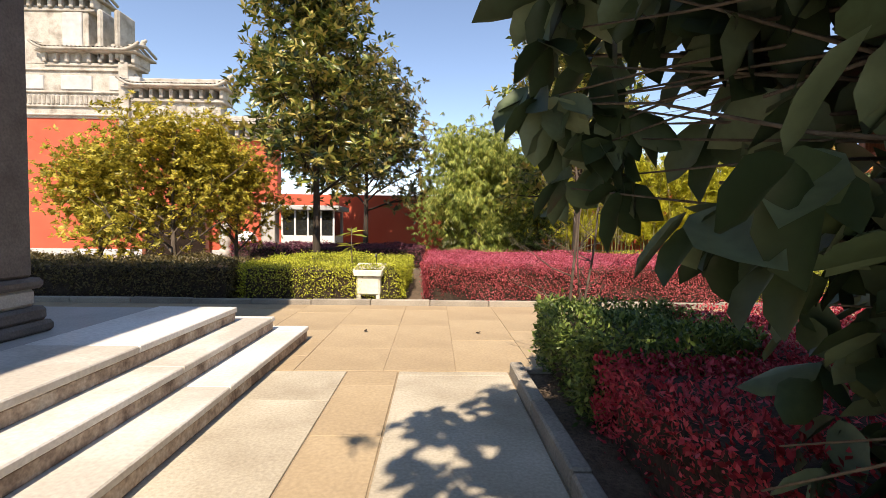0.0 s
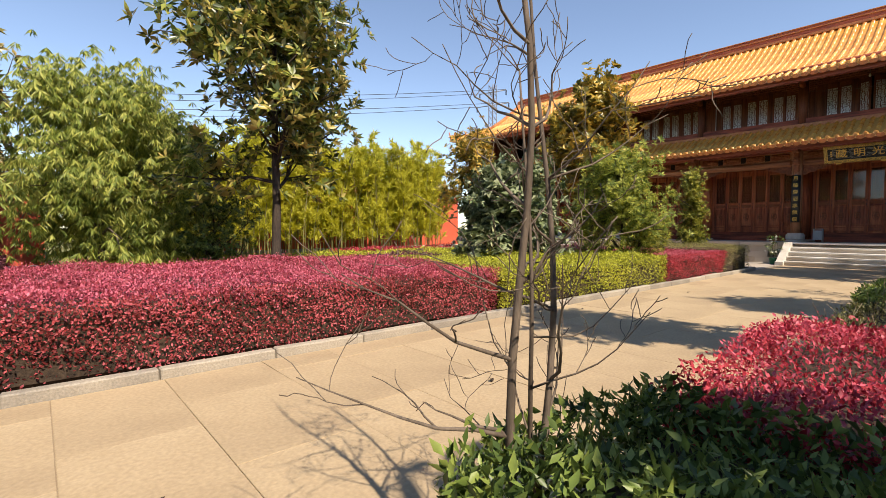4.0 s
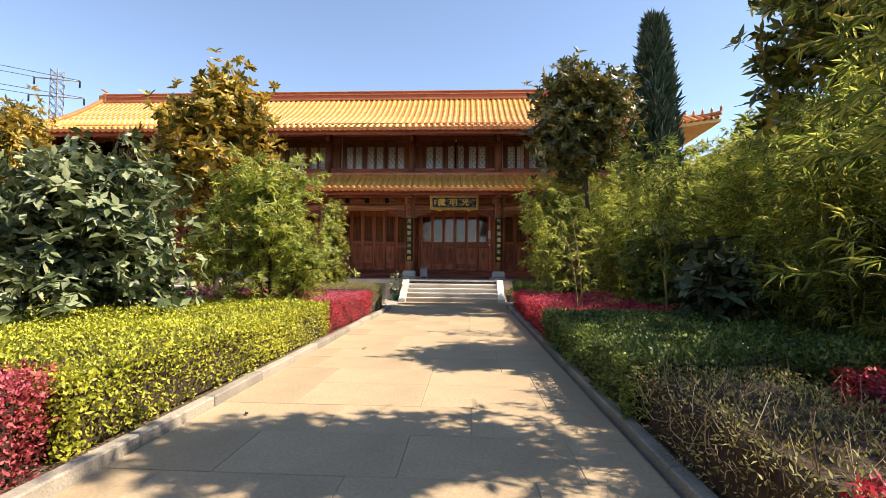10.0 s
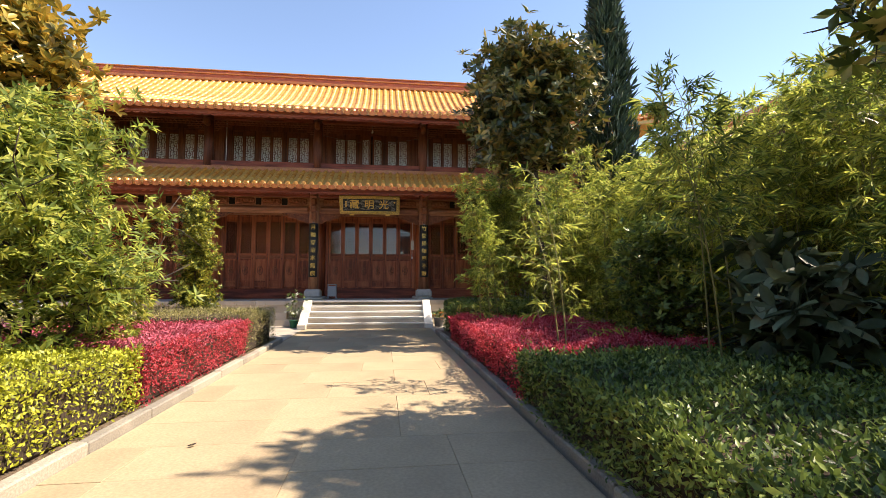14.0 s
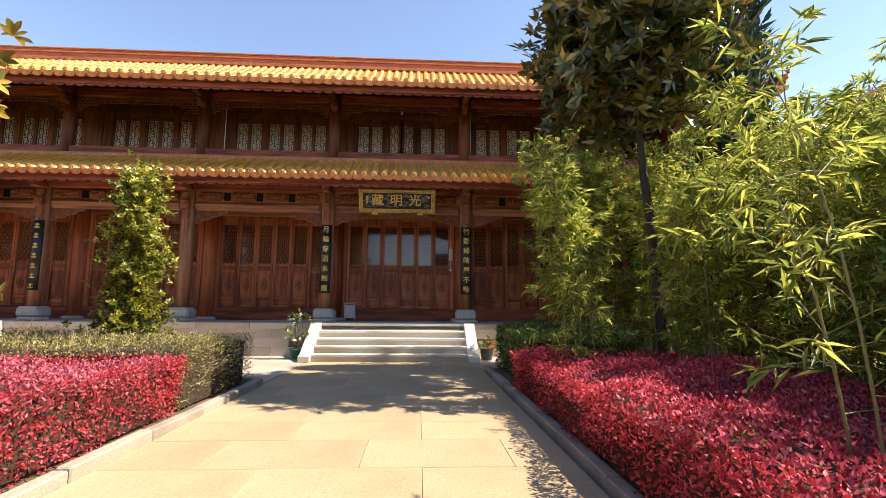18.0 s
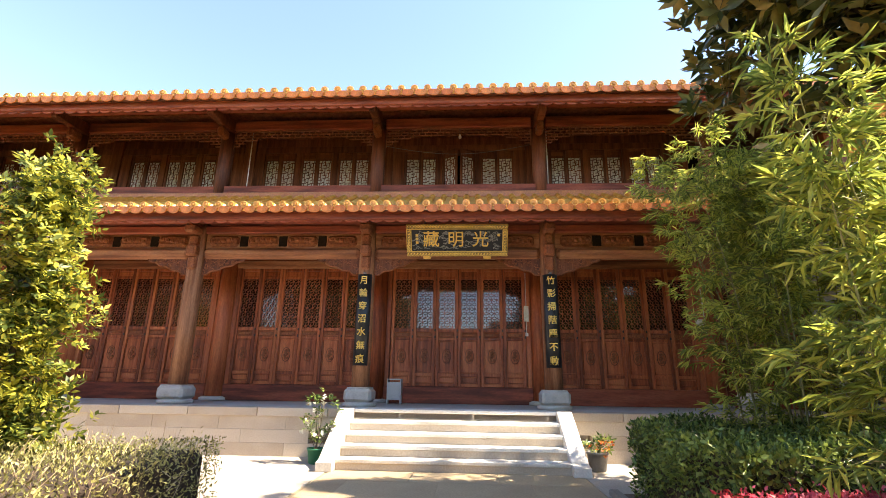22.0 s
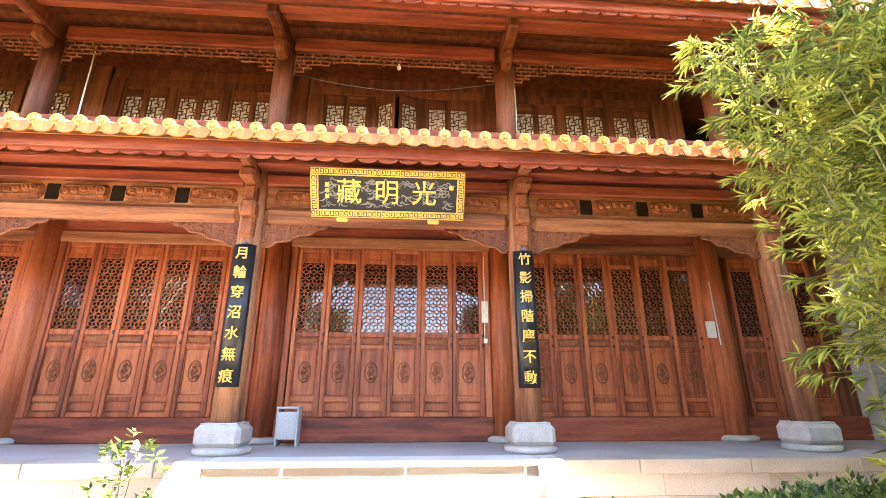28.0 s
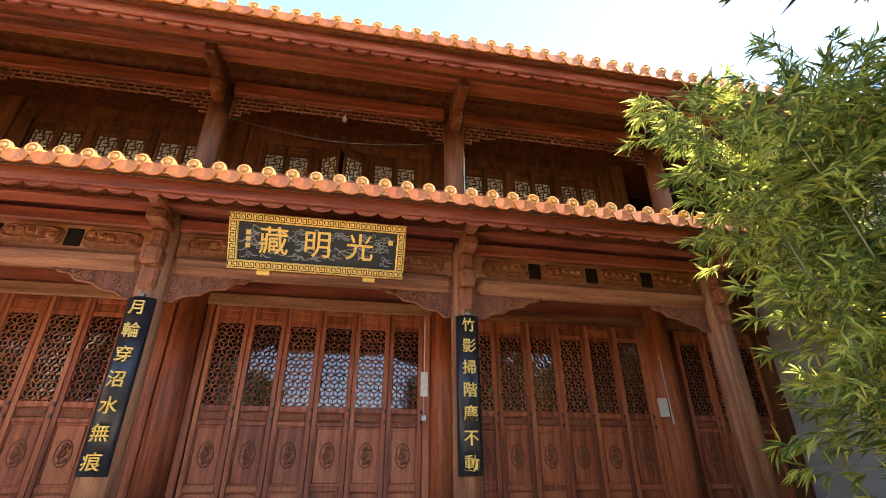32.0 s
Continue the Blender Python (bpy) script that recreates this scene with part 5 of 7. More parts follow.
def door_leaf():
    """A tall lattice door leaf: stiles, rails, fretwork, carved panels."""
    d = tagged(empty("door_leaf", 0, 0, 0), "tall red-brown timber lattice door leaf with carved lower panels", "door", "lattice doors")
    top, bot = 3.62, 1.10
    bm = bmesh.new()
    for y in (0.0, LW - 0.068):
        bm = bmesh.new()
        box_into(bm, 0, y + 0.004, bot, 0.06, y + 0.064, top, 0.006)
        part("stile", bm, "wood", d)
    rails = [(bot, 1.16), (1.31, 1.37), (2.06, 2.11), (2.23, 2.30), (3.38, 3.44), (3.56, top)]
    for z0, z1 in rails:
        bm = bmesh.new()
        box_into(bm, 0.004, 0.064, z0, 0.056, LW - 0.068, z1, 0.005)
        part("rail", bm, "wood", d)
    for nm, z0, z1 in (("bottom_panel", 1.16, 1.31), ("lower_panel", 1.37, 2.06), ("carved_panel", 2.11, 2.23), ("top_panel", 3.44, 3.56)):
        bm = bmesh.new()
        box_into(bm, 0.030, 0.06, z0 - 0.005, 0.05, LW - 0.064, z1 + 0.005)
        box_into(bm, 0.018, 0.09, z0 + 0.025, 0.035, LW - 0.094, z1 - 0.025, 0.006)
        part(nm, bm, "carve" if nm == "carved_panel" else "wood", d)
    for z0, z1 in ((1.40, 2.03), (1.18, 1.29), (2.13, 2.21)):
        rim = [((0.02, ya, za), 0.007) for ya, za in ((0.082, z0), (LW - 0.086, z0), (LW - 0.086, z1), (0.082, z1), (0.082, z0))]
        part("panel_mould", tube_mesh("panel_mould", [rim], 5), "wood", d)
    for z in (2.10, 2.24):
        bm = bmesh.new()
        box_into(bm, -0.006, 0.0, z, 0.0, 0.03, z + 0.05, 0.002)
        part("hinge", bm, "black", d, "small black iron hinge")
    # raised oval medallion with a carved boss
    ring = []
    for k in range(25):
        a = 2 * math.pi * k / 24
        ring.append(((0.014, LW / 2 + 0.088 * math.cos(a), 1.72 + 0.145 * math.sin(a)), 0.009))
    part("medallion_rim", tube_mesh("medallion_rim", [ring], 5), "wood_dark", d)
    bm = bmesh.new()
    rg = random.Random(3)
    for k in range(16):
        bmesh.ops.create_icosphere(bm, subdivisions=1, radius=rg.uniform(0.02, 0.035), matrix=pose(0.018, LW / 2 + rg.uniform(-0.045, 0.045), 1.72 + rg.uniform(-0.10, 0.10)))
    part("medallion", bm, "carve", d)
    segs = [((a + 0.064, b + 2.30), (c + 0.064, e + 2.30)) for (a, b), (c, e) in star_lattice(LW - 0.132, 1.08)]
    lat = part("lattice", bars_mesh("lattice", segs, 0.011, 0.02), "wood", d)
    lat.location.x = 0.016
    bm = bmesh.new()
    box_into(bm, 0.046, 0.06, 2.29, 0.052, LW - 0.064, 3.40)
    part("pane", bm, "glass", d)
    return d


leaf0 = door_leaf()
first = True
for a, b in zip(COLS, COLS[1:]):
    lo = (a + b) / 2 - 3 * LW
    for k in range(6):
        m = pose(DX, lo + k * LW, 0, 0, 0, 0)
        if first:
            leaf0.matrix_world = m
            first = False
        else:
            copy_thing(leaf0, m)


for k in range(3):
    copy_thing(leaf0, pose(DX, COLS[0] - 0.31 - (k + 1) * LW, 0))
for k in range(2):
    copy_thing(leaf0, pose(DX, COLS[-1] + 0.25 + k * LW, 0))


def strip(name, x0, z0, x1, z1, material, label, cat, ya, yb, bevel=0.01):
    ob = tagged(part(name, box(x0, ya, z0, x1, yb, z1, bevel), material), label, cat, kind="structure")
    return ob


for a, b in ((-0.7, COLS[0]), (COLS[-1], 23.99)):
    strip("door_sill", DX - 0.03, PZ, DX + 0.06, 1.095, "beam", "", "", a + 0.19, b - 0.19)
    strip("door_head", DX - 0.02, 3.625, DX + 0.06, 3.80, "log", "", "", a + 0.19, b - 0.19)
for a, b in zip(COLS, COLS[1:]):
    strip("door_sill", DX - 0.03, PZ, DX + 0.16, 1.095, "beam", "", "", a + 0.19, b - 0.19)
    strip("door_head", DX - 0.02, 3.625, DX + 0.12, 3.80, "log", "", "", a + 0.18, b - 0.18)
    strip("transom_board", DX + 0.02, 3.80, DX + 0.08, 4.43, "beam", "", "", a + 0.18, b - 0.18)
    for y in (a + 0.2, b - 0.2 - 0.1):
        strip("door_jamb", DX - 0.02, 1.09, DX + 0.1, 3.63, "wood", "", "", y, y + 0.10 if y < b - 1 else y + 0.1)
    # porch lintel, pierced frieze and upper beams
    strip("porch_beam", FX - 0.11, 3.50, FX + 0.11, 3.735, "log", "", "", a + 0.14, b - 0.14, 0.075)
    strip("porch_beam_upper", FX - 0.10, 4.02, FX + 0.09, 4.18, "beam", "", "", a + 0.14, b - 0.14, 0.02)
    strip("frieze_back", FX - 0.02, 3.72, FX + 0.06, 4.02, "log", "", "", a + 0.14, b - 0.14, 0)
    fr = tagged(empty("frieze_moulding", FX - 0.32, (a + b) / 2, 4.2), "carved timber frieze under the porch eave", "frieze", "porch friezes")
    hl = (b - a) / 2
    for k, (x, z0, z1, mt) in enumerate([(-0.02, 0.0, 0.05, "beam"), (0.02, 0.05, 0.16, "carve"), (-0.04, 0.16, 0.20, "beam"), (-0.12, 0.20, 0.24, "wood_dark")]):
        bm = bmesh.new()
        box_into(bm, x, -hl, z0, x + 0.2, hl, z1, 0.008)
        part("moulding" if mt != "carve" else "carved_band", bm, mt, fr)


def medallion_blocks():
    fz = tagged(empty("frieze_blocks", FX, 0, 3.72), "row of carved timber medallion blocks between porch beams", "frieze", "medallion friezes")
    n, L = 4, COLS[1] - COLS[0] - 0.3
    for k in range(n):
        c = (k - (n - 1) / 2) * L / n
        bm = bmesh.new()
        box_into(bm, -0.075, c - 0.31, 0.03, 0.05, c + 0.31, 0.27, 0.06)
        for q in np.linspace(-0.2, 0.2, 5):
            bmesh.ops.create_icosphere(bm, subdivisions=1, radius=0.055, matrix=pose(-0.06, c + q, 0.15 + 0.03 * math.sin(9 * q + k)))
        blk = part("carved_block", bm, "carve", fz)
        ring = [((-0.078, c + 0.27 * math.copysign(abs(math.cos(t)) ** 0.5, math.cos(t)), 0.15 + 0.07 * math.copysign(abs(math.sin(t)) ** 0.5, math.sin(t))), 0.011) for t in np.linspace(0, 2 * np.pi, 33)]
        part("rim", tube_mesh("rim", [ring], 4), "carve", blk)
        if k < n - 1:
            # a near-black box paints the shade between neighbouring blocks
            bm = bmesh.new()
            box_into(bm, -0.03, c + 0.312, 0.04, 0.0, c + L / n - 0.312, 0.26, 0.012)
            part("dark_notch", bm, "dark", fz, "dark box painting the shade of the gap between carved blocks")
    return fz


mb0 = medallion_blocks()
mb0.matrix_world = pose(FX, (COLS[0] + COLS[1]) / 2, 3.72)
for a, b in zip(COLS[1:], COLS[2:]):
    copy_thing(mb0, pose(FX, (a + b) / 2, 3.72))


def spandrel():
    """A fretted bracket: tapering scrolls between column and lintel."""
    sp = tagged(empty("carved_spandrel", 0, 0, 0), "fretted carved timber spandrel under the porch beam", "bracket", "carved spandrels")
    rg = np.random.default_rng(5)
    lines = []
    edge = [(0.0, 0.0), (0.88, 0.0), (0.80, -0.07), (0.68, -0.09), (0.60, -0.16), (0.44, -0.18), (0.34, -0.25), (0.18, -0.27), (0.10, -0.34), (0.0, -0.34), (0.0, 0.0)]
    lines.append([((0, y, z), 0.02) for y, z in edge])
    for _ in range(34):
        y = rg.uniform(0.04, 0.72)
        zmin = -0.32 + 0.33 * y
        z = rg.uniform(zmin, -0.03)
        r = rg.uniform(0.03, 0.055)
        a0 = rg.uniform(0, 6)
        lines.append([((rg.uniform(-0.01, 0.01), y + r * (1 - 0.1 * k) * math.cos(a0 + 0.7 * k), z + r * (1 - 0.1 * k) * math.sin(a0 + 0.7 * k)), 0.011) for k in range(8)])
    part("scrollwork", tube_mesh("scrollwork", lines, 5), "carve", sp)
    bm = bmesh.new()
    vs = [bm.verts.new((-0.005, y * 0.98, z * 0.97)) for y, z in edge[:-1]]
    bm.faces.new(vs)
    r = bmesh.ops.extrude_face_region(bm, geom=list(bm.faces))
    for v in [g for g in r["geom"] if isinstance(g, bmesh.types.BMVert)]:
        v.co.x += 0.01
    part("backing", bm, "wood_dark", sp)
    return sp


sp0 = spandrel()
first = True
for i, y in enumerate(COLS):
    for s in (1, -1):
        if (i == 0 and s < 0) or (i == len(COLS) - 1 and s > 0):
            continue
        m = Matrix.Translation((FX - 0.02, y + s * 0.15, 3.53)) @ Matrix.Rotation(0 if s > 0 else math.pi, 4, "Z")
        if first:
            sp0.matrix_world = m
            first = False
        else:
            copy_thing(sp0, m)


# ---- roofs ----
def curve_profile(x0, z0, x1, z1, sag, n):
    return [(x0 + (x1 - x0) * s, z0 + (z1 - z0) * s - sag * math.sin(math.pi * s)) for s in (i / n for i in range(n + 1))]


def tiled_slope(name, label, prof, ya, yb, pitch, r, lift=None):
    """A slope of pan tiles with a row of round cover tiles, end discs and drip tiles."""
    roof = tagged(empty(name, prof[0][0], (ya + yb) / 2, prof[0][1]), label, "roof")
    ox, oz, mid = prof[0][0], prof[0][1], (ya + yb) / 2
    bm = bmesh.new()
    grid = [[bm.verts.new((x - ox, y - mid, z - oz)) for x, z in prof] for y in (ya, yb)]
    low = [[bm.verts.new((x - ox, y - mid, z - oz - 0.07)) for x, z in prof] for y in (ya, yb)]
    for i in range(len(prof) - 1):
        bm.faces.new((grid[0][i], grid[0][i + 1], grid[1][i + 1], grid[1][i]))
        bm.faces.new((low[0][i], low[1][i], low[1][i + 1], low[0][i + 1]))
    bm.faces.new((grid[0][0], grid[1][0], low[1][0], low[0][0]))
    bmesh.ops.recalc_face_normals(bm, faces=bm.faces)
    part("pan_tiles", bm, "tile", roof)
    V, F, C, sides = [], [], [], 7
    n = len(prof) - 1
    for i in range(n):
        # each cover tile overlaps the one below with a small lip
        for e, rr in ((0.0, r * 1.06), (1.0, r * 0.97)):
            x, z = prof[i][0] * (1 - e) + prof[i + 1][0] * e, prof[i][1] * (1 - e) + prof[i + 1][1] * e
            for k in range(sides):
                a = math.pi * k / (sides - 1)
                V.append((x - ox, rr * math.cos(a), z - oz + 0.012 + rr * math.sin(a)))
        b = i * 2 * sides
        for k in range(sides - 1):
            F += [b + k, b + k + 1, b + sides + k + 1, b + sides + k]
            C.append(4)
        F += [b + k for k in range(sides)][::-1]
        C.append(sides)
    cover = np_mesh("cover_tile", np.array(V), F, C)
    cover.materials.append(M["tile"])
    sl = math.atan2(prof[1][1] - prof[0][1], prof[1][0] - prof[0][0])
    bm = bmesh.new()
    bmesh.ops.create_cone(bm, cap_ends=True, segments=14, radius1=r * 1.12, radius2=r * 1.12, depth=0.03, matrix=pose(-0.012, 0, 0.012 + r * 0.55, 0, 90))
    bmesh.ops.create_cone(bm, cap_ends=True, segments=10, radius1=r * 0.45, radius2=r * 0.3, depth=0.02, matrix=pose(-0.034, 0, 0.012 + r * 0.55, 0, -90))
    disc = bpy.data.meshes.new("end_tile")
    ring = [((-0.03, r * 0.85 * math.cos(a), 0.012 + r * 0.55 + r * 0.85 * math.sin(a)), r * 0.10) for a in np.linspace(0, 2 * np.pi, 13)]
    bm.to_mesh(disc)
    bm.free()
    rim = tube_mesh("rim_tmp", [ring], 4)
    bm = bmesh.new()
    bm.from_mesh(disc)
    bm.from_mesh(rim)
    bm.to_mesh(disc)
    bm.free()
    disc.materials.append(M["tile"])
    bm = bmesh.new()
    w = pitch / 2
    pts = [(-w * 0.95, 0.02)] + [(w * 0.95 * math.cos(a), -0.115 * math.sin(a) ** 0.7 * (1.0 if abs(math.cos(a)) < 0.75 else 0.75)) for a in np.linspace(math.pi, 0, 9)[1:-1]] + [(w * 0.95, 0.02)]
    fr = [bm.verts.new((-0.028, y, z + 0.0)) for y, z in pts]
    bk = [bm.verts.new((-0.008, y, z + 0.0)) for y, z in pts]
    bm.faces.new(fr), bm.faces.new(bk[::-1])
    for i in range(len(pts)):
        j = (i + 1) % len(pts)
        bm.faces.new((fr[i], bk[i], bk[j], fr[j]))
    bmesh.ops.recalc_face_normals(bm, faces=bm.faces)
    drip = bpy.data.meshes.new("drip_tile")
    bm.to_mesh(drip)
    bm.free()
    drip.materials.append(M["drip"])
    k = int((yb - ya) / pitch)
    for i in range(k + 1):
        y = ya + (yb - ya - k * pitch) / 2 + i * pitch - mid
        up = 0.0 if lift is None else lift(y + mid)
        for nm, me, dy in (("cover_tile", cover, 0), ("end_tile", disc, 0), ("drip_tile", drip, pitch / 2)):
            if nm == "drip_tile" and i == k:
                continue
            ob = new(nm, me)
            ob.parent = roof
            ob.location = (0, y + dy, up)
    return roof


LOW = curve_profile(20.6, 4.19, 22.05, 4.95, 0.03, 5)
tiled_slope("lower_roof", "lower yellow glazed tile roof over the porch", LOW, Y0 - 0.35, Y1 + 0.1, 0.235, 0.062)
UPP = curve_profile(20.52, 6.47, 25.2, 9.2, 0.28, 14)
tiled_slope("upper_roof", "upper yellow glazed tile roof with orange ridge", UPP, Y0 - 0.5, Y1 - 0.1, 0.245, 0.064)
bm = bmesh.new()
v = [bm.verts.new(p) for p in ((25.2, Y0 - 1.6, 9.15), (25.2, Y1, 9.15), (30.2, Y1 + 1.6, 6.4), (30.2, Y0 - 1.6, 6.4))]
bm.faces.new(v)
r = bmesh.ops.extrude_face_region(bm, geom=list(bm.faces))
for q in [g for g in r["geom"] if isinstance(g, bmesh.types.BMVert)]:
    q.co.z -= 0.12
tagged(part("roof_back", bm, "tile"), kind="structure")

# soffits, rafters and eave boards
for nm, prof, x1, dz in (("eave_lower", LOW, 22.0, 0.08), ("eave_upper", UPP, 22.3, 0.09)):
    bm = bmesh.new()
    x0, z0 = prof[0]
    zz = np.interp(x1, [p[0] for p in prof], [p[1] for p in prof])
    for (xa, za), (xb, zb) in ((((x0 + 0.03), z0 - dz), (x1, zz - dz)),):
        vs = [bm.verts.new(p) for p in ((xa, Y0 - 0.3, za), (xa, Y1, za), (xb, Y1, zb), (xb, Y0 - 0.3, zb))]
        bm.faces.new(vs)
    r = bmesh.ops.extrude_face_region(bm, geom=list(bm.faces))
    for q in [g for g in r["geom"] if isinstance(g, bmesh.types.BMVert)]:
        q.co.z += 0.02
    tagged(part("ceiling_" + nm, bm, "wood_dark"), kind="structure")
    fascia = tagged(part("fascia_" + nm, box(x0 + 0.13, Y0 - 0.3, z0 - 0.19, x0 + 0.17, Y1, z0 - 0.05, 0.008), "beam"), kind="structure")
    bm = bmesh.new()
    y, w = Y0 - 0.2, 0.24
    while y < Y1 - 0.1:
        pts = [(y, z0 - 0.13)] + [(y + w / 2 - w / 2 * math.cos(q), z0 - 0.17 - 0.065 * math.sin(q)) for q in np.linspace(0.2, math.pi - 0.2, 7)] + [(y + w, z0 - 0.13)]
        fa = [bm.verts.new((x0 + 0.174, a, c)) for a, c in pts]
        fb = [bm.verts.new((x0 + 0.20, a, c)) for a, c in pts]
        bm.faces.new(fa), bm.faces.new(fb[::-1])
        for i in range(len(pts)):
            j = (i + 1) % len(pts)
            bm.faces.new((fa[i], fb[i], fb[j], fa[j]))
        y += w
    bmesh.ops.recalc_face_normals(bm, faces=bm.faces)
    tagged(part("trim_" + nm, bm, "beam"), "scalloped timber boards under the eave", "eave board", kind="structure")
    for q in ((0.3, 0.62) if nm == "eave_upper" else (0.45,)):
        xx = x0 + (x1 - x0) * q
        zz2 = z0 + (zz - z0) * q - dz
        tagged(part("purlin_" + nm, box(xx - 0.06, Y0 - 0.2, zz2 - 0.09, xx + 0.06, Y1 - 0.1, zz2 + 0.01, 0.02), "beam"), kind="structure")

# upper storey: sill band, columns, beams, fretwork, windows
tagged(part("sill_band", box(22.0, Y0 + 0.2, 4.92, 22.1, Y1 - 0.3, 5.06, 0.012), "ridge"), kind="structure")
tagged(part("balcony_board", box(22.1, Y0 + 0.2, 4.86, 22.14, Y1 - 0.3, 5.25, 0.005), "beam"), kind="structure")


def upper_column(y):
    c = tagged(empty("upper_column", UX, y, 4.86), "dark timber upper-storey column with a projecting beam end", "column", "upper columns")
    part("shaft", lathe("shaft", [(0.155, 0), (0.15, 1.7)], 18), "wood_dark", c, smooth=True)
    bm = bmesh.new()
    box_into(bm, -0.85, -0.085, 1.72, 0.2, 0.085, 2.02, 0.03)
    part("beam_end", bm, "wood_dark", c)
    bm = bmesh.new()
    box_into(bm, -0.42, -0.075, 1.48, 0.2, 0.075, 1.72, 0.05)
    part("carved_bracket", bm, "carve", c)
    return c


uc0 = upper_column(COLS[0])
for y in COLS[1:]:
    copy_thing(uc0, pose(UX, y, 4.86))


def hanging_fret(L):
    f = tagged(empty("hanging_fretwork", 0, 0, 0), "fine timber hanging fretwork under the upper beam", "fretwork", "upper fretwork")
    segs, ch = [], 0.072
    n = 24
    cw = L / n
    for j in range(n):
        end = min(j, n - 1 - j)
        rows = 5 if end == 0 else 4 if end == 1 else 3 if end < 4 else 2
        for r in range(rows):
            x, z = j * cw, -r * ch
            segs.append(((x, z - ch), (x + cw, z - ch)))
            off = 0.5 * cw if r % 2 else 0.0
            segs.append(((x + off, z), (x + off, z - ch)))
        if rows == 2 and j % 3 == 1:
            segs.append(((x + cw * 0.5, -2 * ch), (x + cw * 0.5, -2.5 * ch)))
    segs += [((0, 0), (L, 0)), ((L, 0), (L, -0.42)), ((0, 0), (0, -0.42))]
    part("fretwork", bars_mesh("fretwork", [((a - L / 2, b), (c - L / 2, d)) for (a, b), (c, d) in segs], 0.019, 0.028), "fret", f)
    return f


def upper_window(w, h):
    """A window leaf with square fretwork over a pale pane."""
    u = tagged(empty("lattice_window", 0, 0, 0), "upper-storey lattice window leaf, pale behind square fretwork", "window", "upper windows")
    bm = bmesh.new()
    for y in (0, w - 0.05):
        bm = bmesh.new()
        box_into(bm, 0, y, 0, 0.05, y + 0.05, h, 0.005)
        part("stile", bm, "wood_dark", u)
    for z0, z1 in ((0, 0.06), (0.30, 0.34), (h - 0.2, h - 0.15), (h - 0.05, h)):
        bm = bmesh.new()
        box_into(bm, 0.003, 0.05, z0, 0.047, w - 0.05, z1, 0.004)
        part("rail", bm, "wood_dark", u)
    for nm, z0, z1 in (("lower_panel", 0.06, 0.30), ("top_panel", h - 0.15, h - 0.05)):
        bm = bmesh.new()
        box_into(bm, 0.02, 0.05, z0, 0.04, w - 0.05, z1)
        part(nm, bm, "wood_dark", u)
    segs = [((a + 0.05, b + 0.34), (c + 0.05, d + 0.34)) for (a, b), (c, d) in step_lattice(w - 0.1, h - 0.54, 3, 8)]
    part("lattice", bars_mesh("lattice", segs, 0.012, 0.02), "wood_dark", u).location.x = 0.012
    bm = bmesh.new()
    box_into(bm, 0.036, 0.045, 0.33, 0.042, w - 0.045, h - 0.19)
    part("pane", bm, "pale_glass", u)
    return u


hf0 = uw0 = None
for bi, (a, b) in enumerate(zip(COLS, COLS[1:])):
    strip("upper_beam", UX - 0.08, 6.62, UX + 0.08, 6.86, "beam", "", "", a + 0.15, b - 0.15, 0.02)
    strip("eave_purlin", 21.35, 6.72, 21.55, 6.92, "beam", "", "", a + 0.02, b - 0.02, 0.05)
    if hf0 is None:
        hf0 = hanging_fret(b - a - 0.32)
        hf0.matrix_world = pose(UX - 0.02, (a + b) / 2, 6.61)
    else:
        copy_thing(hf0, pose(UX - 0.02, (a + b) / 2, 6.61))
    strip("window_sill", WX - 0.04, 4.86, WX + 0.12, 5.02, "wood_dark", "", "", a + 0.16, b - 0.16)
    strip("window_head", WX - 0.03, 6.64, WX + 0.12, 6.80, "wood_dark", "", "", a + 0.16, b - 0.16)
    strip("upper_transom", WX + 0.02, 6.80, WX + 0.1, 7.03, "wood_dark", "", "", a + 0.02, b - 0.02, 0)
    strip("window_post", WX - 0.06, 4.86, WX + 0.14, 7.0, "wood_dark", "", "", a - 0.14, a + 0.14)
    w = 0.395
    for k in range(6):
        y = a + 0.43 + (k // 2) * 0.925 + (k % 2) * 0.40
        if uw0 is None:
            uw0 = upper_window(w, 1.62)
            uw0.matrix_world = pose(WX, y, 5.02)
        elif bi == 1 and k in (2, 3):
            # the pair of leaves left ajar
            copy_thing(uw0, pose(WX, y if k == 2 else y + w, 5.02, 0, 0, 0) @ (Matrix.Rotation(radians(28), 4, "Z") if k == 2 else Matrix.Rotation(radians(-28), 4, "Z") @ Matrix.Translation((0, -w, 0))))
        else:
            copy_thing(uw0, pose(WX, y, 5.02))
    for ya, yb in ((a + 0.142, a + 0.427), (a + 1.228, a + 1.352), (a + 2.153, a + 2.277), (a + 3.078, b - 0.142)):
        strip("window_mullion", WX - 0.03, 5.02, WX + 0.08, 6.64, "wood_dark", "", "", ya, yb, 0.006)

# ridge and hips
ridge = tagged(empty("main_ridge", 25.2, (Y0 + Y1) / 2, 9.15), "long orange-red glazed roof ridge with mouldings", "ridge")
hl = (Y1 - Y0) / 2 - 0.1
for x, z0, z1, mt in ((0.17, 0.0, 0.1, "ridge"), (0.11, 0.1, 0.26, "ridge_red"), (0.14, 0.26, 0.31, "ridge"), (0.10, 0.31, 0.40, "ridge_red"), (0.13, 0.40, 0.45, "ridge")):
    bm = bmesh.new()
    box_into(bm, -x, -hl, z0, x, hl, z1, 0.012)
    part("ridge_course", bm, mt, ridge)
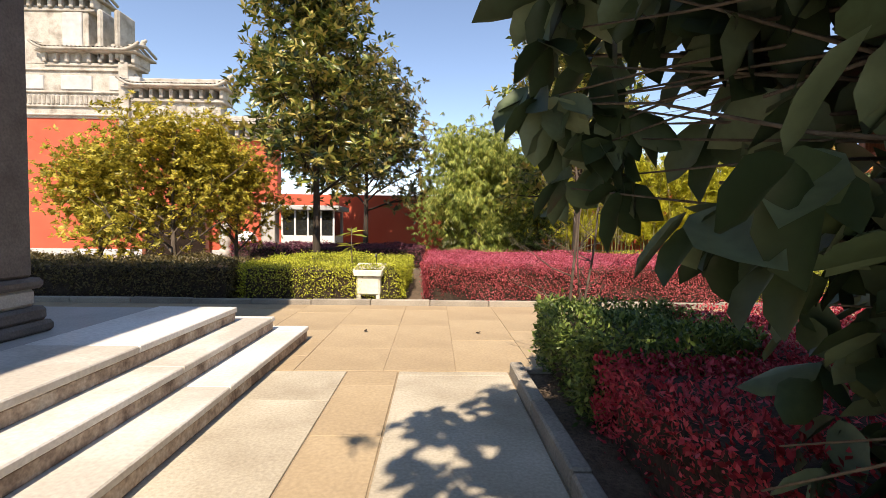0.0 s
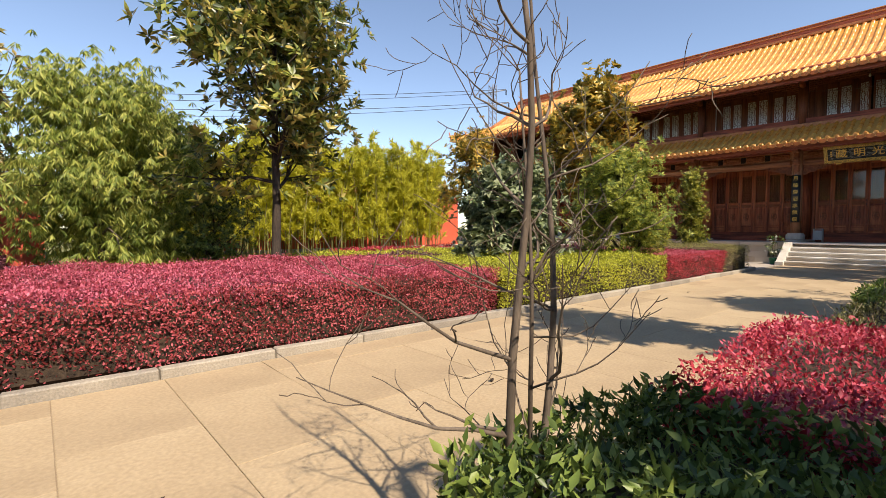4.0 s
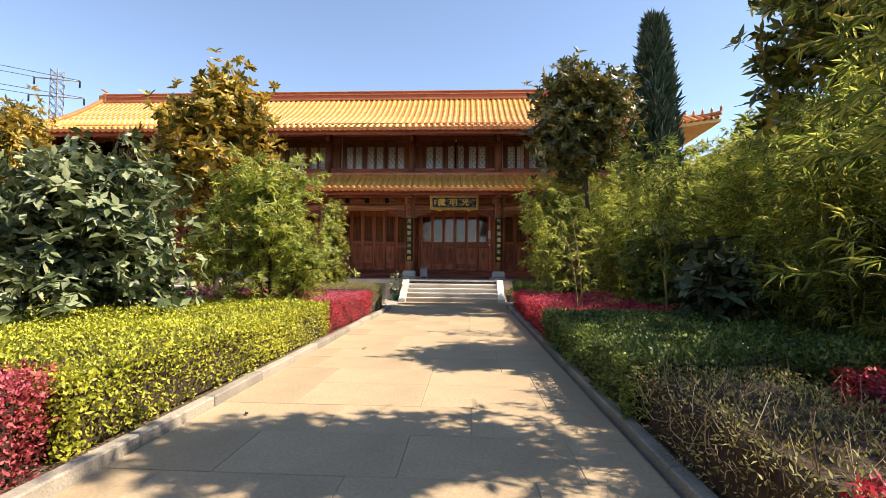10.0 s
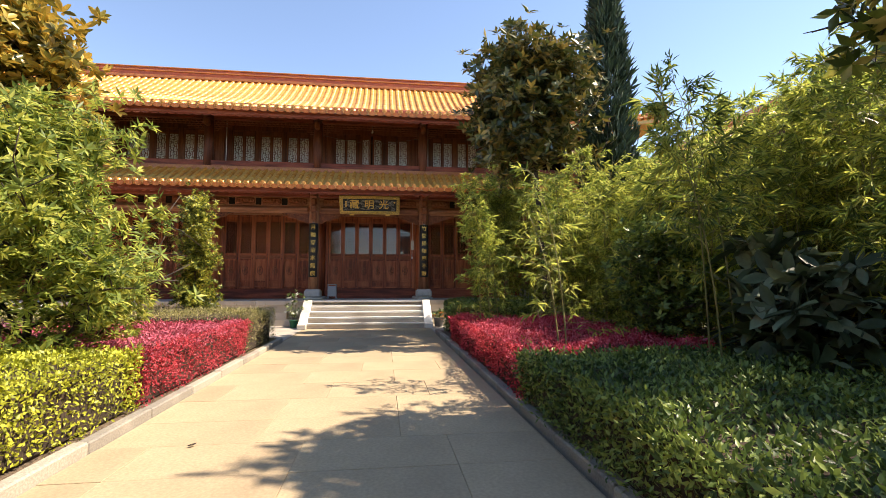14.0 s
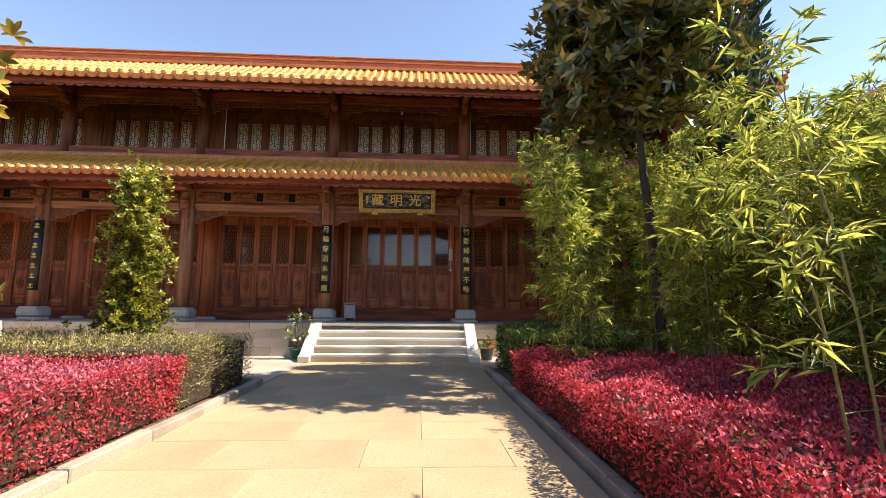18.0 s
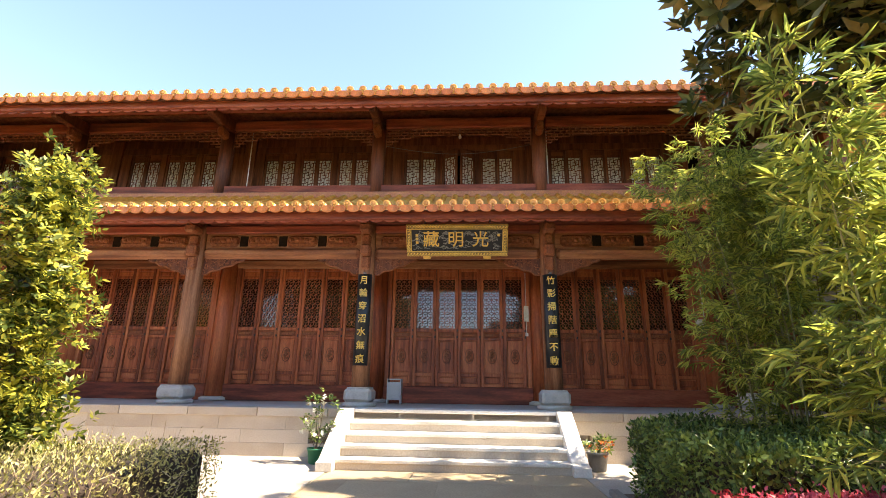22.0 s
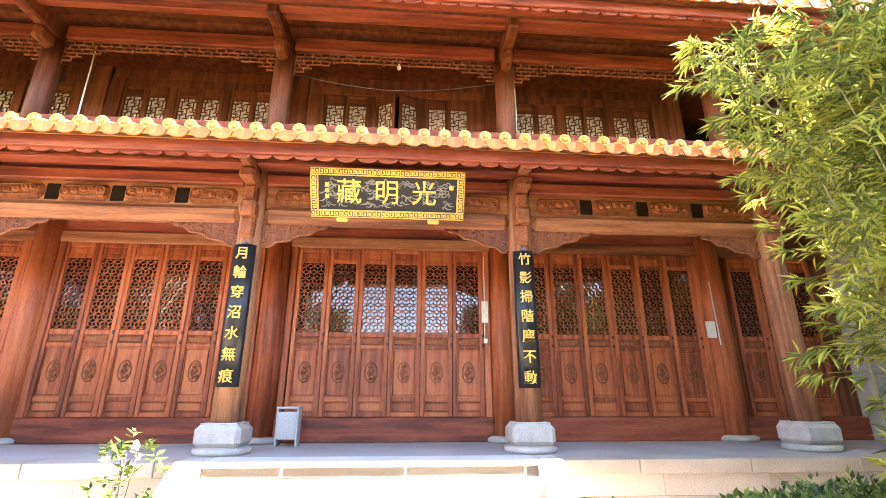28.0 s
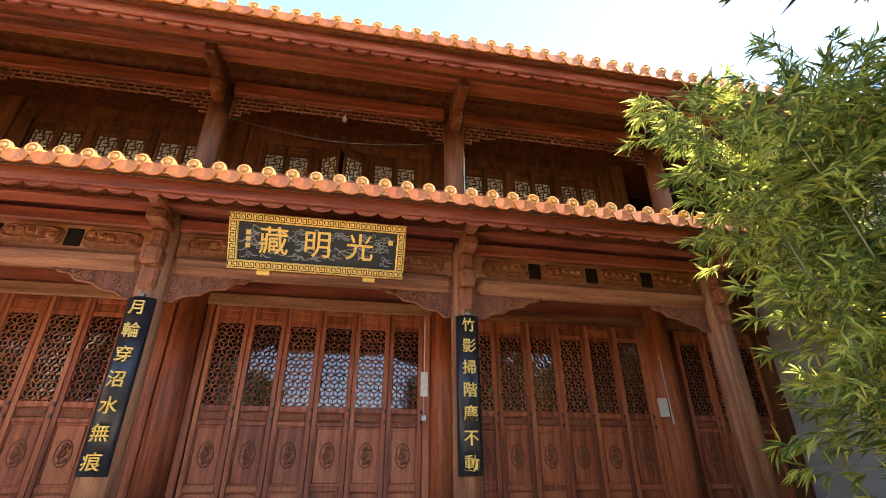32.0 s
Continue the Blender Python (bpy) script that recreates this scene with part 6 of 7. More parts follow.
for s in (-1, 1):
    o = tagged(empty("ridge_finial", 25.2, (Y0 + Y1) / 2 + s * hl, 9.15), "orange glazed curled dragon finial at the ridge end", "finial")
    bm = bmesh.new()
    box_into(bm, -0.14, -0.22, 0, 0.14, 0.22, 0.42, 0.06)
    part("body", bm, "ridge", o)
    part("curl", tube_mesh("curl", [[((0, s * 0.05 - s * 0.18 * math.sin(k * 0.5), 0.36 + 0.05 * k), 0.10 - 0.010 * k) for k in range(9)]], 7), "ridge", o)
    # descending ridge, hip and upturned corner
    pts = [(x, z + 0.10) for x, z in UPP[::-1]]
    yy = (Y0 + Y1) / 2 + s * (hl + 0.05)
    h = tagged(empty("hip_ridge", 25.2, yy, 9.1), "orange glazed hip ridge curving down to the eave corner", "ridge")
    line = []
    for i, (x, z) in enumerate(pts):
        t = i / (len(pts) - 1)
        if t <= 0.62:
            line.append(((x - 25.2, 0, z - 9.1), 0.12))
    x, z = line[-1][0][0], line[-1][0][2]
    part("descending_ridge", tube_mesh("descending_ridge", [line], 8), "ridge", h)
    tip = (20.35 - 25.2, s * 1.55, 6.78 - 9.1)
    hip = [((x + (tip[0] - x) * q, tip[1] * q, z + (tip[2] - z) * q - 0.10 * math.sin(math.pi * q) + 0.10 * q ** 4), 0.11 - 0.03 * q) for q in np.linspace(0, 1, 9)]
    part("hip", tube_mesh("hip", [hip], 8), "ridge", h)
    for q in range(3, 9):
        p = hip[q][0] if q < 9 else hip[8][0]
        part("figure", tube_mesh("figure", [[((p[0], p[1], p[2] + 0.08), 0.045), ((p[0], p[1], p[2] + 0.17), 0.05), ((p[0] - 0.03, p[1], p[2] + 0.26), 0.02)]], 6), "ridge", h)
    # side skirt of the roof beyond the gable
    bm = bmesh.new()
    X0, Z0 = 20.45, 6.52
    a = [bm.verts.new(p) for p in ((25.2 + x, yy, 9.1 + z - 0.06), (20.52, yy, 6.47), (20.35, yy + s * 1.55, 6.66), (25.2, yy + s * 1.6, 6.5), (25.2, yy, 8.0))]
    bm.faces.new((a[0], a[1], a[2])), bm.faces.new((a[0], a[2], a[3])), bm.faces.new((a[0], a[3], a[4]))
    r = bmesh.ops.extrude_face_region(bm, geom=list(bm.faces))
    for q in [g for g in r["geom"] if isinstance(g, bmesh.types.BMVert)]:
        q.co.z -= 0.1
    bmesh.ops.recalc_face_normals(bm, faces=bm.faces)
    for v in bm.verts:
        v.co -= Vector((25.2, yy, 9.1))
    part("skirt", bm, "tile", h)
    rows = []
    for k in range(7):
        q = (k + 0.5) / 7
        e = Vector((20.52 - 0.17 * q, yy + s * 1.55 * q, 6.50 + 0.19 * q * q))
        tpt = Vector((25.2 + x, yy, 9.1 + z)).lerp(Vector((20.35, yy + s * 1.55, 6.7)), q)
        rows.append([((e.x - 25.2, e.y - yy, e.z - 9.1 + 0.05), 0.062), ((tpt.x - 25.2, e.y - yy, tpt.z - 9.1 + 0.02), 0.062)])
    part("cover_tiles", tube_mesh("cover_tiles", rows, 8), "tile", h)
    bm = bmesh.new()
    vs = [bm.verts.new(p) for p in ((25.2, yy - s * 0.05, 7.6), (22.3, yy - s * 0.05, 7.2), (25.2, yy - s * 0.05, 9.1))]
    bm.faces.new(vs)
    r = bmesh.ops.extrude_face_region(bm, geom=list(bm.faces))
    for q in [g for g in r["geom"] if isinstance(g, bmesh.types.BMVert)]:
        q.co.y -= s * 0.1
    tagged(part("wall_gable", bm, "ridge_red"), kind="structure")


# ---- writing boards ----
def text_mesh(body, size, depth=0.006):
    cu = bpy.data.curves.new("writing", "FONT")
    cu.body, cu.size, cu.extrude, cu.align_x, cu.align_y = body, size, depth, "CENTER", "CENTER"
    cu.offset = size * 0.006
    tmp = bpy.data.objects.new("writing_tmp", cu)
    scene.collection.objects.link(tmp)
    dg = bpy.context.evaluated_depsgraph_get()
    dg.update()
    me = bpy.data.meshes.new_from_object(tmp.evaluated_get(dg))
    bpy.data.objects.remove(tmp)
    return me


FACE = Matrix.Rotation(radians(-90), 4, "Z") @ Matrix.Rotation(radians(90), 4, "X")   # text that faces -x


def plaque(y, w, h, chars, label, lean=30, x=20.98, z=3.98):
    """A gilt-framed signboard, leaning forward from the lintel."""
    p = tagged(empty("name_plaque", x, y, z), label, "signboard")
    p.matrix_world = Matrix.Translation((x, y, z)) @ Matrix.Rotation(radians(-lean), 4, "Y")
    bm = bmesh.new()
    box_into(bm, 0.0, -w / 2 + 0.08, -h + 0.08, 0.03, w / 2 - 0.08, -0.08)
    part("board", bm, "black", p, "black lacquered board")
    for k, (ya, yb, za, zb) in enumerate(((-w / 2, w / 2, -0.095, 0), (-w / 2, w / 2, -h, -h + 0.095), (-w / 2, -w / 2 + 0.095, -h + 0.094, -0.094), (w / 2 - 0.095, w / 2, -h + 0.094, -0.094))):
        bm = bmesh.new()
        box_into(bm, -0.03, ya, za, 0.04, yb, zb, 0.008)
        fr = part("frame", bm, "gold", p, "gilt frame with key pattern")
        segs = []
        horiz = yb - ya > zb - za
        L = (yb - ya) if horiz else (zb - za)
        n = int(L / 0.055)
        for i in range(n):
            s = i * L / n + 0.008
            u = [((s, 0.02), (s, 0.075)), ((s, 0.075), (s + 0.038, 0.075)), ((s + 0.038, 0.075), (s + 0.038, 0.04)), ((s + 0.038, 0.04), (s + 0.02, 0.04)), ((s, 0.02), (s + 0.05, 0.02))]
            segs += [((ya + a, za + b), (ya + c, za + d)) if horiz else ((ya + b, za + a), (ya + d, za + c)) for (a, b), (c, d) in u]
        key = part("key_pattern", bars_mesh("key_pattern", segs, 0.008, 0.004), "black", fr)
        key.location.x = -0.0335
    n = len(chars)
    for i, c in enumerate(chars):
        t = part("character", text_mesh(c, h * 0.52), "gold", p, "gilt carved character")
        yy = (i - (n - 1) / 2) * (w - 0.5) / n
        t.matrix_local = Matrix.Translation((-0.006, -yy + 0.02, -h / 2)) @ FACE
    rg, curls = random.Random(8), []
    for _ in range(90):
        yy, zz = rg.uniform(-w / 2 + 0.15, w / 2 - 0.15), rg.uniform(-h + 0.14, -0.14)
        d, r0 = rg.choice((-1, 1)), rg.uniform(0.018, 0.032)
        curl = [((-0.002, yy + d * r0 * (1 - 0.11 * k) * math.cos(0.8 * k), zz + r0 * (1 - 0.11 * k) * math.sin(0.8 * k)), 0.007) for k in range(7)]
        curls.append([((-0.002, yy + d * (r0 + 0.07), zz - 0.01), 0.004), ((-0.002, yy + d * (r0 + 0.03), zz - 0.014), 0.007)] + curl)
    relief = part("cloud_relief", tube_mesh("cloud_relief", curls, 4), "cloud", p, "dull silver cloud relief")
    relief["kind"] = "stuff"
    inv = p.matrix_world.inverted()
    for s in (-0.62, 0.62):
        part("hanger", tube_mesh("hanger", [[(tuple(inv @ Vector((x + 0.02, y + s, z - 0.03))), 0.012), (tuple(inv @ Vector((21.55, y + s, z + 0.27))), 0.012)]], 6), "steel", p, "iron hanger rod")
    for s in (w / 2 - 0.19, -w / 2 + 0.17):
        bm = bmesh.new()
        for k in range(3 if s > 0 else 1):
            box_into(bm, -0.008, s - 0.03, -h * 0.3 - k * 0.07 - 0.05, 0.0, s + 0.02, -h * 0.3 - k * 0.07, 0.003)
        part("small_inscription", bm, "gold", p)
    for s in (-0.3, 0.3):
        bm = bmesh.new()
        box_into(bm, -0.03, s * w - 0.07, -h - 0.055, 0.10, s * w + 0.07, -h - 0.003, 0.012)
        part("support_block", bm, "gold", p, "small gilt support block")
    return p


plaque(6.88, 1.86, 0.60, "藏明光", "black and gold plaque with three gilt characters")
plaque(17.3, 1.86, 0.60, "", "black and gold plaque with worn gilt lettering")


def couplet(y, chars, label):
    """A curved lacquered board that hugs its column."""
    c = tagged(empty("couplet_board", FX, y, 1.47), label, "signboard", "couplet boards")
    R, H, k = 0.19, 1.70, 9
    V, F, C = [], [], []
    ang = np.linspace(-0.80, 0.80, k)
    for r in (R, R - 0.022):
        for z in (0, H):
            V += [(-r * math.cos(a), r * math.sin(a), z) for a in ang]
    for i in range(k - 1):
        F += [i, i + 1, k + i + 1, k + i, 2 * k + i, 3 * k + i, 3 * k + i + 1, 2 * k + i + 1, k + i, k + i + 1, 3 * k + i + 1, 3 * k + i, i, 2 * k + i, 2 * k + i + 1, i + 1]
        C += [4] * 4
    F += [0, k, 3 * k, 2 * k, k - 1, 3 * k - 1, 4 * k - 1, 2 * k - 1]
    C += [4, 4]
    part("board", np_mesh("board", np.array(V), F, C), "black", c)
    n = len(chars)
    for i, ch in enumerate(chars):
        t = part("character", text_mesh(ch, 0.165, 0.012), "gold", c, "gilt carved character")
        t.matrix_local = Matrix.Translation((-R - 0.012, 0, H - 0.13 - i * (H - 0.24) / (n - 1))) @ FACE
    if not n:
        bm = bmesh.new()
        for i in range(7):
            z = H - 0.13 - i * (H - 0.24) / 6
            box_into(bm, -R - 0.006, -0.06, z - 0.06, -R + 0.01, 0.06, z - 0.03, 0.004)
            box_into(bm, -R - 0.006, -0.05, z + 0.01, -R + 0.01, 0.05, z + 0.04, 0.004)
            box_into(bm, -R - 0.006, -0.015, z - 0.07, -R + 0.01, 0.015, z + 0.06, 0.004)
        part("writing", bm, "gold", c)
    bm = bmesh.new()
    box_into(bm, -R - 0.012, -0.025, H + 0.005, -R + 0.06, 0.025, H + 0.035, 0.005)
    part("hanger", bm, "steel", c)
    return c


couplet(8.65, "月輪穿沼水無痕", "tall black couplet board with seven gilt characters")
couplet(5.14, "竹影掃階塵不動", "tall black couplet board with seven gilt characters")
couplet(15.58, "", "tall black couplet board with dim gilt writing")
couplet(19.05, "", "tall black couplet board with dim gilt writing")


# ---- west side: temple platform, wall, gateway ----
temple = tagged(empty("temple_platform", -3.6, 0.0, 0.0), "white stone temple platform with three worn marble steps", "platform")
for i, (x, ye, z) in enumerate(((-0.68, 6.28, 0.15), (-1.0, 6.10, 0.29), (-1.3, 5.85, 0.43))):
    bm = bmesh.new()
    box_into(bm, -2.0 if i < 2 else -12, -8, z - 0.145, x + 3.6 - 0.015, ye - 0.015, z - 0.05, 0.01)
    part("riser", bm, "riser", temple, "stained brown and white stone riser")
    k, y = 0, -8.0
    while y < ye - 0.05:
        e = min(y + 1.75, ye)
        bm = bmesh.new()
        box_into(bm, -2.0 if i < 2 else 1.5, y, z - 0.05, x + 3.6, e - 0.006, z + (0.003 if i == 2 else 0), 0.008)
        part("tread", bm, "marble", temple, "sunlit white marble tread")
        y = e
bm = bmesh.new()
box_into(bm, -12, -8, -0.05, 1.5, 5.8, 0.428, 0.01)
part("platform_floor", bm, "platform", temple)


def pillar(x, y):
    p = tagged(empty("stone_pillar", x, y, 0.43), "dark grey temple pillar on a carved stone base", "pillar")
    for w, z0, z1, mt, nm in ((0.30, 0, 0.09, "grey", "base_course"), (0.27, 0.09, 0.20, "grey", "base_course"), (0.22, 0.20, 0.34, "carved", "lotus_band"), (0.26, 0.34, 0.42, "grey", "base_cap"), (0.21, 0.42, 4.6, "grey", "shaft")):
        bm = bmesh.new()
        box_into(bm, -w, -w, z0, w, w, z1, 0.025)
        part(nm, bm, mt, p)
    return p


pillar(-2.57, 4.45)
pillar(-2.57, 0.6)
eave = tagged(part("temple_eave", box(-14, -9, 4.9, -2.15, 5.0, 5.5, 0.05), "grey"), kind="structure")
tagged(part("temple_wall", box(-6.6, -8.5, 0.43, -6.2, 4.4, 4.95), "grey"), kind="structure")


def red_wall(name, x0, y0, x1, y1, h, cap=True):
    L, a = math.hypot(x1 - x0, y1 - y0), math.atan2(y1 - y0, x1 - x0)
    w = tagged(empty(name, x0, y0, 0, math.degrees(a)), "red plastered boundary wall with an orange tile cap", "wall", kind="structure")
    bm = bmesh.new()
    box_into(bm, 0, -0.15, -0.1, L, 0.15, h)
    part("plaster", bm, "red_wall", w)
    bm = bmesh.new()
    box_into(bm, 0, -0.18, -0.1, L, 0.18, 0.25, 0.01)
    part("plinth", bm, "pier", w)
    if cap:
        bm = bmesh.new()
        box_into(bm, 0, -0.26, h, L, 0.26, h + 0.07, 0.01)
        part("cap", bm, "ridge", w)
        rows = [[((s, -0.30, h + 0.08), 0.05), ((s, 0, h + 0.22), 0.05), ((s, 0.30, h + 0.08), 0.05)] for s in np.arange(0.1, L, 0.2)]
        part("cap_tiles", tube_mesh("cap_tiles", rows, 6), "tile", w)
    return w


red_wall("wall_red", -60, 20.6, 0.9, 20.6, 2.6, cap=False)
red_wall("wall_red_return", 0.9, 20.6, 0.9, 34, 2.6, cap=False)
red_wall("wall_red_east", 6.0, 25.3, 20.3, 25.3, 3.3)

# the doorway and white painted opening in the red wall
gate = tagged(empty("wall_gateway", -9.6, 20.4, 0), "gateway in the red wall, its opening a box painted shade-dark", "gateway")
# the doorway's shade, painted as a dark box on the wall
bm = bmesh.new()
box_into(bm, -1.4, -0.14, 0, 1.0, 0.02, 1.9)
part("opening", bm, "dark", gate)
for x in (-1.55, 1.0):
    bm = bmesh.new()
    box_into(bm, x, -0.2, 0, x + 0.15, 0.02, 2.0, 0.01)
    part("jamb", bm, "wood_dark", gate)


def ticket_booth():
    b = tagged(empty("ticket_booth", -3.8, 18.6, 0), "small white booth with aluminium windows and a flat roof", "booth")
    bm = bmesh.new()
    box_into(bm, -0.95, -0.8, 0, 0.95, 0.8, 0.95, 0.01)
    part("wall_panel", bm, "white", b)
    bm = bmesh.new()
    box_into(bm, -0.9, -0.74, 0.95, 0.9, 0.74, 1.85)
    part("glazing", bm, "glass", b)
    for x in np.linspace(-0.92, 0.92, 5):
        bm = bmesh.new()
        box_into(bm, x - 0.03, -0.8, 0.95, x + 0.03, -0.73, 1.85, 0.005)
        part("mullion", bm, "white", b)
    for y in (-0.76, 0.76):
        bm = bmesh.new()
        box_into(bm, 0.88, y - 0.03, 0.95, 0.95, y + 0.03, 1.85)
        part("mullion", bm, "white", b)
    bm = bmesh.new()
    box_into(bm, -1.15, -1.05, 1.85, 1.15, 1.0, 2.02, 0.02)
    part("roof", bm, "pier", b)
    bm = bmesh.new()
    box_into(bm, -1.6, -1.0, 0, -1.1, -0.5, 2.1, 0.02)
    part("side_pier", bm, "carved", b)
    return b


ticket_booth()


# the tall white stone gateway, tier over tier
def stone_gateway(ox, oy):
    g = tagged(empty("stone_gateway", ox, oy, 1.2), "tall white carved stone memorial gateway with stepped tile roofs", "gateway")

    def block(nm, x0, x1, z0, z1, d=0.6, mt="gate", bevel=0.04):
        bm = bmesh.new()
        box_into(bm, x0, -d, z0, x1, d, z1, bevel)
        return part(nm, bm, mt, g)

    def roof(x0, x1, z, depth=1.25):
        block("cornice", x0 + 0.5, x1 - 0.5, z - 0.35, z - 0.12, 0.8)
        k = int((x1 - x0) / 0.75)
        for i in range(k):
            x = x0 + 0.6 + i * (x1 - x0 - 1.2) / max(1, k - 1)
            block("bracket", x - 0.14, x + 0.14, z - 0.12, z + 0.55, 0.95, bevel=0.05)
        block("eave", x0 + 0.15, x1 - 0.15, z + 0.55, z + 0.72, depth, bevel=0.05)
        lines = []
        for x in np.arange(x0 + 0.2, x1 - 0.1, 0.3):
            up = 0.45 * max(0, 1 - min(x - x0, x1 - x) / 1.1) ** 2
            lines.append([((x, -depth - 0.15, z + 0.75 + up), 0.11), ((x, 0, z + 1.25 + up * 0.6), 0.11), ((x, depth + 0.15, z + 0.75 + up), 0.11)])
        part("roof_tiles", tube_mesh("roof_tiles", lines, 7), "gate", g)
        edge = [((x, -depth - 0.1, z + 0.68 + 0.45 * max(0, 1 - min(x - x0, x1 - x) / 1.1) ** 2), 0.10) for x in np.linspace(x0 - 0.1, x1 + 0.1, 25)]
        part("eave_edge", tube_mesh("eave_edge", [edge], 6), "gate", g)
        block("roof_ridge", x0 + 0.5, x1 - 0.5, z + 1.22, z + 1.5, 0.14)
        for x, s in ((x0 + 0.5, -1), (x1 - 0.5, 1)):
            part("ridge_beast", tube_mesh("ridge_beast", [[((x, 0, z + 1.3), 0.2), ((x + s * 0.1, 0, z + 1.7), 0.18), ((x + s * 0.35, 0, z + 1.85), 0.08)]], 7), "gate", g)

    # right wing, middle wing, centre
    block("wing_wall", -3.2, 3.4, -1.3, 7.0, 0.5, "red_wall", 0.01)
    block("wing_frieze", -3.2, 3.4, 7.0, 9.0, 0.55)
    roof(-3.4, 4.2, 9.2)
    roof(2.6, 8.2, 6.6)
    block("low_wall", 3.4, 7.4, -1.3, 6.3, 0.45, "red_wall", 0.01)
    block("tall_wall", -12, -3.2, -1.3, 7.6, 0.6, "red_wall", 0.01)
    block("tall_frieze", -12, -3.2, 7.6, 11.4, 0.7)
    for x in (-11.2, -7.8, -4.4):
        block("panel", x, x + 2.2, 9.6, 10.6, 0.78, "pier")
    for z in (7.75, 8.35, 9.35, 10.9):
        block("moulding", -12, -3.1, z, z + 0.14, 0.84)
        block("moulding", -3.2, 3.4, z - 0.65, z - 0.53, 0.66) if z < 9 else None
    rg = random.Random(9)
    for k in range(26):
        x = -11.8 + k * 0.33
        block("relief_boss", x, x + 0.24, 8.5 + rg.uniform(0, 0.06), 9.25, 0.80 + rg.uniform(0, 0.06), bevel=0.09)
    for k in range(9):
        x = -3.0 + k * 0.7
        block("relief_boss", x, x + 0.5, 8.05, 8.75, 0.62, bevel=0.12)
    for x in (-5.1, -3.9):
        block("round_column", x, x + 0.4, 11.7, 15.2, 0.95, bevel=0.12)
    block("pilaster", -3.7, -3.0, -1.3, 11.6, 0.85)
    roof(-9.4, -2.0, 11.6)
    block("top_wall", -16, -5.8, 11.4, 15.5, 0.7)
    block("top_panel", -7.6, -6.2, 12.6, 15.0, 0.8, "pier")
    roof(-17, -4.8, 15.4)
    roof(-18, -6.6, 18.0)
    return g


stone_gateway(-18.2, 36.0)

# ---- loose things ----
def wash_basin(x, y):
    s = tagged(empty("wash_basin", x, y, 0.035, -6), "dirty white plastic wash basin on legs beside the lime hedge", "basin")
    for sx in (-1, 1):
        for sy in (-1, 1):
            bm = bmesh.new()
            box_into(bm, sx * 0.165 - 0.035, sy * 0.10 - 0.03, 0.0, sx * 0.165 + 0.035, sy * 0.10 + 0.03, 0.13, 0.015)
            part("leg", bm, "plastic", s)
    bm = bmesh.new()
    box_into(bm, -0.205, -0.145, 0.10, 0.205, 0.145, 0.43, 0.03)
    part("skirt", bm, "plastic", s)
    for nm, x0, y0, x1, y1, z1 in (("front_wall", -0.23, -0.19, 0.23, -0.165, 0.53), ("back_wall", -0.23, 0.15, 0.23, 0.175, 0.62), ("side_wall", -0.235, -0.166, -0.21, 0.151, 0.57), ("side_wall", 0.21, -0.166, 0.235, 0.151, 0.57)):
        bm = bmesh.new()
        vs = box_into(bm, x0, y0, 0.425, x1, y1, z1, 0.008)
        for v in vs:
            if v.co.z > 0.45:
                v.co.x *= 1.08
                if nm == "side_wall":
                    v.co.z += 0.2 * (v.co.y + 0.0)
        part(nm, bm, "plastic", s)
    bm = bmesh.new()
    box_into(bm, -0.215, -0.17, 0.43, 0.215, 0.155, 0.445)
    part("bowl_floor", bm, "plastic", s)
    part("tap", tube_mesh("tap", [[((0.08, 0.16, 0.45), 0.012), ((0.08, 0.16, 0.74), 0.012), ((0.08, 0.10, 0.78), 0.012), ((0.08, 0.05, 0.74), 0.010)]], 7), "steel", s, "thin metal tap")
    return s


wash_basin(-0.36, 8.93)


def parasol_table(x, y):
    """A small round table with a pale dome over it, and a red stool."""
    t = tagged(empty("garden_table", x, y, -0.02), "small white round garden table before the red wall", "table")
    part("tabletop", lathe("tabletop", [(0.42, 0.70), (0.45, 0.71), (0.45, 0.735), (0.42, 0.745)], 20), "white", t)
    for k in range(3):
        a = k * 2.094
        part("leg", tube_mesh("leg", [[((0.1 * math.cos(a), 0.1 * math.sin(a), 0.7), 0.018), ((0.34 * math.cos(a), 0.34 * math.sin(a), 0.0), 0.018)]], 6), "steel", t)
    u = tagged(empty("food_cover", x, y, 0.725), "pale domed food cover on the garden table", "cover")
    part("dome", lathe("dome", [(0.40, 0.0), (0.38, 0.10), (0.30, 0.22), (0.16, 0.31), (0.02, 0.345)], 20), "white", u, smooth=True)
    s = tagged(empty("plastic_stool", x + 0.6, y - 0.3, -0.02), "small red plastic stool beside the table", "stool")
    bm = bmesh.new()
    box_into(bm, -0.16, -0.16, 0.40, 0.16, 0.16, 0.44, 0.015)
    part("seat", bm, "red_wall", s)
    for sx in (-1, 1):
        for sy in (-1, 1):
            bm = bmesh.new()
            box_into(bm, sx * 0.14 - 0.02, sy * 0.14 - 0.02, 0, sx * 0.14 + 0.02, sy * 0.14 + 0.02, 0.41, 0.006)
            part("leg", bm, "red_wall", s)


parasol_table(-6.6, 19.4)
drum = tagged(empty("drum_stone", -9.75 + 2.0, 20.1, 0), "white carved drum stone beside the gateway", "stone ornament")
part("body", lathe("body", [(0.2, 0.0), (0.22, 0.3), (0.14, 0.42), (0.24, 0.55), (0.24, 0.85), (0.15, 1.0), (0.2, 1.15), (0.12, 1.35), (0.03, 1.42)], 14), "carved", drum, smooth=True)


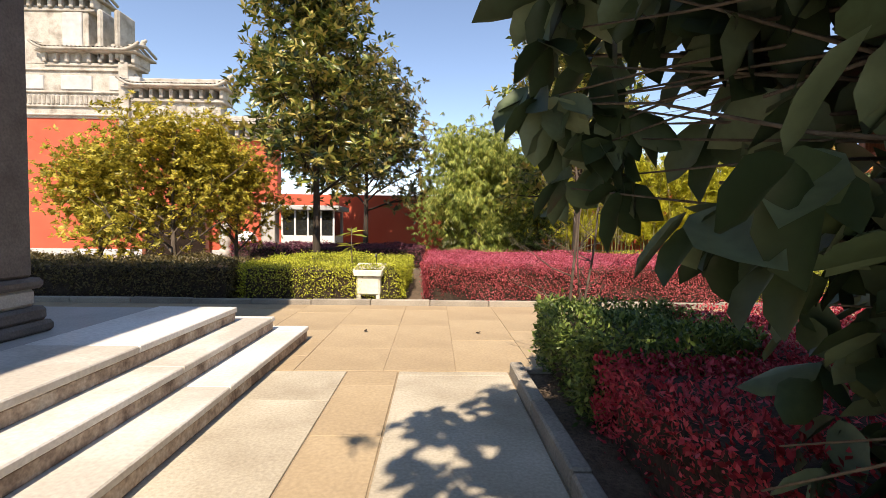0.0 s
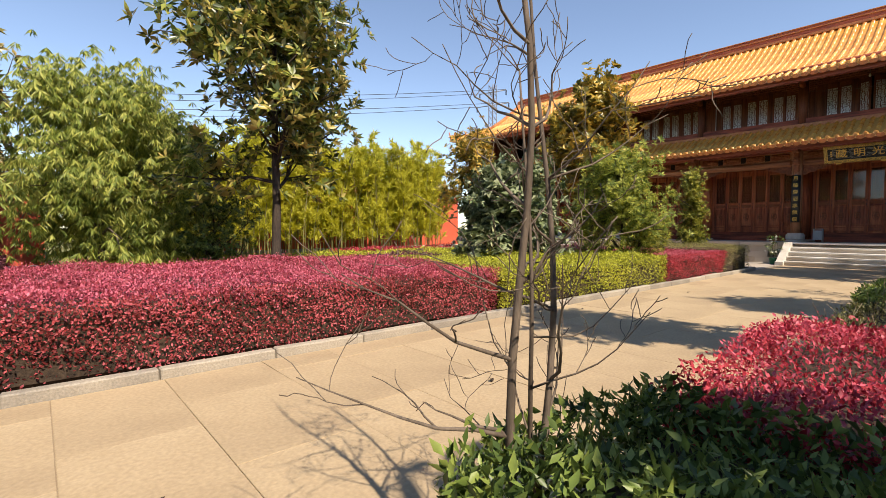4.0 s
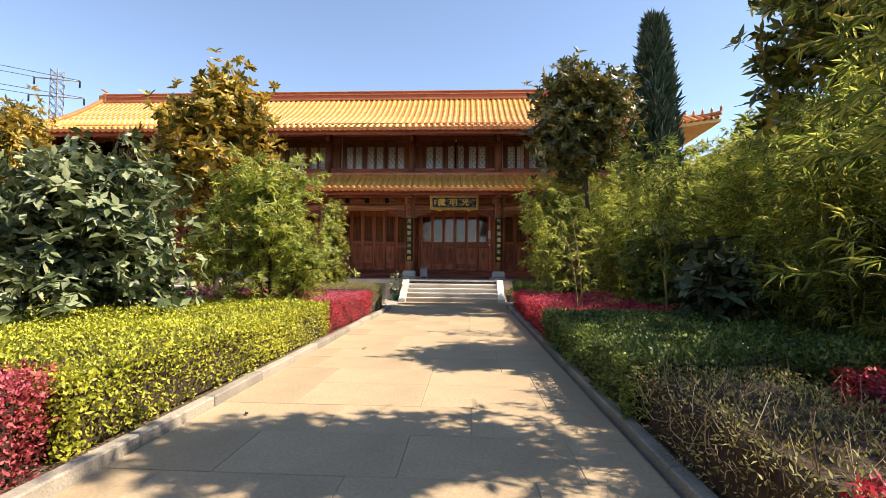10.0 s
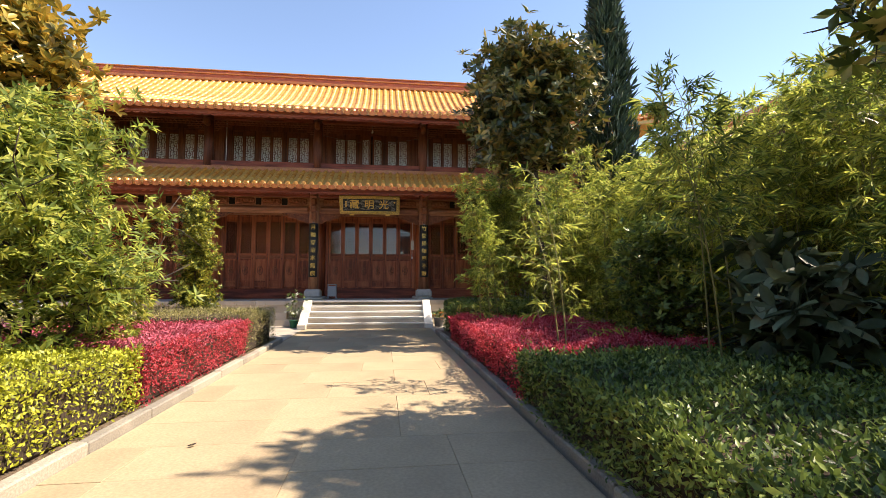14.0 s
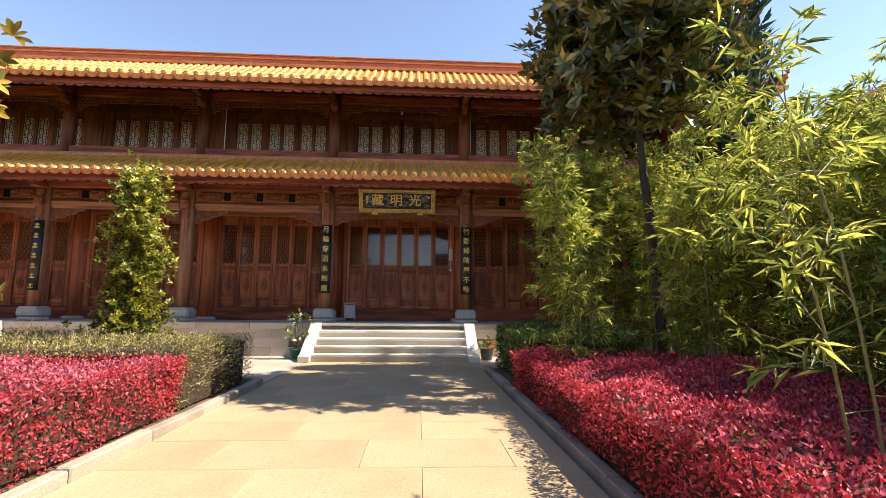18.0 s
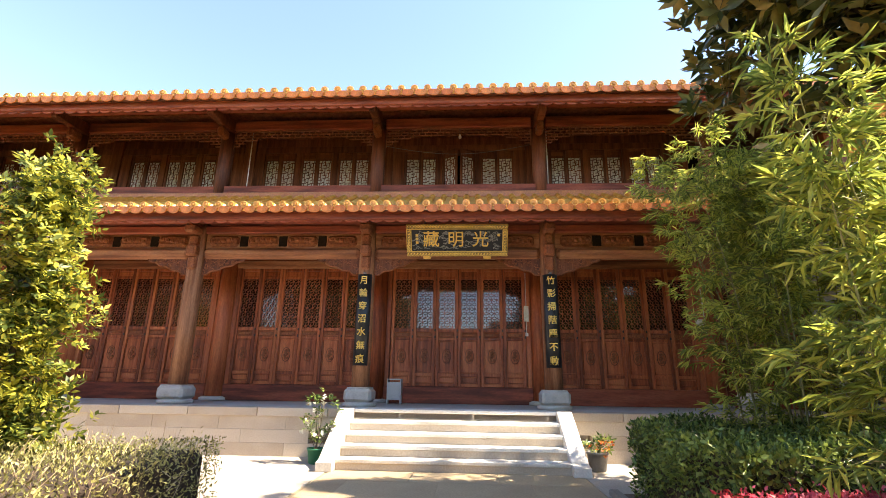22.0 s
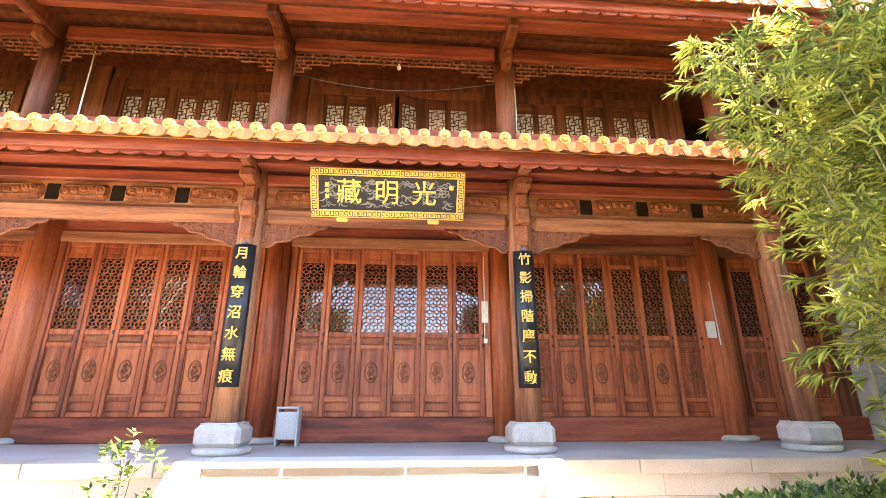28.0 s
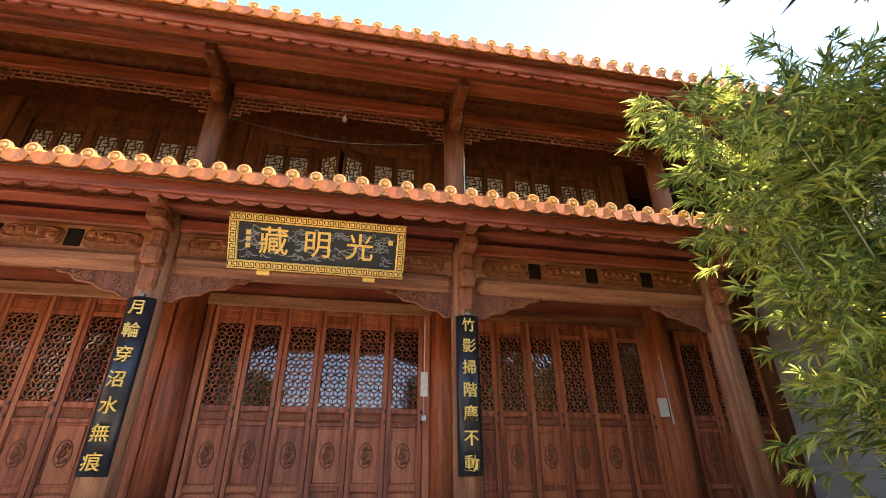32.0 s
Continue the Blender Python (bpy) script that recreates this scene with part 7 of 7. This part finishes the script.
def sapling(x, y):
    s = tagged(empty("sapling", x, y, 0.03), "thin young sapling with drooping yellow leaves", "sapling")
    rng = np.random.default_rng(91)
    part("stem", tube_mesh("stem", [[((0, 0, 0), 0.012), ((0.02, 0, 0.6), 0.010), ((0.0, 0.02, 1.25), 0.005)]], 5), "bark", s)
    part("leaves", rosettes(rng, [(np.array([0.0, 0.02, 1.2]), np.array([0, 0, 1.0])), (np.array([0.01, 0.0, 0.95]), np.array([0.2, 0, 1.0]))], 8, 0.30, 0.08, 0.03, 1, 0.5, 0.6), "bush", s)


sapling(-0.75, 9.3)


def flower_pot(name, x, y, z, pot, petal, label, r, h, plant_h, seed, n):
    p = tagged(empty(name, x, y, z), label, "potted plant")
    part("pot", lathe("pot", [(r * 0.72, 0), (r * 0.8, h * 0.1), (r, h * 0.9), (r * 1.08, h * 0.9), (r * 1.08, h), (r * 0.9, h), (r * 0.85, h * 0.85)], 16), pot, p)
    rng = np.random.default_rng(seed)
    tips = [(np.array([rng.normal(0, r * 0.8), rng.normal(0, r * 0.8), h + plant_h * rng.uniform(0.1, 1)]), np.array([0, 0, 1.0])) for _ in range(n)]
    part("foliage", rosettes(rng, tips, 7, 0.09, 0.035, 0.05, 2, 0.4, 0.2), "green", p)
    part("blossom", rosettes(rng, tips[: n * 2 // 3], 7, 0.045, 0.04, 0.05, 2, 0.6, 0), petal, p)
    part("stem_frame", tube_mesh("stem_frame", [[((0, 0, h * 0.7), 0.006), (t[0], 0.003)] for t in tips[:10]], 4), "bark", p)
    return p


flower_pot("flower_pot", 20.42, 8.98, 0.002, "pot_green", "petal_white", "white flowering plant in a green pot beside the steps", 0.13, 0.22, 0.75, 81, 20)
flower_pot("flower_pot", 20.35, 4.80, 0.002, "pot_grey", "petal_orange", "orange flowers in a grey plastic pot beside the steps", 0.15, 0.26, 0.2, 82, 12)


def box_stand(x, y):
    b = tagged(empty("box_stand", x, y, PZ), "small pale grey metal box stand beside the doors", "box")
    for sx in (-1, 1):
        bm = bmesh.new()
        box_into(bm, -0.10, sx * 0.13 - 0.012, 0, 0.10, sx * 0.13 + 0.012, 0.46, 0.004)
        part("side_panel", bm, "pier", b)
    bm = bmesh.new()
    box_into(bm, -0.10, -0.12, 0.08, 0.08, 0.12, 0.42, 0.008)
    part("cabinet", bm, "pier", b)
    bm = bmesh.new()
    box_into(bm, -0.12, -0.145, 0.46, 0.10, 0.145, 0.485, 0.006)
    part("lid", bm, "pier", b)
    return b


box_stand(22.6, 8.15)

# cords, switch and meter by the doors
cord = tagged(empty("lamp_cord", DX - 0.12, 5.44, 3.5), "white cord with a hanging yellow tag and switch", "cord")
part("wire", tube_mesh("wire", [[((0, 0, 0), 0.008), ((0, 0, -0.75), 0.008), ((0.01, 0.01, -1.3), 0.008)]], 5), "white", cord)
bm = bmesh.new()
box_into(bm, -0.012, -0.05, -1.05, 0.0, 0.05, -0.72, 0.004)
part("tag", bm, "plastic", cord, "yellowed card tag")
bm = bmesh.new()
box_into(bm, -0.02, -0.03, -1.36, 0.02, 0.03, -1.29, 0.006)
part("switch", bm, "white", cord)
meter = tagged(empty("meter_box", DX - 0.16, 1.9, 2.25), "small white meter box on the door column", "meter box")
bm = bmesh.new()
box_into(bm, -0.05, -0.07, 0, 0.0, 0.07, 0.26, 0.01)
part("case", bm, "white", meter)
part("conduit", tube_mesh("conduit", [[((-0.02, -0.12, -0.1), 0.01), ((-0.02, -0.1, 0.9), 0.01)]], 5), "white", meter)
for y in (11.6, 4.95):
    pipe = tagged(empty("conduit_pipe", UX + 0.1, y, 4.86), "thin white conduit on the upper storey", "pipe")
    part("pipe_run", tube_mesh("pipe_run", [[((0, 0, 0), 0.012), ((0, 0.0, 1.78), 0.012)]], 6), "white", pipe)
wire = tagged(empty("sagging_wire", UX + 0.05, 6.895, 6.3), "thin sagging wire with a small bulb under the upper eave", "wire")
part("wire_run", tube_mesh("wire_run", [[((0, 1.64 - 3.28 * s, -0.05 - 0.22 * math.sin(math.pi * s)), 0.006) for s in np.linspace(0, 1, 12)]], 4), "steel", wire)
bulb = tagged(empty("hanging_bulb", UX - 0.05, 6.85, 6.46), "small bare white bulb hanging on a short wire", "bulb")
part("flex", tube_mesh("flex", [[((0, 0, 0.15), 0.005), ((0, 0, 0.0), 0.005)]], 4), "steel", bulb)
part("globe", lathe("globe", [(0.012, 0.0), (0.02, -0.03), (0.036, -0.07), (0.028, -0.105), (0.008, -0.118)], 12), "white", bulb, smooth=True)

# pylon and lines beyond the hall
pylon = tagged(empty("power_pylon", 36.0, 37.0, 0), "steel lattice power pylon behind the hall", "pylon")
H = 15.6
lines = []
for sx in (-1, 1):
    for sy in (-1, 1):
        lines.append([((sx * 0.3, sy * 0.3, 0), 0.05), ((sx * 0.28, sy * 0.28, H), 0.045)])
for k in range(26):
    z0, z1 = k * H / 26, (k + 1) * H / 26
    for s in (-1, 1):
        lines += [[((-0.29, s * 0.29, z0), 0.025), ((0.29, s * 0.29, z1), 0.025)], [((0.29, s * 0.29, z0), 0.025), ((-0.29, s * 0.29, z1), 0.025)],
                  [((s * 0.29, -0.29, z0), 0.025), ((s * 0.29, 0.29, z1), 0.025)]]
part("mast", tube_mesh("mast", lines, 4), "steel", pylon)
dirs = unit(np.array([-1.0, 0.35, 0]))
for k, (z, w) in enumerate(((13.6, 1.7), (14.9, 1.4))):
    part("cross_arm", tube_mesh("cross_arm", [[((-0.3 * w * 1.0, w, z), 0.05), ((0.3 * w, -w, z), 0.05)]], 5), "steel", pylon)
    for s in (-1, 1):
        part("insulator", tube_mesh("insulator", [[((s * -0.3 * w, s * w, z), 0.06), ((s * -0.3 * w, s * w, z - 0.5), 0.06)]], 6), "cable", pylon)
        far = np.array([-60.0, 30 + s * w, z - 1.0])
        near = np.array([s * -0.3 * w, s * w, z + 0.05])
        part("cable", tube_mesh("cable", [[(near + (far - near) * q + np.array([0, 0, -2.2 * math.sin(math.pi * q)]), 0.022) for q in np.linspace(0, 1, 14)]], 4), "cable", pylon)

# southern hall's gable corner, and a cypress over the bamboo
south = tagged(empty("south_hall", 33.3, -13.2, 0), "red-walled hall with an orange tile roof behind the bamboo", "building")
bm = bmesh.new()
box_into(bm, -9.2, -4.2, 0, 9.2, 4.2, 6.9)
part("wall", bm, "red_wall", south)
for s in (-9.2, 9.0):
    bm = bmesh.new()
    a = [bm.verts.new((x, y, z)) for x in (s, s + 0.2) for y, z in ((-4.2, 6.9), (4.2, 6.9), (0, 9.7))]
    bm.faces.new(a[:3]), bm.faces.new(a[3:][::-1])
    for i in range(3):
        bm.faces.new((a[i], a[(i + 1) % 3], a[(i + 1) % 3 + 3], a[i + 3]))
    bmesh.ops.recalc_face_normals(bm, faces=bm.faces)
    part("gable", bm, "wood_dark", south)
for s in (-1, 1):
    bm = bmesh.new()
    a = [bm.verts.new((x, y, z)) for z0 in (0, -0.22) for x, y, z in ((-10, s * 5, 6.85 + z0), (10, s * 5, 6.85 + z0), (10, 0, 10.2 + z0), (-10, 0, 10.2 + z0))]
    bm.faces.new(a[:4]), bm.faces.new(a[4:][::-1])
    for i in range(4):
        bm.faces.new((a[i], a[(i + 1) % 4], a[(i + 1) % 4 + 4], a[i + 4]))
    bmesh.ops.recalc_face_normals(bm, faces=bm.faces)
    part("roof_slope", bm, "ridge", south)
    part("roof_tiles", tube_mesh("roof_tiles", [[((x, s * 5.05, 6.9), 0.09), ((x, 0, 10.25), 0.09)] for x in np.arange(-9.9, 10.0, 0.4)], 6), "tile", south)
    part("rake_edge", tube_mesh("rake_edge", [[((-10, s * 5.1, 6.9), 0.17), ((-10, 0, 10.35), 0.17)]], 6), "ridge_red", south)
part("ridge", tube_mesh("ridge", [[((-10.1, 0, 10.4), 0.22), ((10.1, 0, 10.4), 0.22)]], 8), "ridge", south)


def cypress(x, y, h, r, seed):
    rng = np.random.default_rng(seed)
    c = tagged(empty("cypress_tree", x, y, 0), "tall narrow dark cypress tree beyond the bamboo", "tree")
    part("trunk", tube_mesh("trunk", [[((0, 0, -0.1), 0.16), ((0, 0, h * 0.97), 0.02)]], 7), "bark_dark", c)
    n = 9000
    s = rng.uniform(0.08, 1, n)
    a = rng.uniform(0, 6.28, n)
    rr = r * np.sin(np.pi * np.clip((1 - s) * 0.9 + 0.06, 0, 1)) ** 0.7 * rng.uniform(0.5, 1.05, n) * (1 + 0.15 * np.sin(5 * a + 9 * s))
    P = np.stack([rr * np.cos(a), rr * np.sin(a), s * h], 1)
    D = unit(np.stack([np.cos(a) * 0.5, np.sin(a) * 0.5, np.full(n, 0.9)], 1) + rng.normal(0, 0.3, (n, 3)))
    part("crown", leaf_mesh("crown", P, D, rnd_dirs(rng, n), rng.uniform(0.2, 0.4, n), rng.uniform(0.05, 0.1, n)), "cypress", c)


cypress(18.1, 0.5, 9.1, 0.62, 95)


def fallen_leaf(x, y, turn, size):
    """A dry curled leaf lying on the paving."""
    f = tagged(empty("fallen_leaf", x, y, 0.004, turn), "dry brown curled leaf lying on the flagstones", "leaf", "fallen leaves")
    me = leaf_mesh("blade", np.array([[-size / 2, 0, 0.012]]), np.array([[1.0, 0, 0.05]]), np.array([[0, 0.25, 1.0]]), size, size * 0.55, -0.3, -0.05, oval=True)
    part("blade", me, "twig", f)
    return f


for x, y, turn, size in ((1.27, 6.61, 20, 0.07), (-0.1, 6.67, 75, 0.08), (4.34, 6.66, 140, 0.06), (3.67, 6.8, 200, 0.07), (7.2, 8.2, 40, 0.06), (10.4, 7.9, 310, 0.07)):
    fallen_leaf(x, y, turn, size)
